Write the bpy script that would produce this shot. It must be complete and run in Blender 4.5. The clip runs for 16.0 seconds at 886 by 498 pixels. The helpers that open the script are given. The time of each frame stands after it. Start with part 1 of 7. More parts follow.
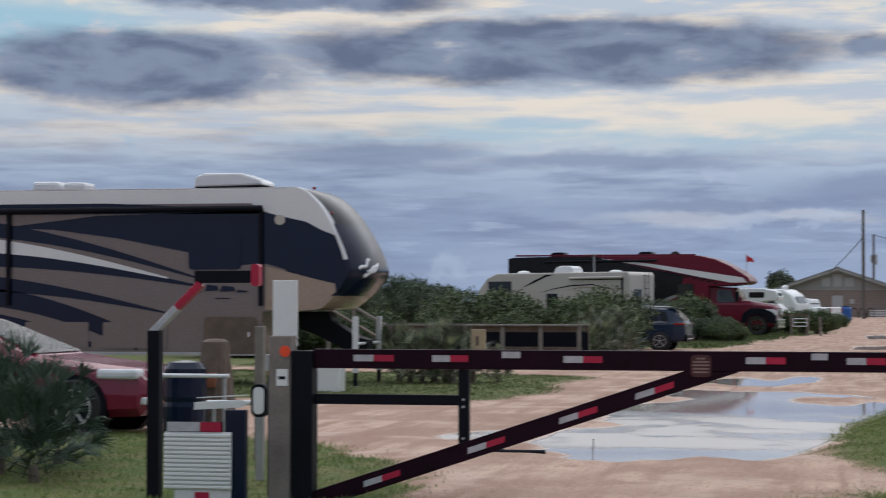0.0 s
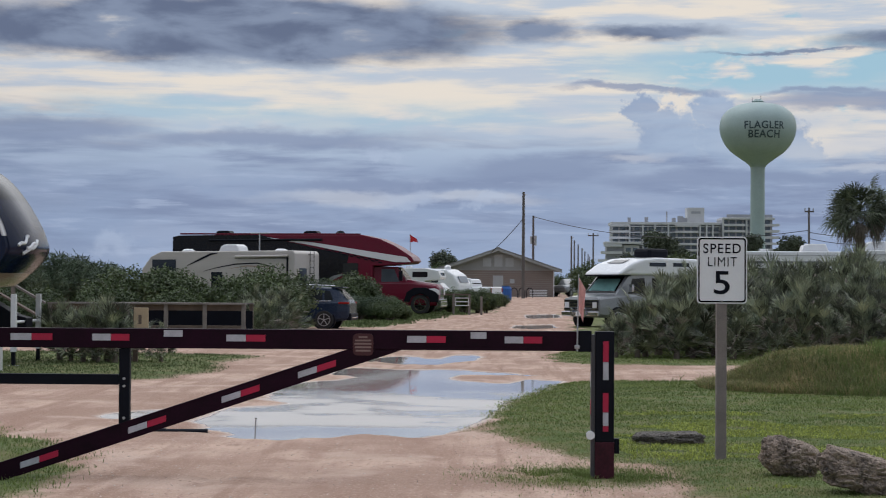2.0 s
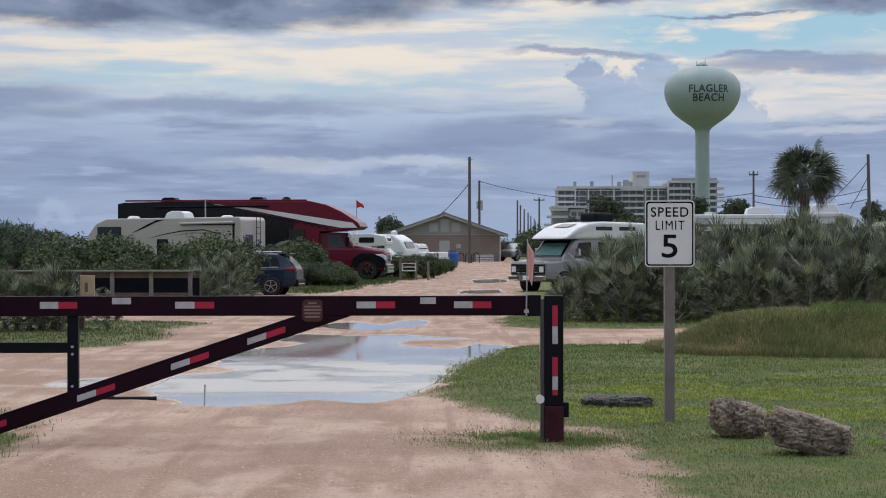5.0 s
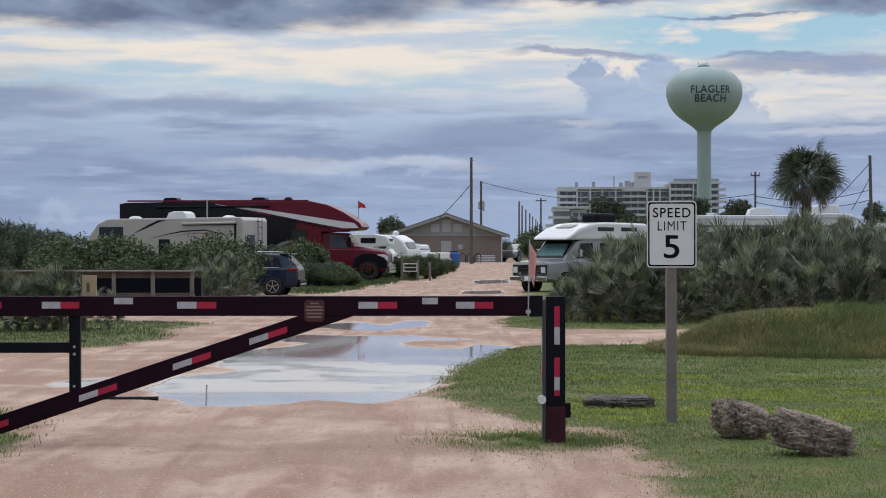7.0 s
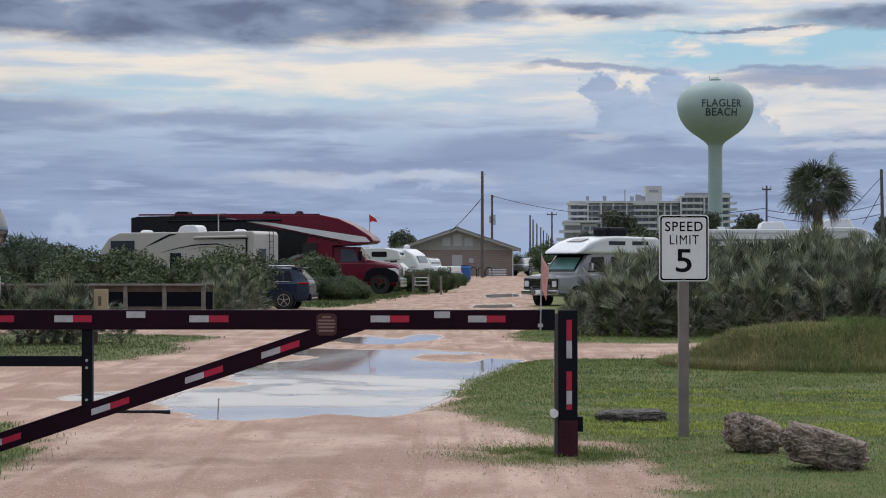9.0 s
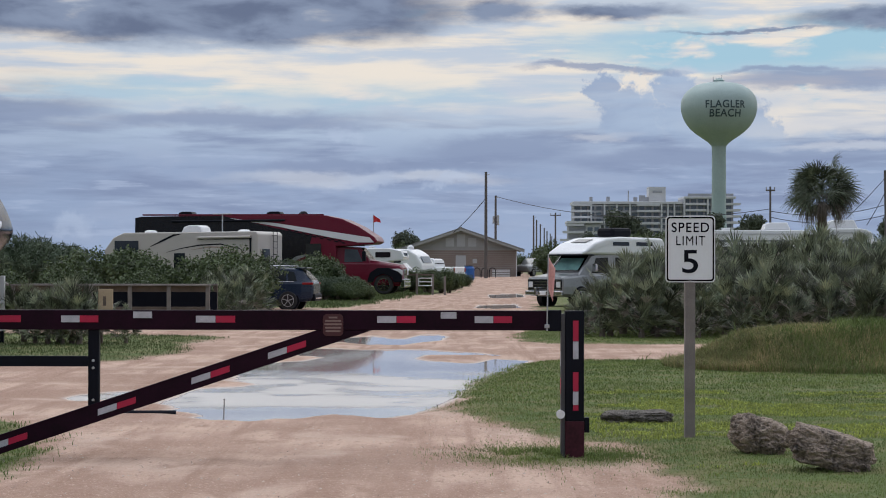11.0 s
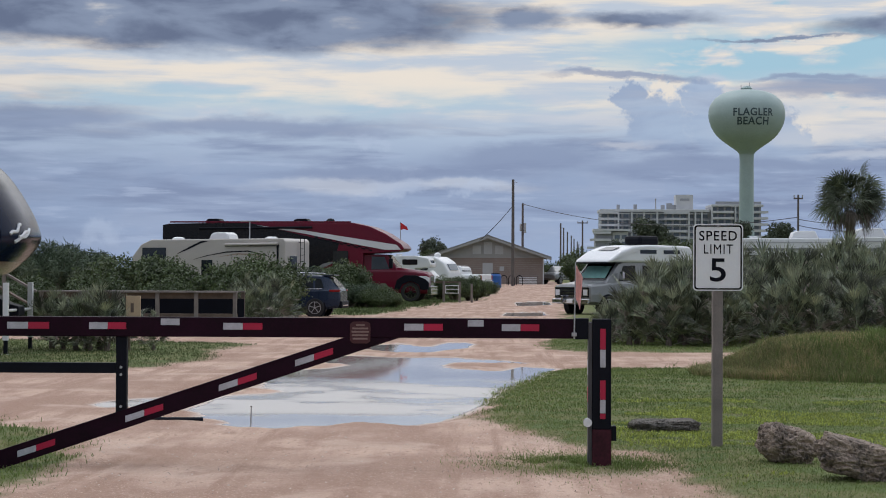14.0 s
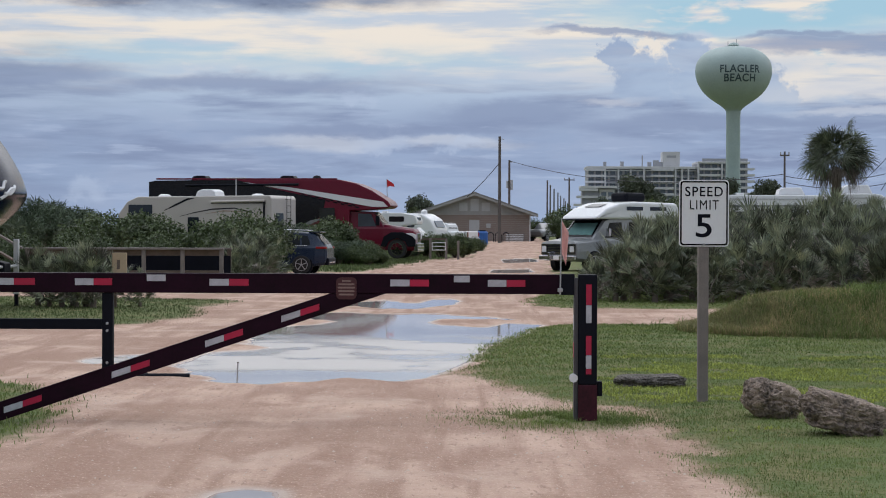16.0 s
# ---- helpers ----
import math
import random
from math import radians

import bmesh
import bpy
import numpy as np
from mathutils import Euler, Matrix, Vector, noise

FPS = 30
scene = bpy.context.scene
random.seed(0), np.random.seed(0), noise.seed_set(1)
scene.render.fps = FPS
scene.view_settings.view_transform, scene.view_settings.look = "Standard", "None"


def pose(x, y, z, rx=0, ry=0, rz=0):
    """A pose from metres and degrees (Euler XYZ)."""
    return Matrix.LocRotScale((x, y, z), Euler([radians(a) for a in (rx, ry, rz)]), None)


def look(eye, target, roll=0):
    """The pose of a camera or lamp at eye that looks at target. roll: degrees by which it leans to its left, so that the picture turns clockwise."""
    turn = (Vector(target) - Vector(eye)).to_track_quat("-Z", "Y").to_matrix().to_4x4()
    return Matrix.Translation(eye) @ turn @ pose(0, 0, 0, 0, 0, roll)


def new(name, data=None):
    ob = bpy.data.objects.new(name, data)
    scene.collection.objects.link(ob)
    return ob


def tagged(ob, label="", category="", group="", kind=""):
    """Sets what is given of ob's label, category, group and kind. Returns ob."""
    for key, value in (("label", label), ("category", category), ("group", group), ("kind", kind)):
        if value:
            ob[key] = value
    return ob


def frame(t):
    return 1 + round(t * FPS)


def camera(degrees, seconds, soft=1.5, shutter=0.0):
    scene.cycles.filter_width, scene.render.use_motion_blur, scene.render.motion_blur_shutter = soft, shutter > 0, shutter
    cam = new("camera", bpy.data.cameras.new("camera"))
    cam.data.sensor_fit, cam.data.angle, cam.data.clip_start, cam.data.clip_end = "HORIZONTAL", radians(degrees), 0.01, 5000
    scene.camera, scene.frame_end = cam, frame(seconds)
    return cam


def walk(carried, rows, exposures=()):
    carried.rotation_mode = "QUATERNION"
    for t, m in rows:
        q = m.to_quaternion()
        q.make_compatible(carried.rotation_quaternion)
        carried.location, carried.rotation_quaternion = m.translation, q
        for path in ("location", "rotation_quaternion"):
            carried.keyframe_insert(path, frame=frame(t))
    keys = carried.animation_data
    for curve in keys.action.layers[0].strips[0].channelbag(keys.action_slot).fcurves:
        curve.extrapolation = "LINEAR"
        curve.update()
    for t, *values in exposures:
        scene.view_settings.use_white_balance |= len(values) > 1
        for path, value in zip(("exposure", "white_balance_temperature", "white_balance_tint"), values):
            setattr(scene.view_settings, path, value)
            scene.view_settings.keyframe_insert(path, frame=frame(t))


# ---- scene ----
# Camera: a long lens, panned by hand from one spot at eye height
cam = camera(26.0, 16.0, 1.0, 0.5)
ROWS = [
    (0.0, 0.009, 0.0, 1.552, 11.519, 1.699, 0.083),
    (0.1, 0.012, 0.0, 1.551, 10.94, 1.735, 0.088),
    (0.2, 0.016, 0.0, 1.549, 10.10, 1.725, 0.094),
    (0.5, 0.024, 0.0, 1.545, 7.774, 1.663, 0.110),
    (0.7, 0.021, 0.0, 1.547, 6.66, 1.590, 0.135),
    (1.0, 0.017, 0.0, 1.549, 5.004, 1.421, 0.176),
    (1.5, 0.022, 0.0, 1.548, 2.638, 1.183, 0.287),
    (2.0, 0.025, 0.0, 1.551, 1.561, 1.102, 0.356),
    (2.5, 0.018, 0.0, 1.550, 0.849, 0.979, 0.305),
    (3.0, 0.014, 0.0, 1.549, 0.393, 0.706, 0.203),
    (3.5, 0.011, 0.0, 1.547, 0.097, 0.437, 0.085),
    (4.0, 0.003, 0.0, 1.549, 0.060, 0.199, -0.040),
    (6.5, 0.003, 0.0, 1.552, -0.154, 0.032, -0.021),
    (7.0, 0.000, 0.0, 1.550, 0.000, 0.084, -0.000),
    (7.5, 0.001, 0.0, 1.553, 0.154, 0.230, -0.010),
    (8.0, -0.005, 0.0, 1.552, 0.306, 0.346, -0.042),
    (8.5, -0.005, 0.0, 1.554, 0.338, 0.429, -0.036),
    (9.0, -0.010, 0.0, 1.549, 0.326, 0.498, 0.015),
    (11.5, -0.039, 0.0, 1.550, 0.513, 0.522, 0.170),
    (12.0, -0.039, 0.0, 1.550, 0.797, 0.562, 0.179),
    (12.5, -0.036, 0.0, 1.552, 1.005, 0.587, 0.186),
    (13.0, -0.035, 0.0, 1.549, 1.185, 0.692, 0.173),
    (13.5, -0.038, 0.0, 1.552, 1.277, 0.831, 0.189),
    (14.0, -0.040, 0.0, 1.553, 1.229, 0.732, 0.246),
    (14.5, -0.041, 0.0, 1.545, 1.242, 0.466, 0.293),
    (15.0, -0.036, 0.0, 1.545, 1.111, 0.081, 0.297),
    (15.5, -0.037, 0.0, 1.545, 0.955, -0.276, 0.272),
    (16.0, -0.035, 0.0, 1.542, 0.827, -0.545, 0.207),
]
walk(cam, [(t, pose(x, y, z, 90 + pitch, 0, yaw) @ pose(0, 0, 0, 0, 0, roll)) for t, x, y, z, yaw, pitch, roll in ROWS],
     exposures=[(0.0, -0.11, 6150, 10), (2.0, -0.10, 6150, 10), (4.0, -0.04, 6150, 10), (9.0, 0.0, 6150, 10), (12.5, -0.04, 6150, 10), (15.0, -0.06, 6150, 10), (16.0, 0.0, 6150, 10)])
# ---- sky: broken evening cloud over a pale blue sky ----
world = bpy.data.worlds.new("sky")
scene.world = world
world.use_nodes = True
WN, WL = world.node_tree.nodes, world.node_tree.links
WN.clear()


def wset(sock, v):
    if isinstance(v, (int, float, tuple)):
        sock.default_value = v
    else:
        WL.new(v, sock)


def wmath(op, a, b=0.0, clamp=False):
    n = WN.new("ShaderNodeMath")
    n.operation, n.use_clamp = op, clamp
    wset(n.inputs[0], a)
    wset(n.inputs[1], b)
    return n.outputs[0]


def wvec(op, a, b):
    n = WN.new("ShaderNodeVectorMath")
    n.operation = op
    wset(n.inputs[0], a)
    wset(n.inputs[1], b)
    return n.outputs["Value"] if op == "LENGTH" else n.outputs["Vector"]


def wmix(f, a, b):
    n = WN.new("ShaderNodeMix")
    n.data_type = "RGBA"
    wset(n.inputs[0], f)
    wset(n.inputs[6], a)
    wset(n.inputs[7], b)
    return n.outputs[2]


def wsmooth(v, lo, hi, to0=0.0, to1=1.0):
    n = WN.new("ShaderNodeMapRange")
    n.interpolation_type = "SMOOTHSTEP"
    for i, q in enumerate((v, lo, hi, to0, to1)):
        wset(n.inputs[i], q)
    return n.outputs[0]


def wnoise(vec, scale, detail=5, rough=0.55, distort=0.0):
    n = WN.new("ShaderNodeTexNoise")
    wset(n.inputs["Vector"], vec)
    n.inputs["Scale"].default_value, n.inputs["Detail"].default_value = scale, detail
    n.inputs["Roughness"].default_value, n.inputs["Distortion"].default_value = rough, distort
    return n


def srgb(r, g, b):
    f = lambda c: c / 12.92 if c <= 0.04045 else ((c + 0.055) / 1.055) ** 2.4
    return (f(r / 255), f(g / 255), f(b / 255), 1.0)


tc = WN.new("ShaderNodeTexCoord")
sep = WN.new("ShaderNodeSeparateXYZ")
WL.new(tc.outputs["Generated"], sep.inputs[0])
# azimuth and height above the horizon in degrees
az = wmath("MULTIPLY", wmath("ARCTAN2", sep.outputs[0], sep.outputs[1]), 57.29578)
el = wmath("MULTIPLY", wmath("ARCSINE", sep.outputs[2]), 57.29578)
comb = WN.new("ShaderNodeCombineXYZ")
WL.new(az, comb.inputs[0])
WL.new(el, comb.inputs[1])
AE = comb.outputs[0]
wide = wvec("MULTIPLY", AE, (0.35, 1.0, 1.0))
streak = wvec("MULTIPLY", AE, (0.12, 1.0, 1.0))
n_warp = wnoise(wide, 0.9, 6, 0.6)
n_puff = wnoise(wide, 1.1, 6, 0.52, 0.3)
n_streak = wnoise(streak, 1.5, 6, 0.55, 0.25)
n_fine = wnoise(streak, 3.5, 5, 0.55)
warp = wvec("MULTIPLY", wvec("SUBTRACT", n_warp.outputs["Color"], (0.5, 0.5, 0.5)), (3.2, 1.0, 0.0))
W = wvec("ADD", AE, warp)


def cloud(a, e, ha, he, soft=0.6):
    """1 inside a cloud of that half width and height, about azimuth a and height e, 0 outside, in degrees."""
    d = wvec("LENGTH", wvec("MULTIPLY", wvec("SUBTRACT", W, (a, e, 0.0)), (1.0 / ha, 1.0 / he, 0.0)), (0.0, 0.0, 0.0))
    return wsmooth(d, 1.0 + soft * 0.5, 1.0 - soft * 0.5)


def most(*vals):
    v = vals[0]
    for q in vals[1:]:
        v = wmath("MAXIMUM", v, q)
    return v


C_LOW, C_LOW2 = srgb(151, 165, 191), srgb(158, 173, 199)
C_BAND, C_DARK, C_DARK2 = srgb(138, 150, 177), srgb(107, 117, 140), srgb(138, 149, 170)
C_WARM, C_WARM2, C_CYAN, C_PALE = srgb(240, 228, 212), srgb(196, 204, 214), srgb(170, 205, 220), srgb(183, 197, 214)

# clear part: a Nishita sky, paled by thin high cloud
nish = WN.new("ShaderNodeTexSky")
nish.sky_type = "NISHITA"
nish.sun_disc = False
nish.sun_elevation, nish.sun_rotation = radians(64), radians(-34)
nish.air_density, nish.dust_density = 1.0, 2.0
clear = wmix(0.86, wvec("MULTIPLY", nish.outputs[0], (0.08, 0.08, 0.08)), C_CYAN)
sky = wmix(wsmooth(el, 0.4, 4.2), C_LOW2, C_LOW)
sky = wmix(wmath("MULTIPLY", wsmooth(n_warp.outputs[0], 0.42, 0.62), 0.5), sky, srgb(166, 176, 198))
sky = wmix(wsmooth(el, 2.6, 4.6), sky, C_PALE)
# pale and blue-grey layers low down
layer = wmath("MULTIPLY", wsmooth(n_streak.outputs[0], 0.44, 0.66), wsmooth(el, 5.2, 3.8))
sky = wmix(wmath("MULTIPLY", layer, wsmooth(el, 0.7, 1.6)), sky, C_BAND)
low_white = wmath("MULTIPLY", wsmooth(n_fine.outputs[0], 0.55, 0.68), wmath("MULTIPLY", wsmooth(el, 0.3, 1.2), wsmooth(el, 4.4, 3.0)))
sky = wmix(wmath("MULTIPLY", low_white, 0.6), sky, srgb(176, 188, 210))
# high up: clear blue with warm, sunlit cloud
hi = wsmooth(wmath("ADD", el, wmath("MULTIPLY", n_streak.outputs[0], 2.0)), 4.9, 6.4)
high_cloud = wmix(wsmooth(wmath("ADD", n_streak.outputs[0], wmath("MULTIPLY", n_fine.outputs[0], 0.5)), 0.62, 0.86), C_WARM, C_WARM2)
gap = most(cloud(8.8, 6.5, 5.4, 0.75, 1.1), cloud(12.5, 6.7, 3.5, 0.6, 1.0), wmath("MULTIPLY", cloud(-6.5, 5.1, 8.0, 0.5, 1.2), 0.55), cloud(-24.0, 7.9, 4.5, 1.0, 0.9), wsmooth(n_warp.outputs[0], 0.60, 0.72))
high = wmix(wmath("MULTIPLY", gap, wsmooth(n_puff.outputs[0], 0.62, 0.5)), high_cloud, clear)
sky = wmix(hi, sky, high)
# warm bands
sky = wmix(wmath("MULTIPLY", most(cloud(-6.5, 5.75, 9.0, 0.5, 1.1), cloud(-20.5, 6.3, 5.0, 0.6, 1.0), cloud(11.5, 4.3, 4.0, 0.45, 1.0), cloud(1.5, 5.3, 3.0, 0.25, 1.0)), wsmooth(n_streak.outputs[0], 0.68, 0.40, 0.0, 0.85)), sky, C_WARM)
sky = wmix(wmath("MULTIPLY", most(cloud(11.6, 4.15, 3.2, 0.22, 1.0), cloud(12.0, 3.55, 2.6, 0.10, 1.0), cloud(2.6, 4.6, 1.6, 0.2, 1.0), cloud(4.5, 3.9, 1.0, 0.12, 1.0), cloud(-4.2, 2.65, 2.4, 0.22, 1.2), cloud(-0.6, 2.6, 1.8, 0.16, 1.2)), 0.55), sky, srgb(206, 208, 214))
# blue-grey ones
W2 = wvec("ADD", AE, wvec("MULTIPLY", wvec("SUBTRACT", wnoise(AE, 1.6, 6, 0.6).outputs["Color"], (0.5, 0.5, 0.5)), (1.7, 1.3, 0.0)))


def puff(a, e, ha, he, soft=0.35):
    """A heaped cloud with a crisp, lumpy outline."""
    d = wvec("LENGTH", wvec("MULTIPLY", wvec("SUBTRACT", W2, (a, e, 0.0)), (1.0 / ha, 1.0 / he, 0.0)), (0.0, 0.0, 0.0))
    return wsmooth(d, 1.0 + soft * 0.5, 1.0 - soft * 0.5)


heap = most(puff(4.3, 5.3, 0.55, 0.45), puff(5.2, 4.5, 1.0, 0.85), puff(6.5, 5.2, 0.65, 0.65), puff(6.9, 4.4, 0.9, 0.8), puff(8.5, 4.3, 0.8, 0.7), puff(9.0, 3.7, 0.6, 0.5))
sky = wmix(wmath("MULTIPLY", heap, wsmooth(el, 3.1, 4.6, 0.1, 0.85)), sky, wmix(wsmooth(n_puff.outputs[0], 0.4, 0.6), srgb(152, 168, 194), srgb(168, 184, 206)))
sky = wmix(wmath("MULTIPLY", puff(5.35, 5.62, 0.6, 0.22, 0.8), 0.9), sky, C_WARM)
sky = wmix(wmath("MULTIPLY", most(puff(-2.6, 2.65, 0.8, 0.22, 1.0), puff(-0.3, 2.6, 0.6, 0.2, 1.0), puff(-11.3, 1.2, 0.5, 0.3, 1.2), puff(-3.4, 3.9, 0.5, 0.2, 1.2)), 0.5), sky, srgb(186, 197, 216))
grey = most(cloud(-13.5, 4.6, 2.9, 0.33, 1.1), cloud(-6.6, 4.35, 4.0, 0.28, 1.1), cloud(1.2, 3.5, 2.6, 0.33, 1.1), cloud(7.0, 3.25, 4.5, 0.25, 1.1), cloud(-2.5, 3.0, 4.0, 0.2, 1.1), cloud(4.4, 5.85, 2.2, 0.10, 0.9), cloud(11.2, 5.5, 3.4, 0.26, 0.9), cloud(9.6, 5.75, 1.6, 0.09, 1.0))
sky = wmix(wmath("MULTIPLY", grey, 0.75), sky, C_BAND)
sky = wmix(wmath("MULTIPLY", wsmooth(az, -8.0, -15.0), wmath("MULTIPLY", wsmooth(el, 7.0, 4.5), wsmooth(n_fine.outputs[0], 0.30, 0.62, 0.55, 0.15))), sky, srgb(126, 140, 166))
# the heavy dark ones
dark = most(cloud(-8.2, 7.55, 8.6, 1.05, 0.5), cloud(-20.6, 6.95, 5.0, 1.15, 0.5), cloud(12.4, 7.2, 2.4, 0.30, 1.1), cloud(9.0, 6.95, 2.2, 0.05, 1.2), cloud(4.6, 7.55, 2.0, 0.20, 1.2), cloud(1.2, 7.5, 1.2, 0.35, 1.1), cloud(-16, 9.2, 5, 0.5))
sky = wmix(wmath("MULTIPLY", dark, wsmooth(n_puff.outputs[0], 0.86, 0.60)), sky, wmix(wsmooth(n_puff.outputs[0], 0.35, 0.6), C_DARK, C_DARK2))
# overhead and behind the sky goes on as broken cloud
ahead = wmix(wsmooth(n_puff.outputs[0], 0.4, 0.62), (1.45, 1.40, 1.34, 1.0), (0.95, 0.98, 1.05, 1.0))
behind = wmix(wsmooth(n_puff.outputs[0], 0.4, 0.62), (0.36, 0.39, 0.46, 1.0), (0.22, 0.25, 0.32, 1.0))
over = wmix(wsmooth(sep.outputs[1], -0.5, 0.6), behind, ahead)
sky = wmix(wsmooth(el, 10.0, 16.0), sky, over)
sky = wmix(wsmooth(el, 25.0, 65.0), sky, wmix(wsmooth(n_puff.outputs[0], 0.4, 0.62), (1.38, 1.43, 1.53, 1.0), (0.92, 0.98, 1.1, 1.0)))
bg = WN.new("ShaderNodeBackground")
WL.new(sky, bg.inputs[0])
bg.inputs[1].default_value = 1.0
wo = WN.new("ShaderNodeOutputWorld")
WL.new(bg.outputs[0], wo.inputs[0])

sun = new("sun", bpy.data.lights.new("sun", "SUN"))
sun.data.energy, sun.data.angle, sun.data.color = 0.5, radians(25), (1.0, 0.93, 0.84)
sun.matrix_world = look((-16, 24, 60), (0, 0, 0))


# ---- materials ----
def mat(name, col, rough=0.6, metal=0.0, var=0.18, scale=3.0, fine=45.0, bump=0.15, depth=0.004, coat=0.0, col2=None, island=0.0, trans=0.0, use="Object", spec=0.5, tone=0.0):
    """A procedural surface: two scales of variation in colour, fine relief and uneven gloss."""
    m = bpy.data.materials.new(name)
    m.use_nodes = True
    N, L = m.node_tree.nodes, m.node_tree.links
    b = N["Principled BSDF"]
    t = N.new("ShaderNodeTexCoord")
    big, small = N.new("ShaderNodeTexNoise"), N.new("ShaderNodeTexNoise")
    for n, s, d in ((big, scale, 4.0), (small, fine, 3.0)):
        n.inputs["Scale"].default_value, n.inputs["Detail"].default_value = s, d
        L.new(t.outputs[use], n.inputs["Vector"])
    add = N.new("ShaderNodeMath")
    add.operation = "MULTIPLY_ADD"
    add.inputs[1].default_value = 0.6
    mul = N.new("ShaderNodeMath")
    mul.operation = "MULTIPLY"
    mul.inputs[1].default_value = 0.4
    L.new(small.outputs[0], mul.inputs[0])
    L.new(big.outputs[0], add.inputs[0])
    L.new(mul.outputs[0], add.inputs[2])
    r = N.new("ShaderNodeMapRange")
    r.inputs[1].default_value, r.inputs[2].default_value = 0.33, 0.67
    L.new(add.outputs[0], r.inputs[0])
    x = N.new("ShaderNodeMix")
    x.data_type = "RGBA"
    lo = tuple(c * (1 - var) for c in col[:3]) if col2 is None else tuple(col2[:3])
    hi_c = tuple(min(1.0, c * (1 + var)) for c in col[:3])
    x.inputs[6].default_value, x.inputs[7].default_value = (*lo, 1), (*hi_c, 1)
    L.new(r.outputs[0], x.inputs[0])
    out = x.outputs[2]
    if island:
        g = N.new("ShaderNodeNewGeometry")
        hsv = N.new("ShaderNodeHueSaturation")
        mr = N.new("ShaderNodeMapRange")
        mr.inputs[3].default_value, mr.inputs[4].default_value = 1 - island, 1 + island
        L.new(g.outputs["Random Per Island"], mr.inputs[0])
        L.new(mr.outputs[0], hsv.inputs["Value"])
        L.new(out, hsv.inputs["Color"])
        out = hsv.outputs[0]
    if tone:
        ta = N.new("ShaderNodeAttribute")
        ta.attribute_name = "tone"
        hs = N.new("ShaderNodeHueSaturation")
        tm = N.new("ShaderNodeMapRange")
        tm.inputs[3].default_value, tm.inputs[4].default_value = 1 - tone, 1 + tone
        L.new(ta.outputs["Fac"], tm.inputs[0])
        L.new(tm.outputs[0], hs.inputs["Value"])
        L.new(out, hs.inputs["Color"])
        out = hs.outputs[0]
    L.new(out, b.inputs["Base Color"])
    rr = N.new("ShaderNodeMapRange")
    rr.inputs[3].default_value, rr.inputs[4].default_value = max(0.0, rough - 0.1), min(1.0, rough + 0.1)
    L.new(small.outputs[0], rr.inputs[0])
    L.new(rr.outputs[0], b.inputs["Roughness"])
    b.inputs["Metallic"].default_value = metal
    b.inputs["Coat Weight"].default_value = coat
    b.inputs["Specular IOR Level"].default_value = spec
    if bump:
        bp = N.new("ShaderNodeBump")
        bp.inputs["Strength"].default_value, bp.inputs["Distance"].default_value = bump, depth
        L.new(small.outputs[0], bp.inputs["Height"])
        L.new(bp.outputs[0], b.inputs["Normal"])
    if trans:
        tr = N.new("ShaderNodeBsdfTranslucent")
        L.new(out, tr.inputs[0])
        ms = N.new("ShaderNodeMixShader")
        ms.inputs[0].default_value = trans
        L.new(b.outputs[0], ms.inputs[1])
        L.new(tr.outputs[0], ms.inputs[2])
        L.new(ms.outputs[0], N["Material Output"].inputs[0])
    return m


M = {}
M["sign_white"] = mat("sign_white", (0.78, 0.79, 0.80), 0.35, var=0.04, bump=0.02)
M["black_paint"] = mat("black_paint", (0.005, 0.006, 0.011), 0.55, var=0.3, bump=0.05, spec=0.12)
M["navy"] = mat("navy_gelcoat", (0.003, 0.009, 0.032), 0.18, var=0.1, bump=0, coat=0.05, spec=0.3)
M["gloss_black"] = mat("gloss_black_gelcoat", (0.005, 0.006, 0.009), 0.25, var=0.1, bump=0, spec=0.25)
M["maroon_steel"] = mat("maroon_steel", (0.013, 0.0018, 0.0085), 0.5, var=0.35, scale=5, bump=0.12, col2=(0.007, 0.0012, 0.005), spec=0.12)
M["worn_maroon"] = mat("worn_maroon_steel", (0.052, 0.010, 0.018), 0.55, var=0.35, scale=6, bump=0.15, col2=(0.025, 0.005, 0.010), spec=0.2)
M["red_reflector"] = mat("red_reflector", (0.38, 0.002, 0.040), 0.4, var=0.2, fine=150, bump=0.05)
M["white_reflector"] = mat("white_reflector", (0.42, 0.425, 0.46), 0.35, var=0.22, scale=14, fine=150, bump=0.05)
M["orange_reflector"] = mat("orange_reflector", (0.80, 0.07, 0.02), 0.35, var=0.1)
M["grey_wood"] = mat("weathered_wood", (0.20, 0.175, 0.16), 0.85, var=0.3, scale=4, fine=80, bump=0.5)
M["brown_wood"] = mat("brown_wood", (0.13, 0.095, 0.075), 0.85, var=0.3, scale=4, fine=80, bump=0.5)
M["tan_wood"] = mat("tan_wood", (0.45, 0.34, 0.22), 0.8, var=0.2, fine=60, bump=0.3)
M["tower_paint"] = mat("pale_green_paint", (0.31, 0.40, 0.385), 0.5, var=0.10, scale=0.25, fine=3, bump=0.0)
M["tower_text"] = mat("dark_teal_paint", (0.03, 0.06, 0.07), 0.5, var=0.05, bump=0)
M["white_gel"] = mat("white_gelcoat", (0.70, 0.71, 0.72), 0.25, var=0.05, scale=1.0, bump=0.02, coat=0.3)
M["cream_gel"] = mat("cream_gelcoat", (0.46, 0.42, 0.385), 0.3, var=0.05, scale=1.0, bump=0.02, coat=0.3)
M["taupe_gel"] = mat("taupe_gelcoat", (0.175, 0.140, 0.135), 0.28, var=0.06, scale=0.7, bump=0.02, coat=0.3)
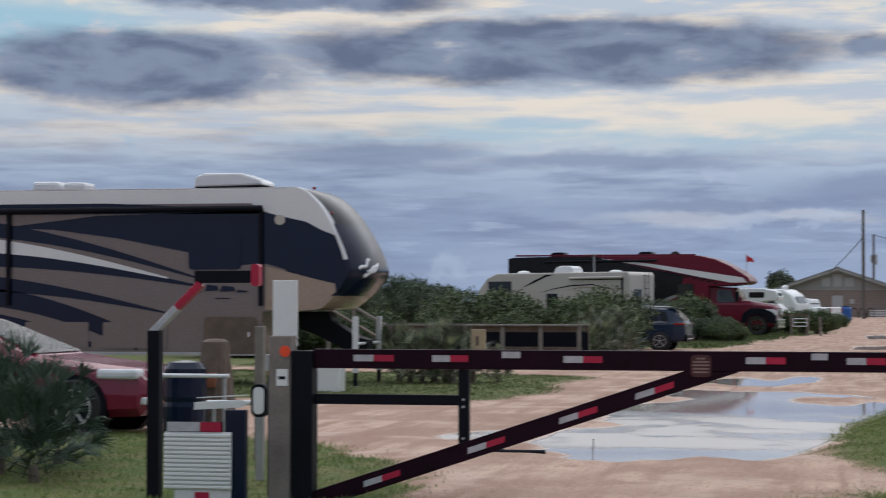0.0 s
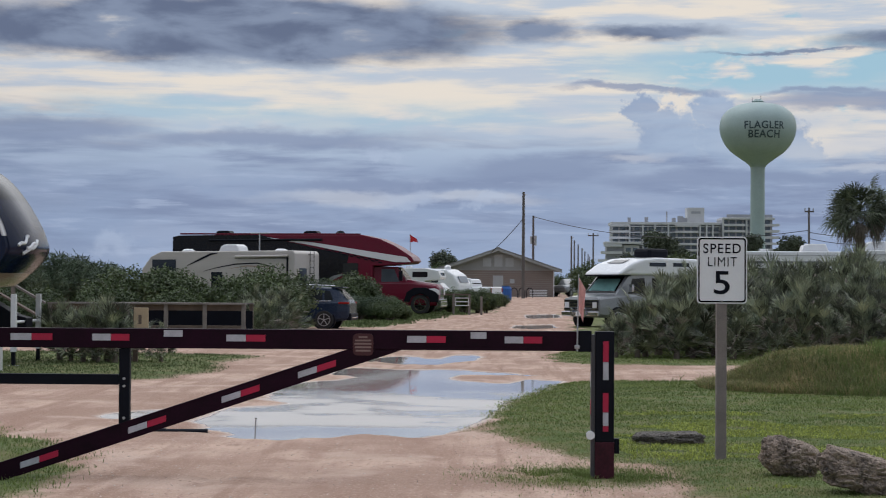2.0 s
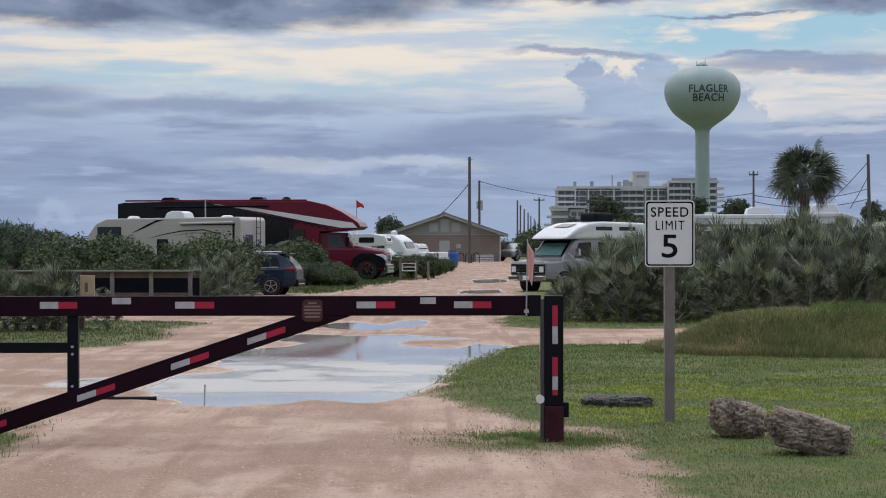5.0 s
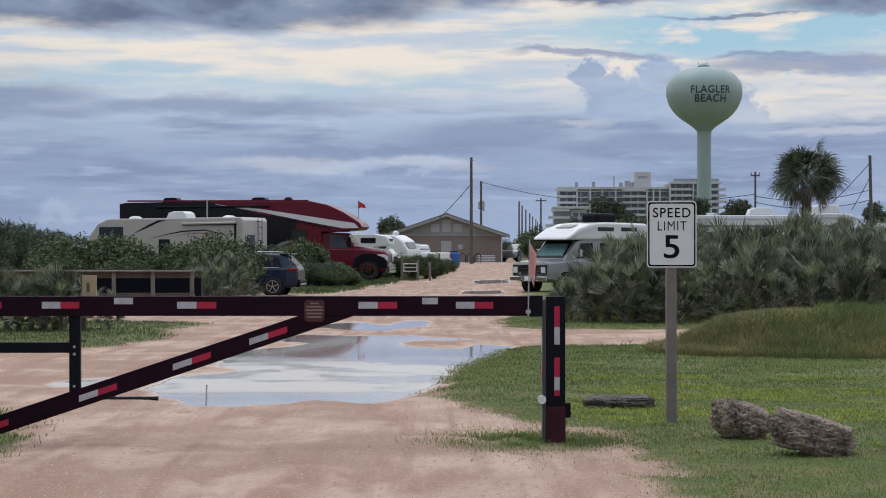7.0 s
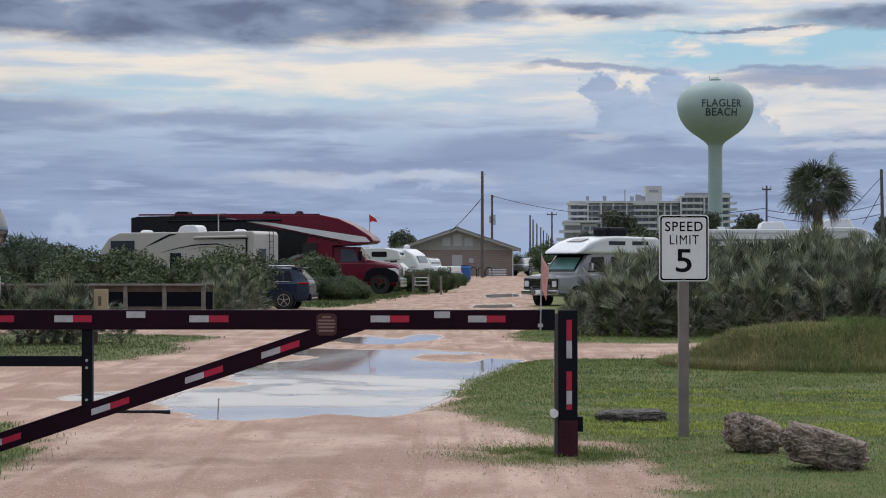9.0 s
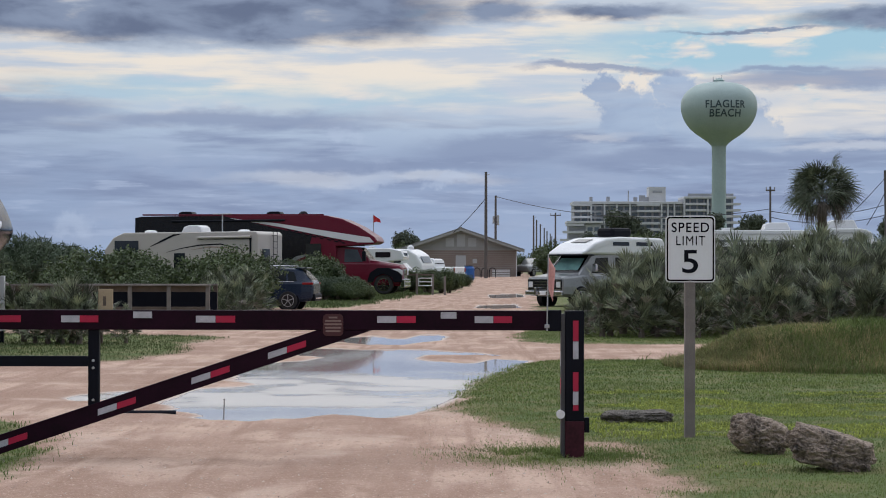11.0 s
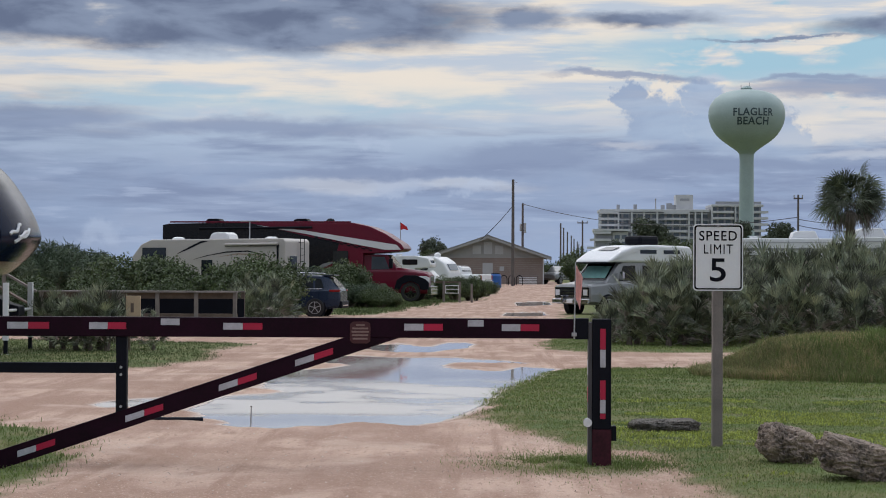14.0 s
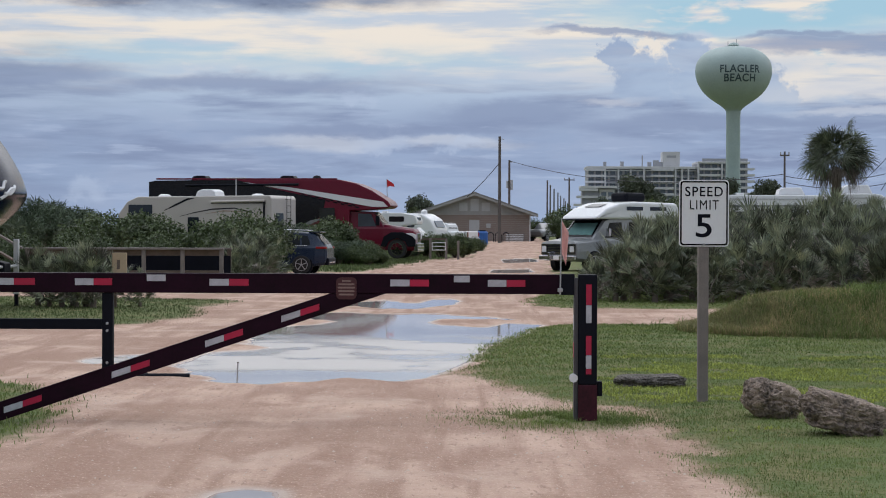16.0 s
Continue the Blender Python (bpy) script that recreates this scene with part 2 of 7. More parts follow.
M["tan_gel"] = mat("tan_gelcoat", (0.34, 0.25, 0.19), 0.28, var=0.06, scale=0.7, bump=0.02, coat=0.3)
M["red_paint"] = mat("red_paint", (0.125, 0.003, 0.020), 0.3, var=0.08, bump=0.01, coat=0.06, spec=0.28)
M["maroon_paint"] = mat("maroon_car_paint", (0.17, 0.007, 0.035), 0.2, var=0.08, bump=0.01, coat=0.3, spec=0.4)
M["blue_paint"] = mat("blue_grey_paint", (0.011, 0.021, 0.046), 0.28, var=0.08, bump=0.01, coat=0.12, spec=0.35)
M["silver_paint"] = mat("silver_grey_paint", (0.22, 0.23, 0.24), 0.3, 0.3, var=0.08, bump=0.02, coat=0.3)
M["white_paint"] = mat("white_car_paint", (0.72, 0.73, 0.74), 0.25, var=0.04, bump=0.01, coat=0.5)
M["glass"] = mat("dark_glass", (0.012, 0.016, 0.019), 0.06, var=0.1, bump=0)
M["smoked_glass"] = mat("smoked_glass", (0.010, 0.013, 0.018), 0.16, var=0.1, bump=0, spec=0.22)
M["chrome"] = mat("chrome", (0.6, 0.6, 0.62), 0.12, 1.0, var=0.05, bump=0)
M["steel"] = mat("galvanised_steel", (0.42, 0.43, 0.45), 0.4, 0.8, var=0.15, bump=0.05)
M["lamp_glass"] = mat("lamp_glass", (0.65, 0.67, 0.7), 0.1, var=0.1, fine=90, bump=0.1)
M["red_lamp"] = mat("red_lamp", (0.25, 0.01, 0.012), 0.12, var=0.1, bump=0)
M["tyre"] = mat("tyre_rubber", (0.018, 0.018, 0.019), 0.8, var=0.2, bump=0.2)
M["block"] = mat("painted_block", (0.245, 0.195, 0.170), 0.85, var=0.12, scale=0.6, fine=12, bump=0.3)
M["gable"] = mat("grey_siding", (0.32, 0.32, 0.31), 0.8, var=0.1, scale=0.8, fine=12, bump=0.1)
M["shingle"] = mat("grey_shingle", (0.22, 0.215, 0.21), 0.9, var=0.2, scale=0.8, fine=9, bump=0.4, depth=0.02)
M["door_grey"] = mat("grey_door_paint", (0.42, 0.43, 0.44), 0.5, var=0.06)
# shade of the hotel's balcony recesses is put into this darker stucco
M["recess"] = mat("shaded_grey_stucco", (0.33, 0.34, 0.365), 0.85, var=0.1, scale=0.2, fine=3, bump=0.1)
# distance haze is put into this stucco colour, lighter than the wall
M["concrete"] = mat("haze_lightened_stucco", (0.54, 0.545, 0.555), 0.85, var=0.1, scale=0.2, fine=3, bump=0.1)
# haze and sky reflection are put into this glass as a lighter grey
M["far_glass"] = mat("haze_sheen_glass", (0.13, 0.16, 0.20), 0.2, var=0.3, scale=0.3, fine=1.0, bump=0)
M["pole_wood"] = mat("creosoted_pole", (0.12, 0.105, 0.10), 0.9, var=0.25, fine=30, bump=0.4)
M["dark_channel"] = mat("dark_channel", (0.06, 0.06, 0.065), 0.5, 0.4, var=0.2, bump=0.05)
M["rim"] = mat("wheel_rim", (0.50, 0.50, 0.52), 0.35, 0.7, var=0.1, bump=0)
M["plate_red"] = mat("plate_red", (0.055, 0.009, 0.012), 0.5, var=0.15)
M["faded_print"] = mat("faded_print", (0.25, 0.17, 0.15), 0.7, var=0.2)
M["orange_wood"] = mat("orange_wood", (0.28, 0.10, 0.05), 0.8, var=0.25, bump=0.3)
M["wire"] = mat("black_cable", (0.03, 0.03, 0.035), 0.6, var=0.1, bump=0)
M["flag_red"] = mat("red_cloth", (0.55, 0.03, 0.035), 0.8, var=0.1, bump=0.1)
M["flag_pink"] = mat("faded_pink_cloth", (0.75, 0.46, 0.43), 0.85, var=0.15, bump=0.1, trans=0.3)
M["teal_shade"] = mat("teal_sunshade", (0.25, 0.48, 0.46), 0.6, var=0.1, scale=6, bump=0.2)
# near-black mottling puts the shade of crevices into the stone's colour
M["rock"] = mat("coquina_rock", (0.46, 0.36, 0.285), 0.95, var=0.3, scale=4.5, fine=38, bump=1.0, depth=0.05, col2=(0.030, 0.026, 0.025))
M["grey_rock"] = mat("dark_grey_rock", (0.17, 0.15, 0.13), 0.95, var=0.3, scale=8, fine=46, bump=1.0, depth=0.04, col2=(0.045, 0.04, 0.036))
M["frond"] = mat("palmetto_frond", (0.215, 0.225, 0.135), 0.4, var=0.3, scale=1.5, fine=8, bump=0, island=0.22, trans=0.12, col2=(0.052, 0.080, 0.050), spec=0.45, tone=0.8)
M["palm_frond"] = mat("palm_frond", (0.115, 0.132, 0.080), 0.5, var=0.3, scale=1.5, fine=8, bump=0, island=0.25, trans=0.12, col2=(0.038, 0.055, 0.032), spec=0.3, tone=0.5)
M["shell"] = mat("shell_grit", (0.55, 0.45, 0.37), 0.8, var=0.2, bump=0)
M["dark_frond"] = mat("dark_frond", (0.045, 0.072, 0.050), 0.5, var=0.35, scale=2, fine=9, bump=0, island=0.3, trans=0.1, spec=0.2)
M["dead_frond"] = mat("dead_frond", (0.25, 0.21, 0.18), 0.8, var=0.3, scale=2, fine=10, bump=0, island=0.4, trans=0.15)
M["old_frond"] = mat("old_grey_frond", (0.125, 0.105, 0.088), 0.8, var=0.3, scale=2, fine=10, bump=0, island=0.4, trans=0.1)
M["leaf"] = mat("shrub_leaf", (0.086, 0.112, 0.044), 0.5, var=0.35, scale=1.2, fine=9, bump=0, island=0.4, trans=0.12, col2=(0.030, 0.047, 0.024), spec=0.25)
M["dune_leaf"] = mat("dune_scrub_leaf", (0.086, 0.112, 0.066), 0.6, var=0.35, scale=0.6, fine=5, bump=0, island=0.4, trans=0.15, col2=(0.038, 0.058, 0.036), spec=0.25)
# leaf colour greyed and lightened, so that distance haze is painted in
M["far_leaf"] = mat("haze_greyed_leaf", (0.095, 0.110, 0.075), 0.7, var=0.35, scale=0.6, fine=5, bump=0, island=0.4, trans=0.1, col2=(0.055, 0.066, 0.050), spec=0.1)
M["bark"] = mat("bark", (0.13, 0.105, 0.085), 0.9, var=0.3, fine=30, bump=0.6)
M["grass"] = mat("grass_blades", (0.172, 0.212, 0.068), 0.7, var=0.3, scale=0.9, fine=4, bump=0, island=0.3, trans=0.3, col2=(0.090, 0.132, 0.042), spec=0.15)
M["far_grass"] = mat("rough_dark_grass", (0.110, 0.135, 0.055), 0.7, var=0.3, scale=0.9, fine=4, bump=0, island=0.25, trans=0.2, col2=(0.060, 0.085, 0.036), spec=0.1)
# sunlight on the lawn is put into this brighter blade colour
M["sunlit_grass"] = mat("sunlit_yellow_green_blades", (0.33, 0.375, 0.075), 0.6, var=0.3, scale=2, fine=6, bump=0, island=0.35, trans=0.3)
M["dry_grass"] = mat("dry_grass_blades", (0.34, 0.265, 0.135), 0.7, var=0.3, scale=1.0, fine=5, bump=0, island=0.4, trans=0.25, col2=(0.15, 0.17, 0.065))


# ---- builders ----
def thing(name, x, y, z, label, category, group="", turn=0.0, kind=""):
    e = new(name)
    e.matrix_world = pose(x, y, z, 0, 0, turn)
    e.empty_display_size = 0.2
    return tagged(e, label, category, group, kind)


def part(name, bm, material, parent, label="", smooth=False):
    me = bpy.data.meshes.new(name)
    bm.normal_update()
    if smooth:
        for f in bm.faces:
            f.smooth = True
    bm.to_mesh(me)
    bm.free()
    me.materials.append(M[material] if isinstance(material, str) else material)
    ob = new(name, me)
    ob.parent = parent
    return tagged(ob, label)


def box(x0, x1, y0, y1, z0, z1, bev=0.0, bm=None):
    bm2 = bmesh.new()
    bmesh.ops.create_cube(bm2, size=1)
    bmesh.ops.transform(bm2, matrix=Matrix.Translation(((x0 + x1) / 2, (y0 + y1) / 2, (z0 + z1) / 2)) @ Matrix.Diagonal((abs(x1 - x0), abs(y1 - y0), abs(z1 - z0), 1)), verts=bm2.verts)
    if bev:
        bmesh.ops.bevel(bm2, geom=bm2.edges[:], offset=bev, segments=2, affect="EDGES", profile=0.5)
    return merge(bm, bm2)


def merge(bm, bm2):
    if bm is None:
        return bm2
    me = bpy.data.meshes.new("tmp")
    bm2.to_mesh(me)
    bm.from_mesh(me)
    bm2.free()
    bpy.data.meshes.remove(me)
    return bm


def prism(pts, y0, y1, bev=0.0, bm=None, seg=2):
    """An outline in x and z, drawn out from y0 to y1."""
    b = bmesh.new()
    a = [b.verts.new((x, y0, z)) for x, z in pts]
    c = [b.verts.new((x, y1, z)) for x, z in pts]
    n = len(pts)
    b.faces.new(a)
    b.faces.new(c[::-1])
    for i in range(n):
        b.faces.new((a[i], c[i], c[(i + 1) % n], a[(i + 1) % n]))
    bmesh.ops.recalc_face_normals(b, faces=b.faces[:])
    if bev:
        bmesh.ops.bevel(b, geom=[e for e in b.edges if e.calc_face_angle(0) > 0.35], offset=bev, segments=seg, affect="EDGES", profile=0.5)
    return merge(bm, b)


def tube(p, q, r0, r1=None, n=10, bm=None):
    """A round bar from p to q."""
    p, q = Vector(p), Vector(q)
    r1 = r0 if r1 is None else r1
    b = bmesh.new()
    bmesh.ops.create_cone(b, cap_ends=True, segments=n, radius1=r0, radius2=r1, depth=(q - p).length)
    turn = (q - p).to_track_quat("Z", "Y").to_matrix().to_4x4()
    bmesh.ops.transform(b, matrix=Matrix.Translation((p + q) / 2) @ turn, verts=b.verts)
    return merge(bm, b)


def beam(p, q, w, h, bev=0.0, bm=None):
    """A square bar from p to q, w wide and h deep."""
    p, q = Vector(p), Vector(q)
    b = box(-w / 2, w / 2, -h / 2, h / 2, -(q - p).length / 2, (q - p).length / 2, bev)
    turn = (q - p).to_track_quat("Z", "Y").to_matrix().to_4x4()
    bmesh.ops.transform(b, matrix=Matrix.Translation((p + q) / 2) @ turn, verts=b.verts)
    return merge(bm, b)


def lathe(prof, n=32, bm=None, caps=True):
    b = bmesh.new()
    rings = [[b.verts.new((r * math.cos(2 * math.pi * i / n), r * math.sin(2 * math.pi * i / n), z)) for i in range(n)] for r, z in prof]
    for a, c in zip(rings, rings[1:]):
        for i in range(n):
            b.faces.new((a[i], a[(i + 1) % n], c[(i + 1) % n], c[i]))
    if caps:
        b.faces.new(rings[0][::-1])
        b.faces.new(rings[-1])
    return merge(bm, b)


def words(text, size, wide, spacing=1.0, bold=0.0):
    """A flat mesh of a line of writing in the built-in font, centred on the origin, in x and z, facing -y."""
    cu = bpy.data.curves.new("words", "FONT")
    cu.body, cu.size, cu.align_x, cu.align_y, cu.space_character = text, size, "CENTER", "CENTER", spacing
    cu.extrude, cu.offset = 0.0, size * bold
    ob = new("words", cu)
    dg = bpy.context.evaluated_depsgraph_get()
    me = bpy.data.meshes.new_from_object(ob.evaluated_get(dg))
    bm = bmesh.new()
    bm.from_mesh(me)
    bpy.data.objects.remove(ob)
    bpy.data.meshes.remove(me)
    bpy.data.curves.remove(cu)
    xs = [v.co.x for v in bm.verts]
    k = wide / (max(xs) - min(xs))
    bmesh.ops.transform(bm, matrix=Matrix.Rotation(radians(90), 4, "X") @ Matrix.Diagonal((k, 1, 1, 1)), verts=bm.verts)
    return bm


def step01(v, lo, hi):
    t = np.clip((v - lo) / (hi - lo), 0, 1)
    return t * t * (3 - 2 * t)


# ---- the ground: one sheet of sand and grass with a shallow basin for the puddle ----
RNG = np.random.default_rng(7)
LATTICE = RNG.random((256, 256))


def vnoise(x, y):
    xi, yi = np.floor(x).astype(int), np.floor(y).astype(int)
    fx, fy = x - xi, y - yi
    fx, fy = fx * fx * (3 - 2 * fx), fy * fy * (3 - 2 * fy)
    g = lambda a, b: LATTICE[a % 256, b % 256]
    return (g(xi, yi) * (1 - fx) + g(xi + 1, yi) * fx) * (1 - fy) + (g(xi, yi + 1) * (1 - fx) + g(xi + 1, yi + 1) * fx) * fy


def fnoise(x, y, s, octaves=4):
    v, a = 0, 0.5
    for o in range(octaves):
        v = v + a * (vnoise(x * s + 17.3 * o, y * s + 5.1 * o) - 0.5)
        s, a = s * 2.03, a * 0.55
    return v


def inside(x, y, poly):
    """Signed distance into an outline on the plan: positive inside."""
    d = np.full(np.shape(x), 1e9)
    odd = np.zeros(np.shape(x), bool)
    for (ax, ay), (bx, by) in zip(poly, poly[1:] + poly[:1]):
        ex, ey = bx - ax, by - ay
        t = np.clip(((x - ax) * ex + (y - ay) * ey) / (ex * ex + ey * ey), 0, 1)
        d = np.minimum(d, np.hypot(x - ax - t * ex, y - ay - t * ey))
        if ay != by:
            odd ^= ((ay > y) != (by > y)) & (x < ex * (y - ay) / (by - ay) + ax)
    return np.where(odd, d, -d)


GRASS = [
    [(0.95, 31.0), (0.25, 26.5), (-0.05, 21.5), (0.25, 18.3), (0.95, 17.3), (1.4, 16.6), (1.5, 15), (1.6, 12), (1.7, 5), (16, 5), (18, 31.5), (5.2, 31.6), (1.9, 31.9)],
    [(1.25, 39.0), (2.0, 37.8), (5, 38.5), (40, 38.5), (40, 66), (2.7, 66), (2.3, 50), (1.2, 43)],
    [(-3.7, 4), (-3.45, 13), (-3.5, 16), (-4.0, 18.5), (-5.2, 20.2), (-7, 22), (-14, 23), (-30, 23), (-30, 4)],
    [(-5.6, 31), (-4.9, 34), (-5.3, 37), (-5.0, 41), (-7.5, 43), (-16, 44), (-16, 30)],
    [(-40, 47), (-5.4, 47), (-4.6, 52), (-5.2, 58), (-40, 60)],
    [(-4.4, 71), (-3.3, 82), (-2.6, 98), (-0.9, 108), (0.0, 120), (0.8, 155), (1.2, 185), (0.6, 194), (-60, 215), (-60, 71)],
    [(2.8, 66), (3.6, 84), (4.2, 110), (5.4, 140), (7.4, 185), (10.5, 300), (90, 300), (90, 66)],
]
TUFT = (0.78, 15.75, 0.62, 0.95)


def grass_at(x, y):
    w = 0.9 * fnoise(x + 40, y + 11, 0.9, 3) + 0.55 * fnoise(x, y * 0.6, 3.1, 3)
    far = step01(y, 30, 80)
    wx = x + w * (0.75 + 1.6 * far)
    g = np.full(np.shape(x), -5.0)
    for poly in GRASS:
        g = np.maximum(g, inside(wx, y + 2.0 * w * (0.5 + far), poly))
    t = 1 - np.hypot((wx - TUFT[0]) / TUFT[2], (y - TUFT[1]) / TUFT[3])
    g = np.maximum(g, t * 0.22)
    return np.maximum(g, (y - 300) * 0.05)


POOL = [(-3.39, 22.1), (-3.02, 20.8), (-2.81, 20.5), (-2.57, 19.6), (-2.24, 19.7), (-1.68, 20.1), (-1.34, 20.5), (-0.85, 19.9), (-0.4, 21.1), (-0.04, 23.4), (0.12, 26.1), (0.62, 28.3),
        (1.09, 32.0), (0.63, 32.6), (0.33, 31.4), (-0.22, 31.5), (-0.58, 31.9), (-0.8, 33.0), (-0.63, 34.3), (0.67, 34.2), (0.17, 35.3), (-1.01, 36.6), (-1.94, 35.9),
        (-2.43, 36.9), (-2.78, 36.2), (-2.85, 34.2), (-2.3, 33.1), (-2.51, 32.0), (-3.06, 31.1), (-3.2, 28.6), (-3.13, 26.8), (-2.64, 25.8), (-2.84, 25.0), (-3.37, 24.4)]
POOL5 = [(-2.63, 40.2), (-2.53, 42.0), (-1.95, 43.1), (-1.62, 41.9), (-1.14, 41.4), (-0.96, 43.1), (-0.71, 44.5), (-0.34, 43.1), (-0.47, 40.8), (-0.92, 39.6), (-1.18, 38.4), (-1.52, 38.4), (-2.13, 39.3)]
POOL2 = [(-4.66, 22.9), (-4.62, 23.4), (-4.38, 23.9), (-4.15, 24.1), (-3.98, 23.5), (-4.0, 22.9), (-4.3, 22.5), (-4.5, 22.4)]
POOL3 = [(1.6, 95), (1.75, 106), (3.4, 111), (3.5, 99), (2.4, 96)]
POOL6 = [(0.7, 72), (0.9, 78), (2.3, 80), (2.4, 74), (1.5, 71)]
POOL4 = [(-1.58, 11.0), (-1.52, 11.45), (-1.4, 11.6), (-1.24, 11.5), (-1.2, 11.05), (-1.4, 10.6)]
WATER_Z = -0.035


def pool_depth(x, y):
    """Signed distance into the nearest puddle: positive inside."""
    wob = 0.16 * fnoise(x, y, 0.8, 3) + 0.14 * fnoise(x, y, 2.9, 3)
    d = np.maximum(inside(x + wob, y + 4 * wob, POOL), inside(x + wob, y + wob, POOL2))
    d = np.maximum(d, inside(x + wob, y + 4 * wob, POOL5))
    d = np.maximum(d, inside(x + 2 * wob, y + 12 * wob, POOL3))
    d = np.maximum(d, inside(x + 2 * wob, y + 9 * wob, POOL6))
    return np.maximum(d, inside(x + 0.3 * wob, y + 0.3 * wob, POOL4))


def height(x, y):
    z = 0.05 * fnoise(x, y, 0.35, 4) + 0.014 * fnoise(x, y, 3.0, 3)
    # wheel ruts along the track
    on = step01(-grass_at(x, y), 0.0, 0.5) * step01(60 - y, 0, 20)
    for c in (-1.9, -0.2, 0.3, -2.5):
        z = z - on * 0.022 * np.exp(-(((x - c - 0.35 * np.sin(y * 0.22 + c)) / 0.14) ** 2))
    d = pool_depth(x, y)
    z = z - 0.12 * step01(-3.3 - x, 0, 1.0) * step01(18.2 - y, 0, 2) * step01(y, 8, 13)
    z = z * step01(d, 0.1, -0.7) + WATER_Z - (WATER_Z * step01(d, 0.0, -0.5)) - 0.06 * np.clip(d, 0.0, 0.8)
    # grassy mound beside the sign
    r = np.hypot((x - 5.9) / 2.5, (y - 29.2) / 1.9)
    z = z + 0.54 * step01(r + 0.5 * fnoise(x, y, 0.7, 3), 1.12, 0.3)
    # hidden rise under the palmettos, sized so their tops fit the camera's view
    z = z + 0.56 * step01(y, 42.0, 49.5) * step01(y, 62, 54) * step01(x, 3.0, 6.2)
    g = step01(grass_at(x, y), 0.0, 0.5)
    z = z + 0.03 * g
    return z + 0.55 * step01(y, 110, 220)


def gz(x, y):
    return float(height(np.array([float(x)]), np.array([float(y)]))[0])


def lines(*runs):
    out = []
    for lo, hi, stepv in runs:
        out += list(np.arange(lo, hi, stepv))
    return np.array(sorted(set(np.round(out, 4))))


gx = lines((-3000, -300, 450), (-300, -60, 30), (-60, -10, 2.0), (-10, -5, 0.25), (-5, 3.6, 0.045), (3.6, 12, 0.25), (12, 60, 2.0), (60, 300, 30), (300, 3001, 450))
gy = lines((-3000, -100, 500), (-100, 0, 10), (0, 10, 1.0), (10, 13, 0.08), (13, 18, 0.06), (18, 24, 0.07), (24, 41, 0.12), (41, 90, 0.5), (90, 240, 3), (240, 700, 40), (700, 4001, 400))
GX, GY = np.meshgrid(gx, gy)
GZ = height(GX, GY)
nx, ny = len(gx), len(gy)
co = np.stack([GX.ravel(), GY.ravel(), GZ.ravel()], 1)
idx = np.arange(nx * ny).reshape(ny, nx)
quads = np.stack([idx[:-1, :-1], idx[:-1, 1:], idx[1:, 1:], idx[1:, :-1]], -1).reshape(-1, 4)
me = bpy.data.meshes.new("ground")
me.from_pydata(co.tolist(), [], quads.tolist())
at = me.attributes.new("turf", "FLOAT", "POINT")
at.data.foreach_set("value", step01(grass_at(GX, GY), -0.12, 0.22).ravel())
wet = step01(pool_depth(GX, GY), -0.22, 0.02)
at = me.attributes.new("damp", "FLOAT", "POINT")
at.data.foreach_set("value", wet.ravel())
for pl in me.polygons:
    pl.use_smooth = True


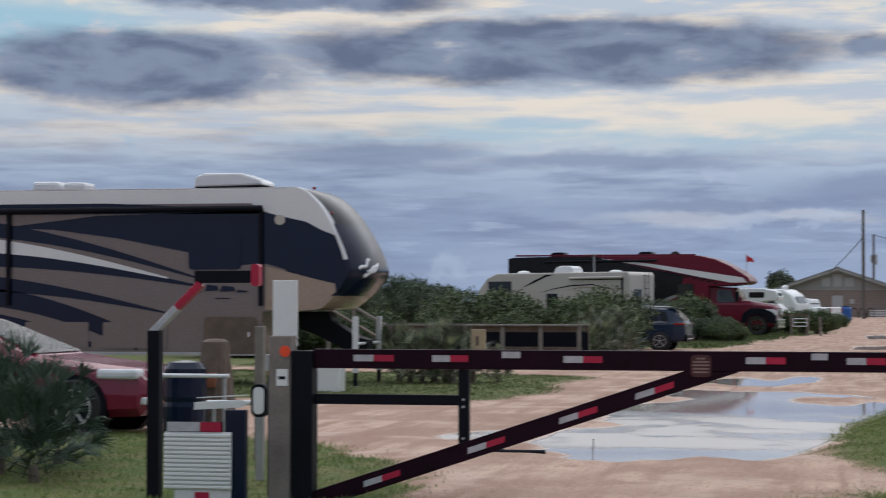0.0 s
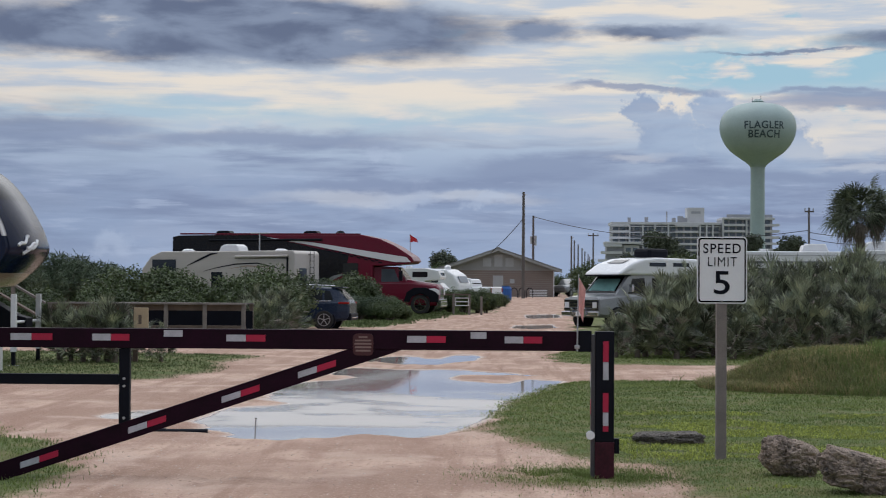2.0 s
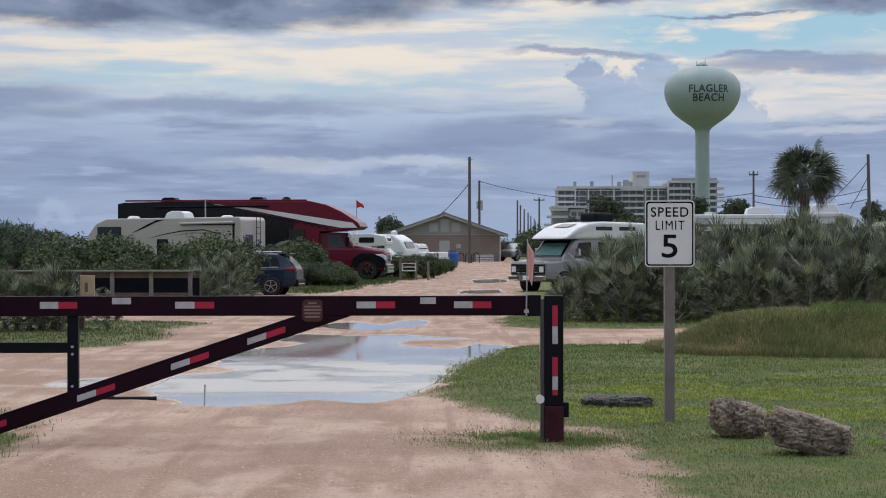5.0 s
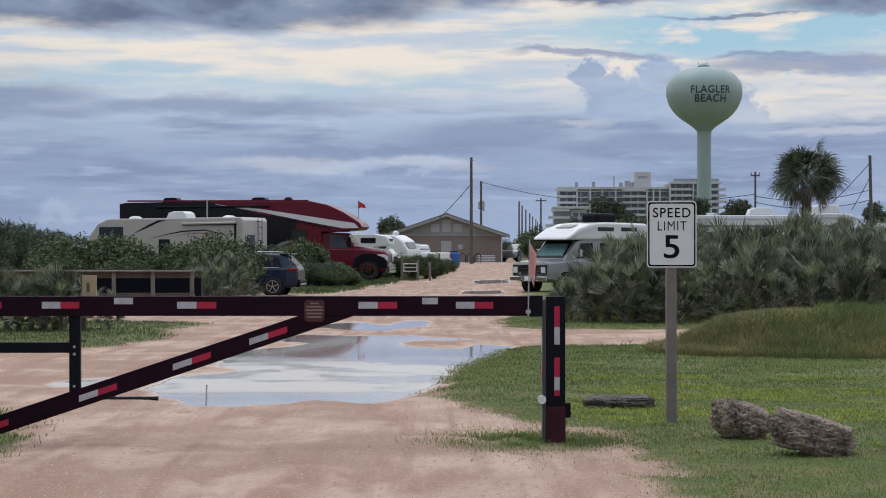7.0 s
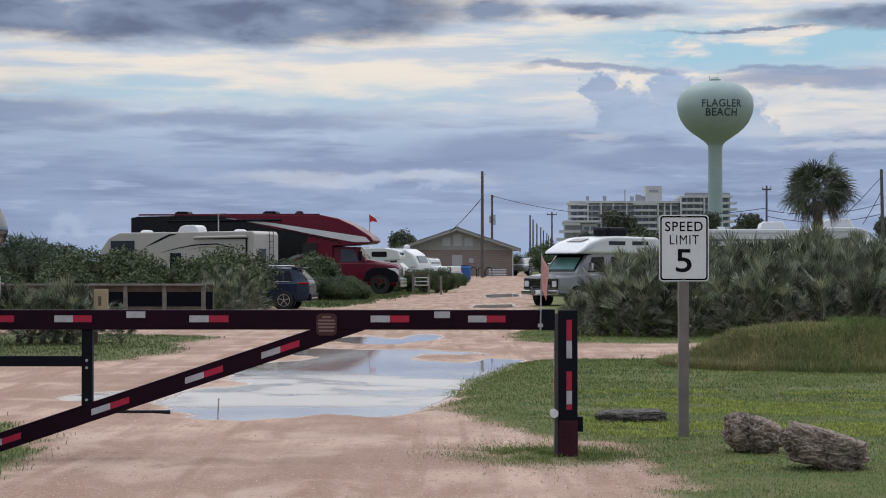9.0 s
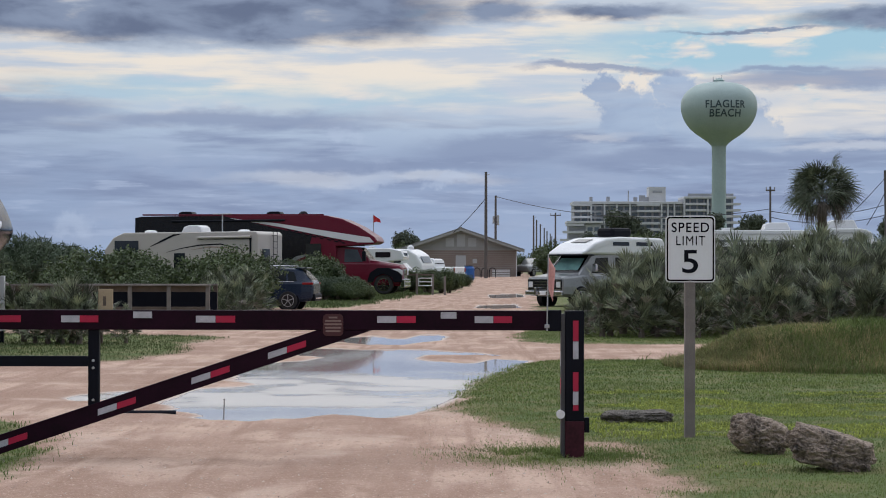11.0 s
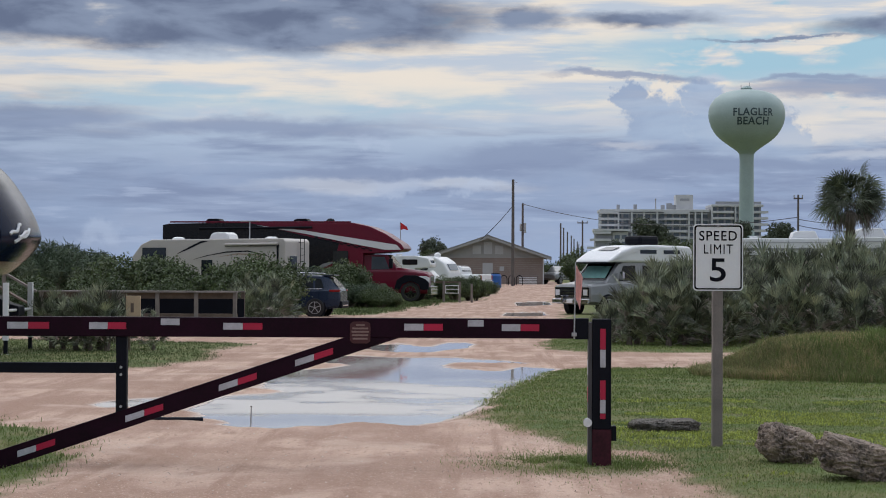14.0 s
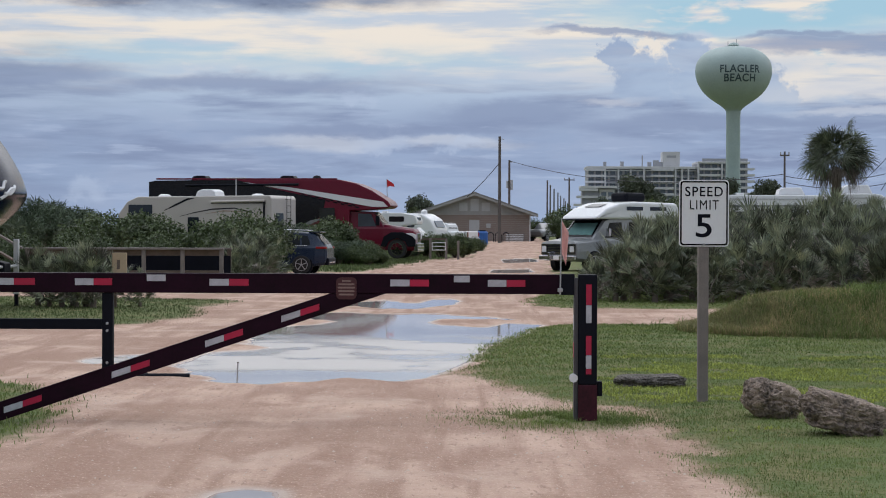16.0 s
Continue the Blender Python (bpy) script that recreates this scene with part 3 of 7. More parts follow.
def ground_material():
    m = bpy.data.materials.new("sand_and_turf")
    m.use_nodes = True
    N, L = m.node_tree.nodes, m.node_tree.links
    b = N["Principled BSDF"]
    tx = N.new("ShaderNodeTexCoord")

    def nz(s, d, sx=1.0, sy=1.0):
        mp = N.new("ShaderNodeMapping")
        mp.inputs["Scale"].default_value = (sx, sy, 1)
        L.new(tx.outputs["Object"], mp.inputs[0])
        n = N.new("ShaderNodeTexNoise")
        n.inputs["Scale"].default_value, n.inputs["Detail"].default_value = s, d
        L.new(mp.outputs[0], n.inputs[0])
        return n.outputs[0]

    def mix(f, a, c):
        n = N.new("ShaderNodeMix")
        n.data_type = "RGBA"
        for s, v in ((n.inputs[0], f), (n.inputs[6], a), (n.inputs[7], c)):
            if isinstance(v, (tuple, float)):
                s.default_value = v
            else:
                L.new(v, s)
        return n.outputs[2]

    def rng(v, lo, hi):
        n = N.new("ShaderNodeMapRange")
        n.interpolation_type = "SMOOTHSTEP"
        L.new(v, n.inputs[0])
        n.inputs[1].default_value, n.inputs[2].default_value = lo, hi
        return n.outputs[0]

    def attr(name):
        n = N.new("ShaderNodeAttribute")
        n.attribute_name = name
        return n.outputs["Fac"]

    ruts, patch, grain = nz(1.6, 5, 1.0, 0.18), nz(0.55, 5), nz(55, 4)
    sand = mix(rng(patch, 0.38, 0.64), (0.40, 0.262, 0.195, 1), (0.60, 0.425, 0.330, 1))
    sand = mix(rng(ruts, 0.44, 0.66), sand, (0.36, 0.225, 0.165, 1))
    sand = mix(rng(nz(2.3, 6, 1.0, 0.45), 0.56, 0.70), sand, (0.38, 0.245, 0.18, 1))
    # darker stretched streaks: shading of tyre marks put into the sand colour
    sand = mix(rng(nz(4.5, 5, 1.0, 0.035), 0.46, 0.68), sand, (0.375, 0.24, 0.175, 1))
    sand = mix(rng(nz(26, 4, 1.0, 0.22), 0.56, 0.72), sand, (0.37, 0.245, 0.185, 1))
    sand = mix(rng(nz(1.1, 6, 1.0, 0.7), 0.52, 0.74), sand, (0.57, 0.415, 0.33, 1))
    sand = mix(rng(grain, 0.56, 0.72), sand, (0.66, 0.49, 0.39, 1))
    sand = mix(attr("damp"), sand, (0.37, 0.27, 0.21, 1))
    turf = mix(rng(nz(2.2, 4), 0.4, 0.62), (0.108, 0.142, 0.044, 1), (0.165, 0.160, 0.064, 1))
    col = mix(attr("turf"), sand, turf)
    L.new(col, b.inputs["Base Color"])
    rough = N.new("ShaderNodeMapRange")
    L.new(attr("damp"), rough.inputs[0])
    rough.inputs[3].default_value, rough.inputs[4].default_value = 0.95, 0.12
    L.new(rough.outputs[0], b.inputs["Roughness"])
    gloss = N.new("ShaderNodeMapRange")
    L.new(attr("damp"), gloss.inputs[0])
    gloss.inputs[3].default_value, gloss.inputs[4].default_value = 0.3, 1.0
    L.new(gloss.outputs[0], b.inputs["Specular IOR Level"])
    bp = N.new("ShaderNodeBump")
    bp.inputs["Distance"].default_value = 0.06
    dry = N.new("ShaderNodeMapRange")
    L.new(attr("damp"), dry.inputs[0])
    dry.inputs[2].default_value, dry.inputs[3].default_value, dry.inputs[4].default_value = 0.7, 1.0, 0.03
    L.new(dry.outputs[0], bp.inputs["Strength"])
    track = N.new("ShaderNodeMath")
    track.operation = "ADD"
    L.new(nz(16, 8), track.inputs[0])
    L.new(nz(5, 4, 1.0, 0.04), track.inputs[1])
    L.new(track.outputs[0], bp.inputs["Height"])
    L.new(bp.outputs[0], b.inputs["Normal"])
    return m


me.materials.append(ground_material())
ground = tagged(new("ground", me), "pale pink sand track with worn grass on both sides", "ground", kind="structure")


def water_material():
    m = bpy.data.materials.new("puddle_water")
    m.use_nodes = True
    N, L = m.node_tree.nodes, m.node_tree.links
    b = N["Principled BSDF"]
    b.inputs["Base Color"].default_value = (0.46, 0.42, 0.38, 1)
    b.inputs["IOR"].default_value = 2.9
    tx = N.new("ShaderNodeTexCoord")
    n = N.new("ShaderNodeTexNoise")
    n.inputs["Scale"].default_value, n.inputs["Detail"].default_value = 12.0, 3.0
    L.new(tx.outputs["Object"], n.inputs[0])
    # breeze ruffles a band of it, the far end and the near edge lie still
    sp_ = N.new("ShaderNodeSeparateXYZ")
    L.new(tx.outputs["Object"], sp_.inputs[0])
    n2 = N.new("ShaderNodeTexNoise")
    n2.inputs["Scale"].default_value, n2.inputs["Detail"].default_value = 0.6, 3.0
    L.new(tx.outputs["Object"], n2.inputs[0])

    def ramp(v, lo, hi, a, c):
        r = N.new("ShaderNodeMapRange")
        r.interpolation_type = "SMOOTHSTEP"
        L.new(v, r.inputs[0])
        for k, q in zip((1, 2, 3, 4), (lo, hi, a, c)):
            r.inputs[k].default_value = q
        return r.outputs[0]

    def mul(a, c):
        q = N.new("ShaderNodeMath")
        q.operation = "MULTIPLY"
        for sock, v in zip(q.inputs, (a, c)):
            if isinstance(v, float):
                sock.default_value = v
            else:
                L.new(v, sock)
        return q.outputs[0]

    band = mul(ramp(sp_.outputs[1], 20.6, 22.4, 0.0, 1.0), ramp(sp_.outputs[1], 30.5, 25.5, 0.0, 1.0))
    band = mul(band, ramp(n2.outputs[0], 0.36, 0.56, 0.25, 1.0))
    bp = N.new("ShaderNodeBump")
    bp.inputs["Distance"].default_value = 0.03
    L.new(ramp(band, 0.0, 1.0, 0.006, 0.24), bp.inputs["Strength"])
    L.new(ramp(band, 0.0, 1.0, 0.03, 0.27), b.inputs["Roughness"])
    L.new(n.outputs[0], bp.inputs["Height"])
    L.new(bp.outputs[0], b.inputs["Normal"])
    return m


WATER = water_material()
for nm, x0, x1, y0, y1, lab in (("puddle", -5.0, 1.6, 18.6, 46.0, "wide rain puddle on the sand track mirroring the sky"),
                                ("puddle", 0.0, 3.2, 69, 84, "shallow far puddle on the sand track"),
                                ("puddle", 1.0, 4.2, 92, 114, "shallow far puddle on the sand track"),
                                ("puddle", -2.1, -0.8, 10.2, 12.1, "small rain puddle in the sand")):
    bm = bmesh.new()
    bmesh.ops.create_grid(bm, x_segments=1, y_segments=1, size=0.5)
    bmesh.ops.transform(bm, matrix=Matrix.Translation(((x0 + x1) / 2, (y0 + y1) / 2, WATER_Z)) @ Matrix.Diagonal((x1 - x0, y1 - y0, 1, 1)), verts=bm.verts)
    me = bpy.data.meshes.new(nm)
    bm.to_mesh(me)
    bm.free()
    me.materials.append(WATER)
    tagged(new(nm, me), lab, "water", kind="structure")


def rounded(w, h, r, n=6):
    out = []
    for cx, cz, a0 in ((w / 2 - r, h / 2 - r, 0), (-w / 2 + r, h / 2 - r, 90), (-w / 2 + r, -h / 2 + r, 180), (w / 2 - r, -h / 2 + r, 270)):
        for i in range(n + 1):
            a = radians(a0 + 90 * i / n)
            out.append((cx + r * math.cos(a), cz + r * math.sin(a)))
    return out


def shifted(pts, dx, dz):
    return [(x + dx, z + dz) for x, z in pts]


# ---- the gate across the track ----
GY0 = 15.6
gate = thing("swing_gate", -4.36, GY0, 0, "dark maroon steel swing gate with red and white reflectors", "gate")


def g(x):
    return x + 4.36


part("hinge_post", box(g(-4.45), g(-4.265), -0.09, 0.09, -0.14, 1.175, 0.008), "black_paint", gate, "black steel hinge post")
part("top_rail", box(g(-4.263), g(0.805), -0.05, 0.05, 1.03, 1.19, 0.006), "maroon_steel", gate)
part("end_plate", box(g(0.70), g(0.808), -0.056, 0.056, 1.025, 1.195, 0.004), "black_paint", gate)
part("brace", prism([(g(-4.262), -0.155), (g(-4.262), 0.005), (g(-1.18), 1.028), (g(-0.73), 1.028)], -0.045, 0.045, 0.004), "maroon_steel", gate, "diagonal maroon brace")
part("middle_rail", box(g(-4.263), g(-3.035), -0.03, 0.03, 0.73, 0.815, 0.005), "black_paint", gate)
part("stud", box(g(-3.033), g(-2.945), -0.035, 0.035, 0.40, 1.028, 0.005), "black_paint", gate)
part("hinge", tube((g(-4.47), -0.03, 1.05), (g(-4.47), -0.03, 1.16), 0.018), "steel", gate)
part("hinge", tube((g(-4.47), -0.03, 0.15), (g(-4.47), -0.03, 0.26), 0.018), "steel", gate)
for bx, bz in ((-2.99, 0.72), (-2.99, 0.78), (-2.99, 0.46)):
    part("bolt", tube((g(bx), -0.045, bz), (g(bx), -0.034, bz), 0.012, n=6), "steel", gate)


def strip(parent, x0, x1, z0, z1, cols, y, slope=0.0):
    """A reflector strip of equal fields, red or white."""
    n = len(cols)
    for i, c in enumerate(cols):
        a, b_ = x0 + (x1 - x0) * i / n, x0 + (x1 - x0) * (i + 1) / n - 0.002
        za, zb = slope * (a - x0), slope * (b_ - x0)
        part("reflector", prism([(a, z0 + za), (a, z1 + za), (b_, z1 + zb), (b_, z0 + zb)], y - 0.004, y), "red_reflector" if c == "r" else "white_reflector", parent)


for a, b_ in ((-3.92, -3.575), (-3.25, -2.945), (-2.155, -1.835), (-0.685, -0.37), (0.105, 0.41)):
    strip(gate, g(a), g(b_), 1.090, 1.145, "wr", -0.0505)
for a, b_ in ((-2.665, -2.51), (-0.17, -0.04)):
    strip(gate, g(a), g(b_), 1.125, 1.178, "w", -0.0505)
for a, z0 in ((-3.83, 0.045), (-2.95, 0.335), (-2.19, 0.59), (-1.57, 0.795)):
    strip(gate, g(a), g(a + 0.31), z0 - 0.002, z0 + 0.050, "wr", -0.0455, 0.332)
plate = part("notice_plate", prism(shifted(rounded(0.165, 0.178, 0.035), g(-1.042), 1.072), -0.056, -0.0505), "plate_red", gate, "small red-brown notice plate with worn lettering")
for i, (z, w) in enumerate(((1.132, 0.07), (1.105, 0.13), (1.078, 0.14), (1.05, 0.13), (1.022, 0.12))):
    part("line_of_lettering", box(g(-1.042 - w / 2), g(-1.042 + w / 2), -0.0585, -0.0562, z - 0.007, z + 0.007), "faded_print", plate)

catch = thing("gate_catch_post", 0.9, GY0, 0, "black and maroon steel catch post with upright reflectors", "post")
part("post", box(-0.062, 0.09, -0.075, 0.075, 0.30, 1.19, 0.006), "black_paint", catch)
part("side_channel", box(-0.095, -0.064, -0.07, 0.07, -0.06, 1.165, 0.004), "dark_channel", catch, "grey metal channel")
part("base", box(-0.062, 0.092, -0.078, 0.078, -0.08, 0.298, 0.004), "worn_maroon", catch, "maroon steel lower sleeve")
part("knob", tube((-0.10, -0.10, 0.355), (-0.10, -0.03, 0.355), 0.035, n=16), "white_paint", catch, "round white knob")
part("lock_box", box(0.094, 0.135, -0.05, 0.05, 0.205, 0.325, 0.004), "black_paint", catch, "small black lock box")
for z0, z1, c in ((0.945, 1.112, "r"), (0.80, 0.943, "w"), (0.54, 0.695, "r"), (0.43, 0.538, "w"), (0.385, 0.428, "r")):
    strip(catch, 0.0, 0.046, z0, z1, c, -0.0755)
for z0, z1, c in ((0.74, 0.86, "w"), (0.52, 0.64, "r")):
    part("reflector", box(-0.099, -0.0955, -0.05, 0.03, z0, z1), "white_reflector" if c == "w" else "red_reflector", catch)

fpole = thing("small_flag", 0.69, GY0 - 0.04, 1.03, "thin pole with a faded pink pennant clamped to the gate", "flag")
part("pole", tube((0, -0.03, 0), (0.01, -0.03, 0.62), 0.007, 0.004), "steel", fpole)
bm = bmesh.new()
vs = [[bm.verts.new((0.012 + 0.055 * u * (1 - 0.35 * v), -0.03 + 0.02 * math.sin(5 * u + 3 * v), 0.60 - 0.27 * v - 0.10 * u)) for u in (0, 0.25, 0.5, 0.75, 1)] for v in (0, 0.25, 0.5, 0.75, 1)]
for i in range(4):
    for j in range(4):
        bm.faces.new((vs[i][j], vs[i][j + 1], vs[i + 1][j + 1], vs[i + 1][j]))
bmesh.ops.solidify(bm, geom=bm.faces[:], thickness=0.002)
part("pennant", bm, "flag_pink", fpole, smooth=True)
part("clamp", box(-0.02, 0.02, -0.045, -0.012, 0.02, 0.05, 0.003), "steel", fpole)

wp = thing("wooden_gate_post", -4.55, GY0 + 0.02, 0, "weathered grey timber post with an orange reflector", "post")
part("post", box(-0.10, 0.095, -0.095, 0.095, -0.16, 1.30, 0.012), "grey_wood", wp)
part("reflector", tube((0.045, -0.104, 1.17), (0.045, -0.095, 1.17), 0.048, n=20), "orange_reflector", wp, "round orange reflector")
part("label", box(-0.03, 0.07, -0.100, -0.0952, 0.88, 1.02, 0.001), "sign_white", wp, "white sticker with worn print")
part("print", box(-0.012, 0.05, -0.1025, -0.1002, 0.935, 0.96), "black_paint", wp)
part("latch", box(-0.14, -0.098, -0.06, 0.02, 1.0, 1.14, 0.006), "steel", wp)

# ---- speed limit sign ----
sp = thing("speed_limit_sign", 2.052, 17.22, 0.039, "white speed limit 5 sign on a square timber post", "sign")
sp.scale = (0.975, 0.975, 0.975)
part("post", box(-0.047, 0.047, 0.0, 0.09, -0.15, 1.63, 0.006), "grey_wood", sp, "weathered square timber post")


ZC = 1.711
face = part("face", prism(shifted(rounded(0.457, 0.612, 0.035), 0, ZC), -0.008, -0.003), "sign_white", sp, "white sheet-metal face")
bm = bmesh.new()
o, q = rounded(0.435, 0.590, 0.028), rounded(0.409, 0.564, 0.022)
vo = [bm.verts.new((x, -0.0105, z + ZC)) for x, z in o]
vq = [bm.verts.new((x, -0.0105, z + ZC)) for x, z in q]
for i in range(len(o)):
    j = (i + 1) % len(o)
    bm.faces.new((vo[i], vo[j], vq[j], vq[i]))
bmesh.ops.solidify(bm, geom=bm.faces[:], thickness=0.0015)
part("border", bm, "black_paint", face)
for text, size, wide, z in (("SPEED", 0.125, 0.345, 1.905), ("LIMIT", 0.125, 0.265, 1.783), ("5", 0.30, 0.145, 1.585)):
    bm = words(text, size, wide, 1.15, 0.0 if text == "LIMIT" else 0.01)
    bmesh.ops.transform(bm, matrix=Matrix.Translation((0, -0.0105, z)), verts=bm.verts)
    part("lettering", bm, "black_paint", face)
for z in (ZC + 0.285, ZC - 0.285):
    part("bolt", tube((0, -0.015, z), (0, -0.007, z), 0.009, n=6), "steel", face)
part("back_brace", box(-0.02, 0.02, -0.003, 0.0, 1.42, 2.0), "steel", sp)

# ---- water tower ----
tw = thing("water_tower", 55.4, 407, 0.5, "pale green water tower with a spheroid tank lettered Flagler Beach", "water tower")
prof = [(2.6, -0.5), (2.1, 2), (1.9, 6), (1.55, 12), (1.5, 20), (1.5, 25.8), (1.75, 26.8), (2.5, 27.54), (3.8, 28.45), (5.4, 29.62), (6.6, 30.89), (7.5, 32.43), (7.95, 33.88), (8.05, 35.14), (7.8, 36.59), (7.1, 37.86), (6.0, 38.86), (4.6, 39.58), (3.0, 39.99), (1.4, 40.21), (0.4, 40.26)]


def spline_profile(pts, n=4):
    out = []
    for i in range(len(pts) - 1):
        p0, p1, p2, p3 = pts[max(i - 1, 0)], pts[i], pts[i + 1], pts[min(i + 2, len(pts) - 1)]
        for k in range(n):
            t = k / n
            out.append(tuple(0.5 * (2 * b + (c - a) * t + (2 * a - 5 * b + 4 * c - d) * t * t + (3 * b - a - 3 * c + d) * t ** 3) for a, b, c, d in zip(p0, p1, p2, p3)))
    return out + [pts[-1]]


fine = spline_profile(prof)
tank = part("tank_and_stem", lathe(fine, 64), "tower_paint", tw, smooth=True)
part("vent_cap", lathe([(1.1, 40.2), (1.2, 40.5), (0.7, 40.95), (0.15, 41.1)], 20), "tower_paint", tw)
part("antenna", tube((0.6, 0, 40.2), (0.6, 0, 41.7), 0.06), "steel", tw)
part("antenna", tube((-1.2, 0, 40.1), (-1.2, 0, 41.3), 0.06), "steel", tw)
FR, FZ = np.array([p[0] for p in fine]), np.array([p[1] for p in fine])
for text, wide, z in (("FLAGLER", 8.7, 34.85), ("BEACH", 6.7, 33.0)):
    bm = words(text, 2.2, wide, 1.08, 0.02)
    bmesh.ops.subdivide_edges(bm, edges=[e for e in bm.edges if e.calc_length() > 0.5], cuts=2)
    for v in bm.verts:
        zz = v.co.z + z
        r = float(np.interp(zz, FZ, FR)) + 0.06
        a = (v.co.x + 0.35) / r
        v.co = (r * math.sin(a), -r * math.cos(a), zz)
    part("lettering", bm, "tower_text", tank)


# ---- vehicles ----
def wheel(parent, x, y, r, w, side, spokes=5, rim_mat="rim"):
    """A tyre with a spoked rim; side is -1 or 1, the way that the rim faces."""
    flat = Matrix.Translation((x, y, r)) @ Matrix.Rotation(radians(90), 4, "X")
    b = lathe([(r * 0.62, -w / 2), (r * 0.93, -w / 2), (r, -w * 0.36), (r, w * 0.36), (r * 0.93, w / 2), (r * 0.62, w / 2), (r * 0.60, 0)], 28)
    bmesh.ops.transform(b, matrix=flat, verts=b.verts)
    wh = part("wheel", b, "tyre", parent, smooth=False)
    yo = y + side * w * 0.42
    b = bmesh.new()
    for i in range(spokes):
        a = 2 * math.pi * i / spokes + 0.3
        b = beam((x, yo, r), (x + math.cos(a) * r * 0.6, yo, r + math.sin(a) * r * 0.6), r * 0.16, 0.03, bm=b)
    b2 = lathe([(r * 0.60, -0.03), (r * 0.66, -0.03), (r * 0.66, 0.03), (r * 0.60, 0.03), (r * 0.60, -0.03)], 24, caps=False)
    bmesh.ops.transform(b2, matrix=Matrix.Translation((x, yo, r)) @ Matrix.Rotation(radians(90), 4, "X"), verts=b2.verts)
    b = merge(b, b2)
    part("rim", b, rim_mat, wh)
    return wh


def ring(s):
    x, zb, zbelt, zroof, w, wr = s
    half = [(w * 0.86, zb), (w * 0.99, zb + 0.10), (w, (zb + zbelt) / 2), (w * 0.985, zbelt - 0.06), (w * 0.95, zbelt), (wr, zroof - 0.05), (wr * 0.86, zroof)]
    return [(x, -y, z) for y, z in half] + [(x, y, z) for y, z in reversed(half)]


def loft(st, sub=3):
    fine_st = []
    for i in range(len(st) - 1):
        for k in range(sub):
            t = k / sub
            fine_st.append(tuple(a + (b - a) * t for a, b in zip(st[i], st[i + 1])))
    fine_st.append(st[-1])
    b = bmesh.new()
    rs = [[b.verts.new(p) for p in ring(s)] for s in fine_st]
    for a, c in zip(rs, rs[1:]):
        for i in range(len(a)):
            j = (i + 1) % len(a)
            b.faces.new((a[i], a[j], c[j], c[i]))
    b.faces.new(rs[0][::-1])
    b.faces.new(rs[-1])
    bmesh.ops.recalc_face_normals(b, faces=b.faces[:])
    return b


def station(st, x):
    xs = [s[0] for s in st]
    o = np.argsort(xs)
    return [float(np.interp(x, np.array(xs)[o], np.array([s[k] for s in st])[o])) for k in range(6)]


def side_glass(st, pts, side, out=0.008):
    """A pane on the side of the cabin: points of x and 0..1 from belt to roof."""
    b = bmesh.new()
    vs = []
    for x, t in pts:
        s = station(st, x)
        y = s[4] * 0.95 + (s[5] - s[4] * 0.95) * t
        vs.append(b.verts.new((x, side * (y + out), s[2] + (s[3] - 0.05 - s[2]) * t)))
    b.faces.new(vs)
    bmesh.ops.solidify(b, geom=b.faces[:], thickness=0.006)
    return b


def top_glass(st, x0, x1, out=0.012, keep=0.93):
    """A windscreen or rear window across the top of the loft between two stations."""
    a, c = station(st, x0), station(st, x1)
    n = Vector((-(c[3] - a[3]), 0, c[0] - a[0])).normalized()
    if n.z < 0:
        n = -n
    b = bmesh.new()
    vs = []
    for s, sg in ((a, -1), (a, 1), (c, 1), (c, -1)):
        wy = (s[5] * 0.9) if s[3] - s[2] > 0.25 else s[4] * 0.86
        vs.append(b.verts.new(Vector((s[0], sg * wy * keep, s[3])) + n * out))
    b.faces.new(vs)
    bmesh.ops.solidify(b, geom=b.faces[:], thickness=0.006)
    return b


def arch(parent, x, y, r, side):
    b = tube((x, y - 0.25 * side, r), (x, y + 0.012 * side, r), r * 1.16, n=28)
    part("wheel_arch", b, "black_paint", parent)


def car(name, x, y, turn, label, paint, st, axles, r, panes, screens, half, group=""):
    c = thing(name, x, y, 0.0, label, "car", group, turn)
    part("body", loft(st), paint, c, smooth=False)
    for sd in (-1, 1):
        for p in panes:
            part("side_window", side_glass(st, p, sd), "glass", c)
        for ax in axles:
            arch(c, ax, sd * (half - 0.02), r, sd)
            wheel(c, ax, sd * (half - 0.09), r, 0.22, sd)
    for a, b_ in screens:
        part("windscreen", top_glass(st, a, b_), "glass", c)
    return c


# blue-grey SUV, seen from behind its flank
SUV = [(0.0, 0.55, 0.95, 1.0, 0.80, 0.7), (0.06, 0.36, 1.02, 1.10, 0.88, 0.72), (0.45, 0.30, 1.06, 1.52, 0.92, 0.70), (0.75, 0.28, 1.05, 1.60, 0.93, 0.72), (2.3, 0.28, 1.02, 1.66, 0.93, 0.74),
       (2.9, 0.28, 1.0, 1.58, 0.93, 0.72), (3.55, 0.28, 1.0, 1.06, 0.92, 0.8), (4.3, 0.30, 0.86, 0.92, 0.86, 0.74), (4.48, 0.42, 0.68, 0.72, 0.72, 0.6)]
suv = car("suv", -5.02, 68.2, 175, "dark blue-grey SUV parked by the shrubs", "blue_paint", SUV, (0.95, 3.6), 0.36,
          [[(0.62, 0.12), (0.95, 0.10), (0.98, 0.85), (0.75, 0.82)], [(1.02, 0.08), (1.95, 0.06), (1.95, 0.9), (1.05, 0.86)], [(2.03, 0.06), (3.2, 0.1), (2.72, 0.9), (2.03, 0.9)]], [(0.1, 0.43), (2.92, 3.5)], 0.93)
suv.scale = (0.94, 0.94, 0.92)
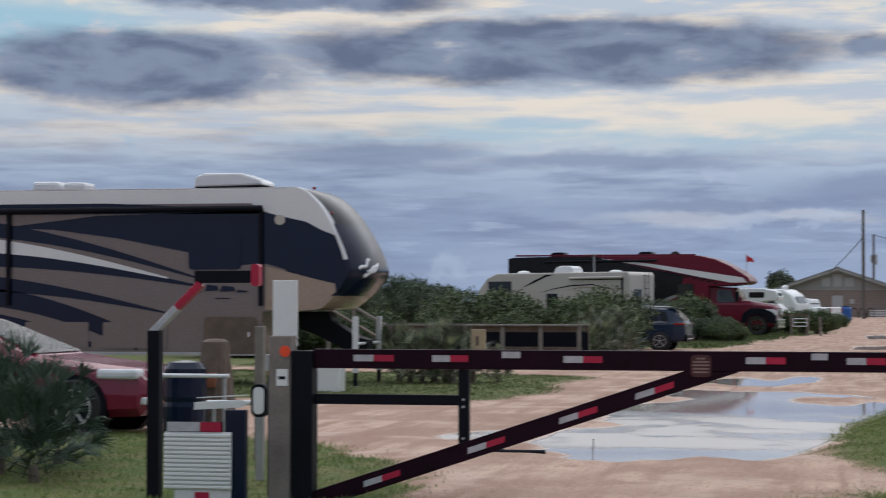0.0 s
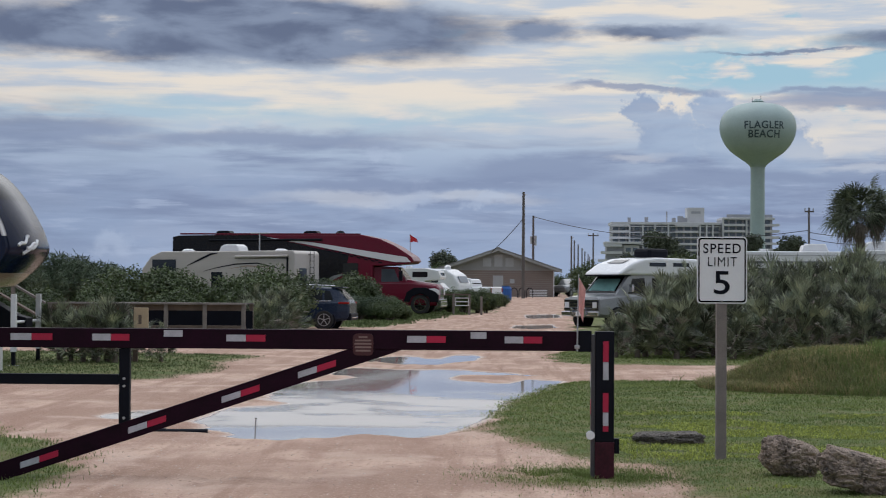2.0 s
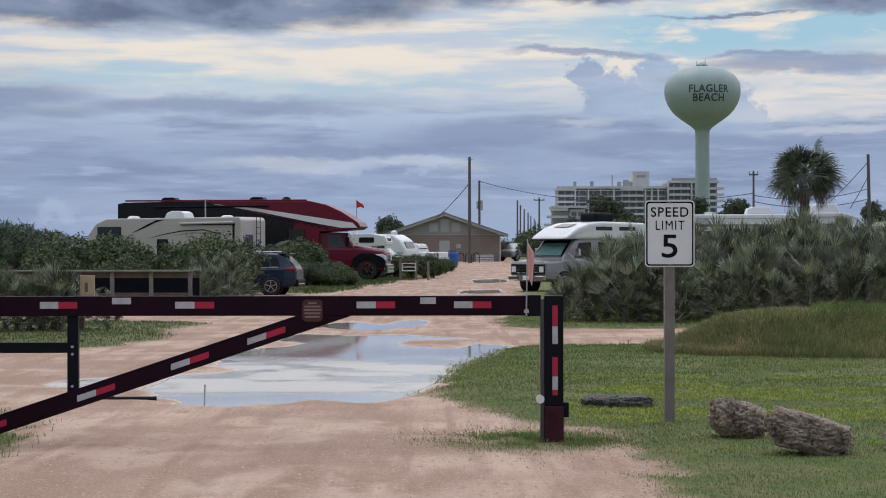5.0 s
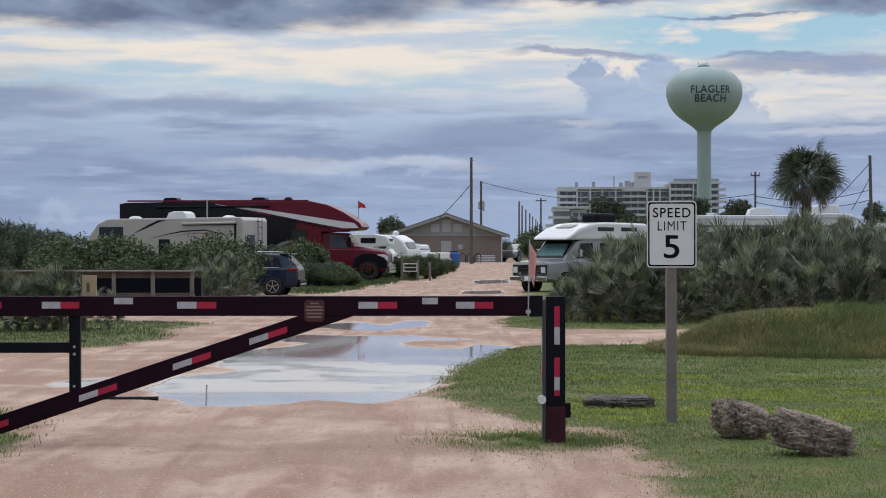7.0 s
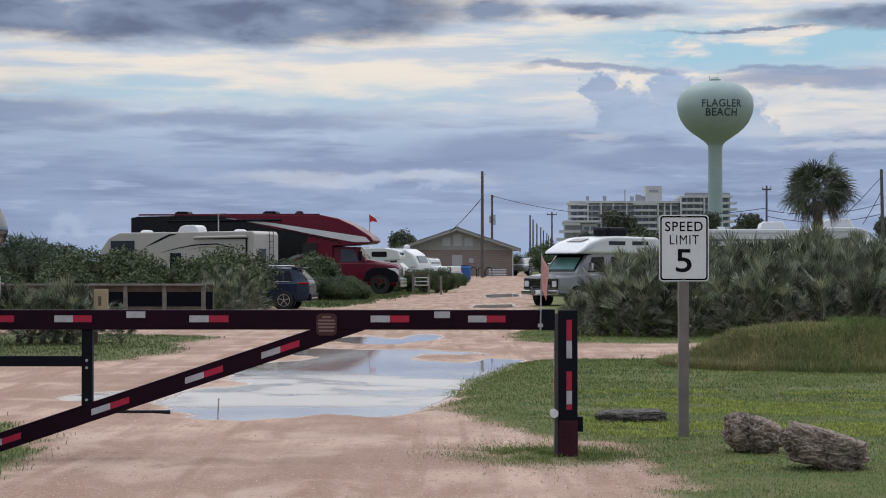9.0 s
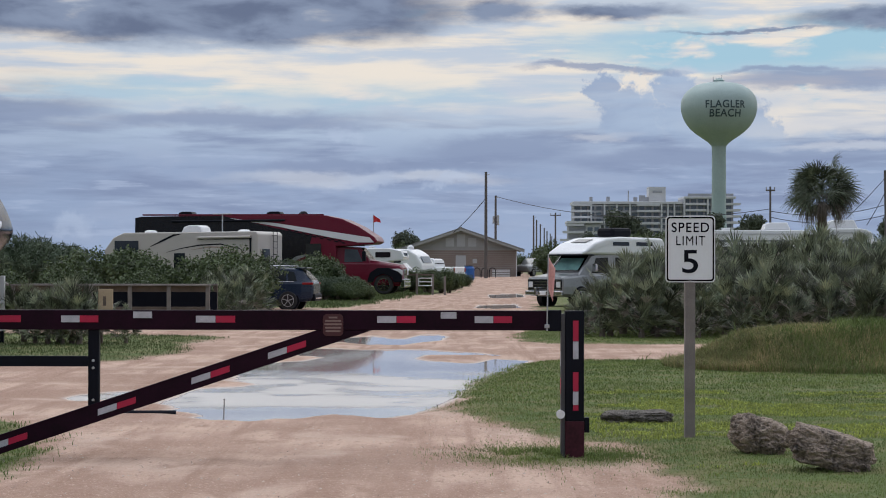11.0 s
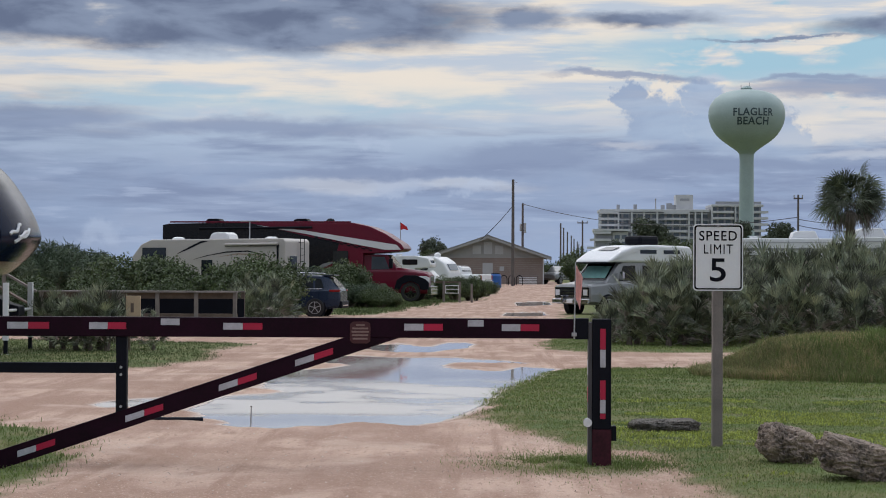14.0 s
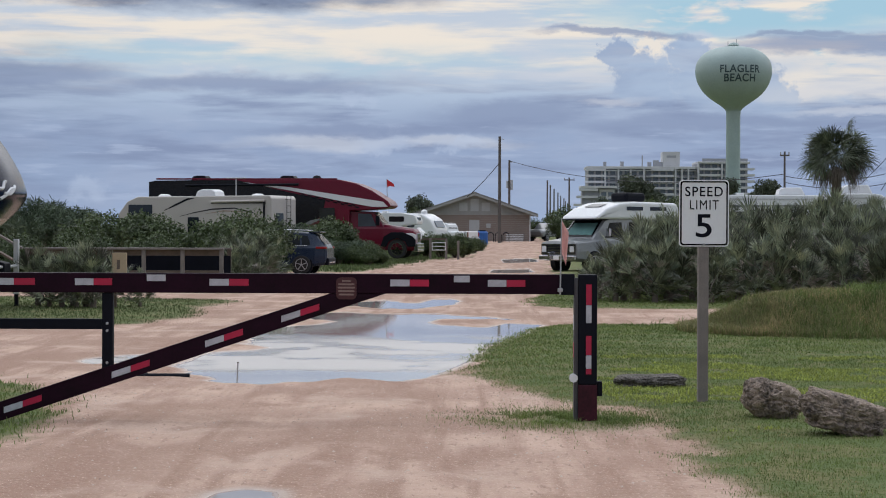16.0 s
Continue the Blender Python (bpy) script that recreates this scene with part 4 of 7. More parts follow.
for sd in (-1, 1):
    part("tail_light", box(0.0, 0.42, sd * 0.80, sd * 0.925, 0.97, 1.05, 0.02), "red_lamp", suv)
part("rear_bumper", box(-0.07, 0.12, -0.82, 0.82, 0.34, 0.62, 0.05), "black_paint", suv)
part("lower_trim", box(-0.075, 0.0, -0.6, 0.6, 0.42, 0.47, 0.01), "chrome", suv)
part("roof_spoiler", box(0.28, 0.72, -0.66, 0.66, 1.585, 1.625, 0.015), "blue_paint", suv)
for sd in (-1, 1):
    part("roof_rail", tube((0.8, sd * 0.66, 1.67), (2.6, sd * 0.66, 1.71), 0.018), "chrome", suv)
    part("window_trim", tube((0.7, sd * 0.93, 1.085), (3.1, sd * 0.93, 1.05), 0.012), "chrome", suv)

# maroon sedan beside the big trailer
SED = [(0.0, 0.42, 0.62, 0.66, 0.72, 0.6), (-0.12, 0.24, 0.74, 0.80, 0.84, 0.7), (-1.05, 0.2, 0.84, 0.90, 0.90, 0.80), (-1.4, 0.2, 0.88, 0.95, 0.91, 0.78), (-2.45, 0.2, 0.92, 1.38, 0.91, 0.62),
       (-3.2, 0.2, 0.94, 1.42, 0.91, 0.62), (-4.0, 0.2, 1.0, 1.1, 0.9, 0.75), (-4.6, 0.25, 0.95, 1.0, 0.85, 0.72), (-4.68, 0.4, 0.8, 0.84, 0.75, 0.6)]
sed = car("sedan", -7.92, 22.3, 0, "maroon sedan parked on grass beside the large trailer", "maroon_paint", SED, (-0.88, -3.7), 0.34,
          [[(-1.75, 0.1), (-2.55, 0.06), (-2.55, 0.88), (-2.35, 0.86)], [(-2.62, 0.06), (-3.6, 0.1), (-3.25, 0.85), (-2.62, 0.88)]], [(-1.45, -2.4), (-3.3, -3.95)], 0.91)
for sd in (-1, 1):
    part("headlight", box(-0.62, -0.10, sd * 0.62, sd * 0.885, 0.68, 0.80, 0.04), "lamp_glass", sed)
    part("mirror", box(-1.95, -1.8, sd * 0.92, sd * 1.1, 0.92, 1.05, 0.03), "maroon_paint", sed)
part("grille", box(-0.03, 0.02, -0.45, 0.45, 0.42, 0.58, 0.01), "black_paint", sed)
part("fog_light", box(-0.16, -0.02, -0.80, -0.66, 0.38, 0.47, 0.02), "lamp_glass", sed)

# ---- the big fifth-wheel trailer ----
fw = thing("fifth_wheel_trailer", -8.56, 35.0, 0, "large taupe and navy fifth-wheel trailer with sweeping stripes", "trailer")
part("body", prism([(-13.2, 0.62), (-13.2, 3.74), (-13.0, 3.8), (-1.6, 3.8), (-1.6, 1.45), (-2.05, 1.42), (-2.15, 0.62)], 0.0, 2.5, 0.03), "taupe_gel", fw)
NOSE = [(-1.6, 3.805), (-1.35, 3.80), (-1.05, 3.70), (-0.75, 3.48), (-0.5, 3.2), (-0.3, 2.9), (-0.13, 2.6), (-0.03, 2.35), (0.0, 2.2), (-0.06, 2.05), (-0.2, 1.88), (-0.35, 1.74), (-0.55, 1.58), (-0.8, 1.48), (-1.6, 1.45)]
NP = spline_profile(NOSE, 3)


def nose_pt(i, s, out=0.0):
    x, z = NP[i]
    k = 1 - 0.25 * abs(s) ** 3.2
    return (-1.6 + (x + 1.6) * k + out, 1.25 + 1.25 * s * (1 - 0.0 * abs(s)), z)


def nose_cap(i0, i1, out=0.0, s0=-1.0, s1=1.0, n=22):
    b = bmesh.new()
    vs = [[b.verts.new(nose_pt(i, s0 + (s1 - s0) * j / n, out)) for j in range(n + 1)] for i in range(i0, i1 + 1)]
    for a, c in zip(vs, vs[1:]):
        for j in range(n):
            b.faces.new((a[j], a[j + 1], c[j + 1], c[j]))
    if s0 == -1.0:
        for col in (0, n):
            pts = [r[col] for r in vs] + [b.verts.new((-1.6, vs[0][col].co.y, vs[-1][col].co.z)), b.verts.new((-1.6, vs[0][col].co.y, vs[0][col].co.z))]
            b.faces.new(pts)
    bmesh.ops.recalc_face_normals(b, faces=b.faces[:])
    return b


part("front_cap_roof", nose_cap(0, 4), "white_gel", fw, smooth=False)
part("front_cap_upper", nose_cap(4, 20), "white_gel", fw, smooth=False)
part("front_window", nose_cap(4, 20, 0.012, -0.93, 0.93), "smoked_glass", fw, "large dark curved front window", smooth=True)
part("front_mask", nose_cap(20, 33), "navy", fw, "glossy navy front mask")
part("front_mask", nose_cap(13, 33, 0.016, -0.97, 0.97), "navy", fw, smooth=True)
part("front_cap_lower", nose_cap(33, 42), "tan_gel", fw)
for a, c in (((-0.6, 20), (-0.85, 23)), ((-0.7, 24), (-0.35, 21)), ((-0.35, 21), (-0.75, 26))):
    p, q = nose_pt(a[1], a[0], 0.03), nose_pt(c[1], c[0], 0.03)
    b = bmesh.new()
    prev = None
    for t in range(7):
        u = t / 6
        s, i = a[0] + (c[0] - a[0]) * u, a[1] + (c[1] - a[1]) * u
        pt = Vector(nose_pt(int(round(i)), s, 0.024))
        if prev is not None and (pt - prev).length > 1e-4:
            b = tube(prev, pt, 0.034, n=6, bm=b)
        prev = pt
    part("swoosh", b, "white_gel", fw, "silver swoosh on the front mask")


def decal(pts, layer, material, name="stripe"):
    """A stripe on the near side: outline in x and z."""
    part(name, prism(pts, -0.003 - 0.003 * layer, -0.001 - 0.003 * (layer - 1)), material, fw)


def arc_stripe(x0, z0, x1, z1, t0, t1, bow, layer, material):
    up, dn = [], []
    for i in range(15):
        u = i / 14
        x = x0 + (x1 - x0) * u
        z = z0 + (z1 - z0) * u + bow * math.sin(math.pi * u)
        h = (t0 + (t1 - t0) * u) / 2
        up.append((x, z + h))
        dn.append((x, z - h))
    decal(up + dn[::-1], layer, material)


decal([(-13.1, 3.50), (-13.1, 3.78), (-1.35, 3.78), (-1.02, 3.55), (-0.80, 3.15), (-0.68, 2.9), (-0.95, 2.98), (-1.3, 3.12), (-2.05, 3.35), (-2.3, 3.50)], 1, "white_gel", "upper_stripe")
decal([(-13.1, 3.34), (-13.1, 3.52), (-5.2, 3.52), (-3.7, 3.45), (-2.1, 3.38), (-2.1, 3.30)], 2, "navy")
decal([(-7.4, 3.06), (-5.4, 3.28), (-2.2, 3.36), (-1.2, 3.14), (-0.9, 2.98), (-0.64, 2.88), (-0.53, 2.6), (-0.44, 2.3), (-0.47, 2.08), (-0.62, 1.98), (-1.0, 2.08), (-2.0, 2.35), (-3.35, 2.28), (-3.42, 2.55), (-5.0, 2.85), (-6.3, 3.02)], 2, "navy")
arc_stripe(-9.6, 3.22, -3.25, 2.05, 0.42, 0.03, 0.22, 1, "navy")
arc_stripe(-9.6, 2.85, -3.95, 2.08, 0.42, 0.03, 0.16, 2, "white_gel")
arc_stripe(-9.6, 2.58, -3.3, 1.92, 0.50, 0.04, 0.14, 1, "navy")
arc_stripe(-9.6, 2.06, -4.0, 1.42, 0.46, 0.03, 0.16, 1, "navy")
arc_stripe(-9.4, 1.72, -4.55, 0.86, 0.36, 0.34, 0.34, 1, "navy")
arc_stripe(-9.0, 1.18, -5.5, 0.80, 0.62, 0.10, 0.18, 2, "navy")
decal([(-2.0, 1.47), (-2.0, 2.30), (-1.0, 2.05), (-0.64, 1.97), (-0.62, 1.82), (-0.86, 1.62), (-1.3, 1.48)], 1, "tan_gel", "front_panel")
part("awning", tube((-13.0, -0.10, 3.36), (-2.05, -0.10, 3.40), 0.055), "black_paint", fw, "rolled black awning")
for ax in (-2.08, -7.2):
    part("awning_arm", box(ax - 0.04, ax + 0.04, -0.08, -0.012, 1.55, 3.40, 0.01), "black_paint", fw)
part("side_window", prism(shifted(rounded(1.05, 0.68, 0.08), -3.0, 2.58), -0.03, -0.014), "navy", fw, "dark tinted window")
ed = part("compartment_door", prism(shifted(rounded(1.06, 0.70, 0.10), -2.68, 0.985), -0.03, -0.009), "brown_wood", fw, "dark brown lower compartment door")
part("door_handle", box(-2.34, -2.29, -0.05, -0.031, 0.95, 1.05, 0.008), "chrome", ed)
for x0, x1, z0, z1 in ((-3.50, -3.25, 1.80, 1.84), (-3.2, -2.95, 1.83, 1.95), (-2.9, -2.62, 1.82, 1.93), (-2.58, -2.36, 1.80, 1.85), (-3.0, -2.7, 1.68, 1.70)):
    part("worn_lettering", prism([(x0, z0), (x0 + 0.04, z1), (x1, z1 - 0.02), (x1 + 0.03, z0 + 0.01)], -0.016, -0.0095), "navy", fw)
for xx in (-4.6, -6.2):
    part("storage_hatch", prism(shifted(rounded(1.3, 0.5, 0.04), xx, 0.98), -0.022, -0.013), "taupe_gel", fw)
part("skirt_trim", box(-13.1, -2.16, -0.012, 0.0, 0.60, 0.66, 0.003), "steel", fw)
part("roof_air_conditioner", prism([(-3.72, 3.86), (-3.68, 4.08), (-3.5, 4.14), (-2.75, 4.14), (-2.35, 4.0), (-2.3, 3.9)], 0.8, 1.7, 0.04), "white_gel", fw)
part("air_conditioner_grille", box(-3.68, -2.35, 0.80, 1.7, 3.79, 3.88, 0.005), "black_paint", fw)
part("roof_vent", box(-7.0, -6.45, 0.6, 1.2, 3.79, 4.0, 0.06), "white_gel", fw)
part("roof_vent", box(-6.35, -5.9, 0.6, 1.2, 3.79, 3.98, 0.06), "white_gel", fw)
part("roof_vent", box(-9.2, -8.4, 0.7, 1.3, 3.79, 3.88, 0.03), "black_paint", fw)
for xx, i in ((-0.62, 4), (-0.28, 11)):
    part("marker_light", box(xx - 0.5, xx - 0.44, 0.12, 0.2, NP[i][1] - 0.02, NP[i][1] + 0.03, 0.008), "red_lamp", fw)
part("badge", tube((-1.72, -0.016, 3.18), (-1.72, -0.006, 3.18), 0.10, n=20), "cream_gel", fw)
part("pin_box", prism([(-1.65, 1.44), (-1.05, 1.44), (-0.95, 1.25), (-0.45, 0.95), (-0.25, 0.9), (-0.25, 0.72), (-0.75, 0.72), (-1.3, 1.0), (-1.6, 1.1)], 1.0, 1.5, 0.02), "black_paint", fw)
part("king_pin", tube((-0.38, 1.25, 0.58), (-0.38, 1.25, 0.73), 0.04), "steel", fw)
for yy in (0.28, 2.2):
    leg = part("landing_leg", box(-0.36, -0.26, yy - 0.05, yy + 0.05, 0.28, 1.35, 0.01), "white_gel", fw, "white landing leg")
    part("inner_leg", box(-0.345, -0.275, yy - 0.035, yy + 0.035, 0.03, 0.28, 0.004), "black_paint", leg)
    part("foot", box(-0.42, -0.2, yy - 0.1, yy + 0.1, 0.0, 0.03, 0.004), "steel", leg)
part("leg_bar", tube((-0.31, 0.28, 0.83), (-0.31, 2.2, 0.83), 0.03), "white_gel", fw)
for ax in (-8.4, -9.4):
    for yy, sd in ((0.13, -1), (2.37, 1)):
        arch(fw, ax, yy + (-0.12 if sd < 0 else 0.12), 0.40, sd)
        wheel(fw, ax, yy, 0.40, 0.24, sd)

# ---- cream travel trailer beyond the shrubs ----
ct = thing("travel_trailer", -9.4, 90.0, 0.0, "cream travel trailer with dark swirls behind the shrubs", "trailer", turn=-23)
part("body", prism([(0, 0.45), (0.0, 3.05), (-0.12, 3.18), (-7.4, 3.14), (-8.0, 2.9), (-8.5, 2.3), (-8.55, 1.4), (-8.1, 0.45)], 0, 2.44, 0.05), "cream_gel", ct)
for pts in (((-7.9, 2.2), (-7.9, 2.75), (-6.55, 2.75), (-6.55, 2.2)), ((-4.55, 1.55), (-4.55, 2.15), (-3.95, 2.15), (-3.95, 1.1), (-4.55, 1.1)), ((-2.65, 1.6), (-2.65, 2.05), (-1.75, 2.05), (-1.75, 1.6))):
    part("side_window", prism(list(pts), -0.02, -0.002), "glass", ct)
rw = part("rear_window", box(0.002, 0.03, 0.45, 1.15, 1.55, 2.35, 0.01), "glass", ct)
lad = part("ladder", tube((0.09, 1.35, 0.8), (0.09, 1.35, 3.25), 0.015), "black_paint", ct)
part("ladder_rail", tube((0.09, 1.75, 0.8), (0.09, 1.75, 3.25), 0.015), "black_paint", lad)
for i in range(8):
    part("rung", tube((0.09, 1.35, 0.9 + 0.3 * i), (0.09, 1.75, 0.9 + 0.3 * i), 0.012), "black_paint", lad)
for i in range(3):
    part("ladder_stay", tube((0.0, 1.35, 1.0 + i), (0.09, 1.35, 1.0 + i), 0.012), "black_paint", lad)


def far_stripe(parent, pts, t, material, y=-0.004):
    up = [(x, z + t * (0.2 + math.sin(math.pi * i / (len(pts) - 1)))) for i, (x, z) in enumerate(pts)]
    part("stripe", prism(list(pts) + up[::-1], y - 0.006, y + 0.003), material, parent)


far_stripe(ct, [(-5.9, 2.45), (-5.2, 2.7), (-4.6, 2.95), (-4.2, 3.05)], 0.10, "black_paint")
far_stripe(ct, [(-5.0, 2.18), (-4.2, 2.35), (-3.2, 2.5), (-2.0, 2.55), (-1.0, 2.35), (-0.6, 2.2)], 0.05, "black_paint")
far_stripe(ct, [(-3.6, 2.3), (-2.6, 2.42), (-1.6, 2.38), (-0.9, 2.1)], 0.05, "tan_gel")
part("awning", tube((-3.2, -0.08, 2.88), (-0.35, -0.08, 2.92), 0.06), "cream_gel", ct)
part("awning_edge", box(-3.25, -0.3, -0.03, -0.002, 2.8, 2.84), "black_paint", ct)
part("awning_arm", box(-0.42, -0.34, -0.05, -0.003, 1.6, 2.9), "black_paint", ct)
part("roof_air_conditioner", prism([(-4.6, 3.14), (-4.45, 3.42), (-4.2, 3.5), (-3.7, 3.5), (-3.5, 3.4), (-3.42, 3.14)], 0.7, 1.6, 0.05), "white_gel", ct)
for xx in (-1.4, -6.6):
    part("roof_vent", lathe([(0.32, 3.13), (0.3, 3.22), (0.2, 3.28), (0.02, 3.29)], 16), "white_gel", ct).location = (xx, 1.2, 0)
part("aerial_mast", tube((-2.6, 1.2, 3.15), (-2.6, 1.2, 4.05), 0.03), "steel", ct)
part("aerial", box(-3.1, -2.1, 1.1, 1.3, 4.02, 4.06, 0.01), "steel", ct)
for ax in (-4.3, -5.2):
    wheel(ct, ax, 0.15, 0.36, 0.2, -1)
    wheel(ct, ax, 2.29, 0.36, 0.2, 1)
part("bumper", box(0.0, 0.14, 0.1, 2.34, 0.45, 0.55, 0.01), "black_paint", ct)

# ---- red motorhome on a truck chassis ----
mh = thing("motorhome", -2.95, 98.2, 0.1, "long red and black motorhome on a truck chassis", "motorhome", turn=-7)
part("house_body", prism([(-14, 0.55), (-14, 3.90), (-13.7, 4.0), (-10.2, 4.06), (-3.9, 4.06), (-3.0, 3.86), (-2.2, 3.5), (-1.35, 2.95), (-1.2, 2.72), (-1.4, 2.58), (-2.7, 2.48), (-3.35, 2.46), (-3.35, 0.55)], 0, 2.5, 0.05), "red_paint", mh)
CAB = [(0.05, 0.55, 1.28, 1.36, 0.86, 0.76), (-0.08, 0.42, 1.44, 1.52, 0.96, 0.82), (-1.5, 0.42, 1.62, 1.74, 1.05, 0.92), (-1.62, 0.42, 1.6, 1.75, 1.06, 0.92), (-2.15, 0.42, 1.6, 2.42, 1.06, 0.9), (-3.36, 0.42, 1.6, 2.46, 1.06, 0.92)]
b = loft(CAB)
bmesh.ops.translate(b, vec=(0, 1.25, 0), verts=b.verts)
part("cab", b, "red_paint", mh)
for p in ([(-2.0, 0.1), (-2.28, 0.9), (-2.95, 0.9), (-2.95, 0.06)],):
    b = side_glass(CAB, p, -1)
    bmesh.ops.translate(b, vec=(0, 1.25, 0), verts=b.verts)
    # the lighter glass colour stands in for sky reflected in the cab window
    part("cab_window", b, "far_glass", mh)
b = top_glass(CAB, -1.66, -2.12)
bmesh.ops.translate(b, vec=(0, 1.25, 0), verts=b.verts)
part("windscreen", b, "glass", mh)
part("bumper", box(-0.02, 0.2, 0.2, 2.3, 0.35, 0.78, 0.03), "chrome", mh)
part("grille", box(0.02, 0.09, 0.75, 1.75, 0.8, 1.3, 0.02), "chrome", mh)
for yy in (0.30, 2.20):
    part("headlight", prism([(-0.55, 1.0), (-0.5, 1.3), (-0.1, 1.32), (0.08, 1.22), (0.08, 0.98)], yy - 0.17, yy + 0.17, 0.02), "lamp_glass", mh)
part("fender", prism([(-1.75, 0.62), (-1.6, 1.12), (-1.2, 1.36), (-0.6, 1.36), (-0.1, 1.16), (0.06, 1.0), (0.06, 0.62), (-0.36, 0.62), (-0.46, 0.88), (-0.9, 1.06), (-1.34, 0.88), (-1.44, 0.62)], 0.12, 0.30, 0.02), "black_paint", mh)
for ax in (-0.9, -9.4):
    wheel(mh, ax, 0.32, 0.5, 0.28, -1, 8, "chrome")
    wheel(mh, ax, 2.18, 0.5, 0.28, 1, 8, "chrome")
part("rear_flank", prism([(-13.98, 0.9), (-13.98, 3.93), (-13.6, 4.0), (-9.3, 4.04), (-6.6, 3.42), (-4.6, 3.0), (-4.8, 2.2), (-6.0, 1.3), (-6.0, 0.9)], -0.012, -0.001), "gloss_black", mh, "black rear flank")
part("white_stripe", prism([(-9.0, 3.92), (-6.5, 3.66), (-3.6, 3.22), (-1.6, 2.92), (-1.35, 2.66), (-2.2, 2.66), (-3.8, 2.95), (-6.4, 3.48)], -0.022, -0.0125), "white_gel", mh)
b = bmesh.new()
for i in range(16):
    x = -5.9 + 0.19 * i
    z = 3.36 - (x + 5.9) * 0.21 - (i % 2) * 0.07
    b = prism([(x, z), (x + 0.19, z - 0.04), (x + 0.19, z - 0.11), (x, z - 0.07)], -0.027, -0.0225, bm=b)
part("checker_stripe", b, "black_paint", mh)
part("slide_out", box(-9.8, -6.2, -0.08, -0.0125, 1.35, 2.9, 0.01), "gloss_black", mh)
for x0, x1, z0, z1 in ((-12.6, -11.2, 2.2, 2.9), (-8.9, -7.5, 2.0, 2.7), (-4.9, -4.1, 1.0, 2.6)):
    part("side_window", prism(shifted(rounded(x1 - x0, z1 - z0, 0.06), (x0 + x1) / 2, (z0 + z1) / 2), -0.10, -0.082), "glass", mh)
part("silver_swoosh", prism([(-6.5, 1.3), (-5.4, 1.95), (-4.6, 2.1), (-5.3, 1.8), (-5.9, 1.3), (-5.4, 0.9), (-6.0, 0.9)], -0.03, -0.0128), "silver_paint", mh)
part("mirror", box(-1.95, -1.75, -0.28, -0.12, 1.7, 2.2, 0.03), "black_paint", mh)
part("mirror_arm", tube((-1.85, -0.2, 1.95), (-1.95, 0.3, 1.95), 0.02), "black_paint", mh)
part("awning", tube((-12.0, -0.1, 3.75), (-6.0, -0.1, 3.8), 0.06), "black_paint", mh)
for x0, x1 in ((-11.9, -11.0), (-7.2, -6.3)):
    part("roof_air_conditioner", prism([(x0, 4.04), (x0 + 0.06, 4.22), (x0 + 0.2, 4.28), (x1 - 0.2, 4.28), (x1, 4.04)], 0.7, 1.7, 0.03), "black_paint", mh)
part("satellite_dome", lathe([(0.25, 4.04), (0.24, 4.18), (0.15, 4.28), (0.02, 4.31)], 16), "black_paint", mh).location = (-5.3, 1.2, 0)
part("roof_rail", box(-13.6, -4.0, 0.02, 0.08, 4.05, 4.13, 0.01), "red_paint", mh)
part("flag_pole", tube((-1.75, 2.2, 3.1), (-1.78, 2.2, 4.15), 0.02), "steel", mh)
part("flag", prism([(-1.76, 4.12), (-1.42, 3.90), (-1.36, 3.72), (-1.60, 3.78), (-1.76, 3.72)], 2.19, 2.205), "flag_red", mh, "small red flag")

for xx in (-12.8, -11.4, -10.2, -7.6, -6.4, -5.2):
    part("storage_hatch", prism(shifted(rounded(1.0, 0.55, 0.05), xx, 0.98), -0.03, -0.014), "gloss_black", mh)
part("cab_step", box(-2.9, -2.0, 0.05, 0.25, 0.32, 0.42, 0.02), "chrome", mh)
part("exhaust", tube((-3.2, 0.02, 0.45), (-4.4, 0.02, 0.45), 0.07), "chrome", mh)
part("horn", tube((-2.4, 0.9, 2.52), (-2.0, 0.9, 2.55), 0.04, 0.07), "chrome", mh)

# ---- silver van camper with a white high roof ----
vn = thing("camper_van", 3.30, 73.0, 0, "old silver-grey camper van with a white high roof", "van", turn=221)
VAN = [(0.0, 0.5, 0.98, 1.02, 0.9, 0.8), (-0.06, 0.42, 1.12, 1.16, 0.98, 0.86), (-0.95, 0.36, 1.20, 1.28, 1.0, 0.9), (-1.62, 0.36, 1.24, 1.98, 1.0, 0.86), (-2.0, 0.36, 1.25, 2.06, 1.0, 0.86), (-5.6, 0.36, 1.25, 2.06, 1.0, 0.88), (-5.68, 0.5, 1.2, 2.0, 0.95, 0.8)]
part("body", loft(VAN), "silver_paint", vn)
part("windscreen", top_glass(VAN, -0.98, -1.6, 0.012, 0.95), "glass", vn)
part("sunshade", top_glass(VAN, -1.06, -1.5, 0.02, 0.82), "teal_shade", vn, "teal sunshade behind the windscreen")
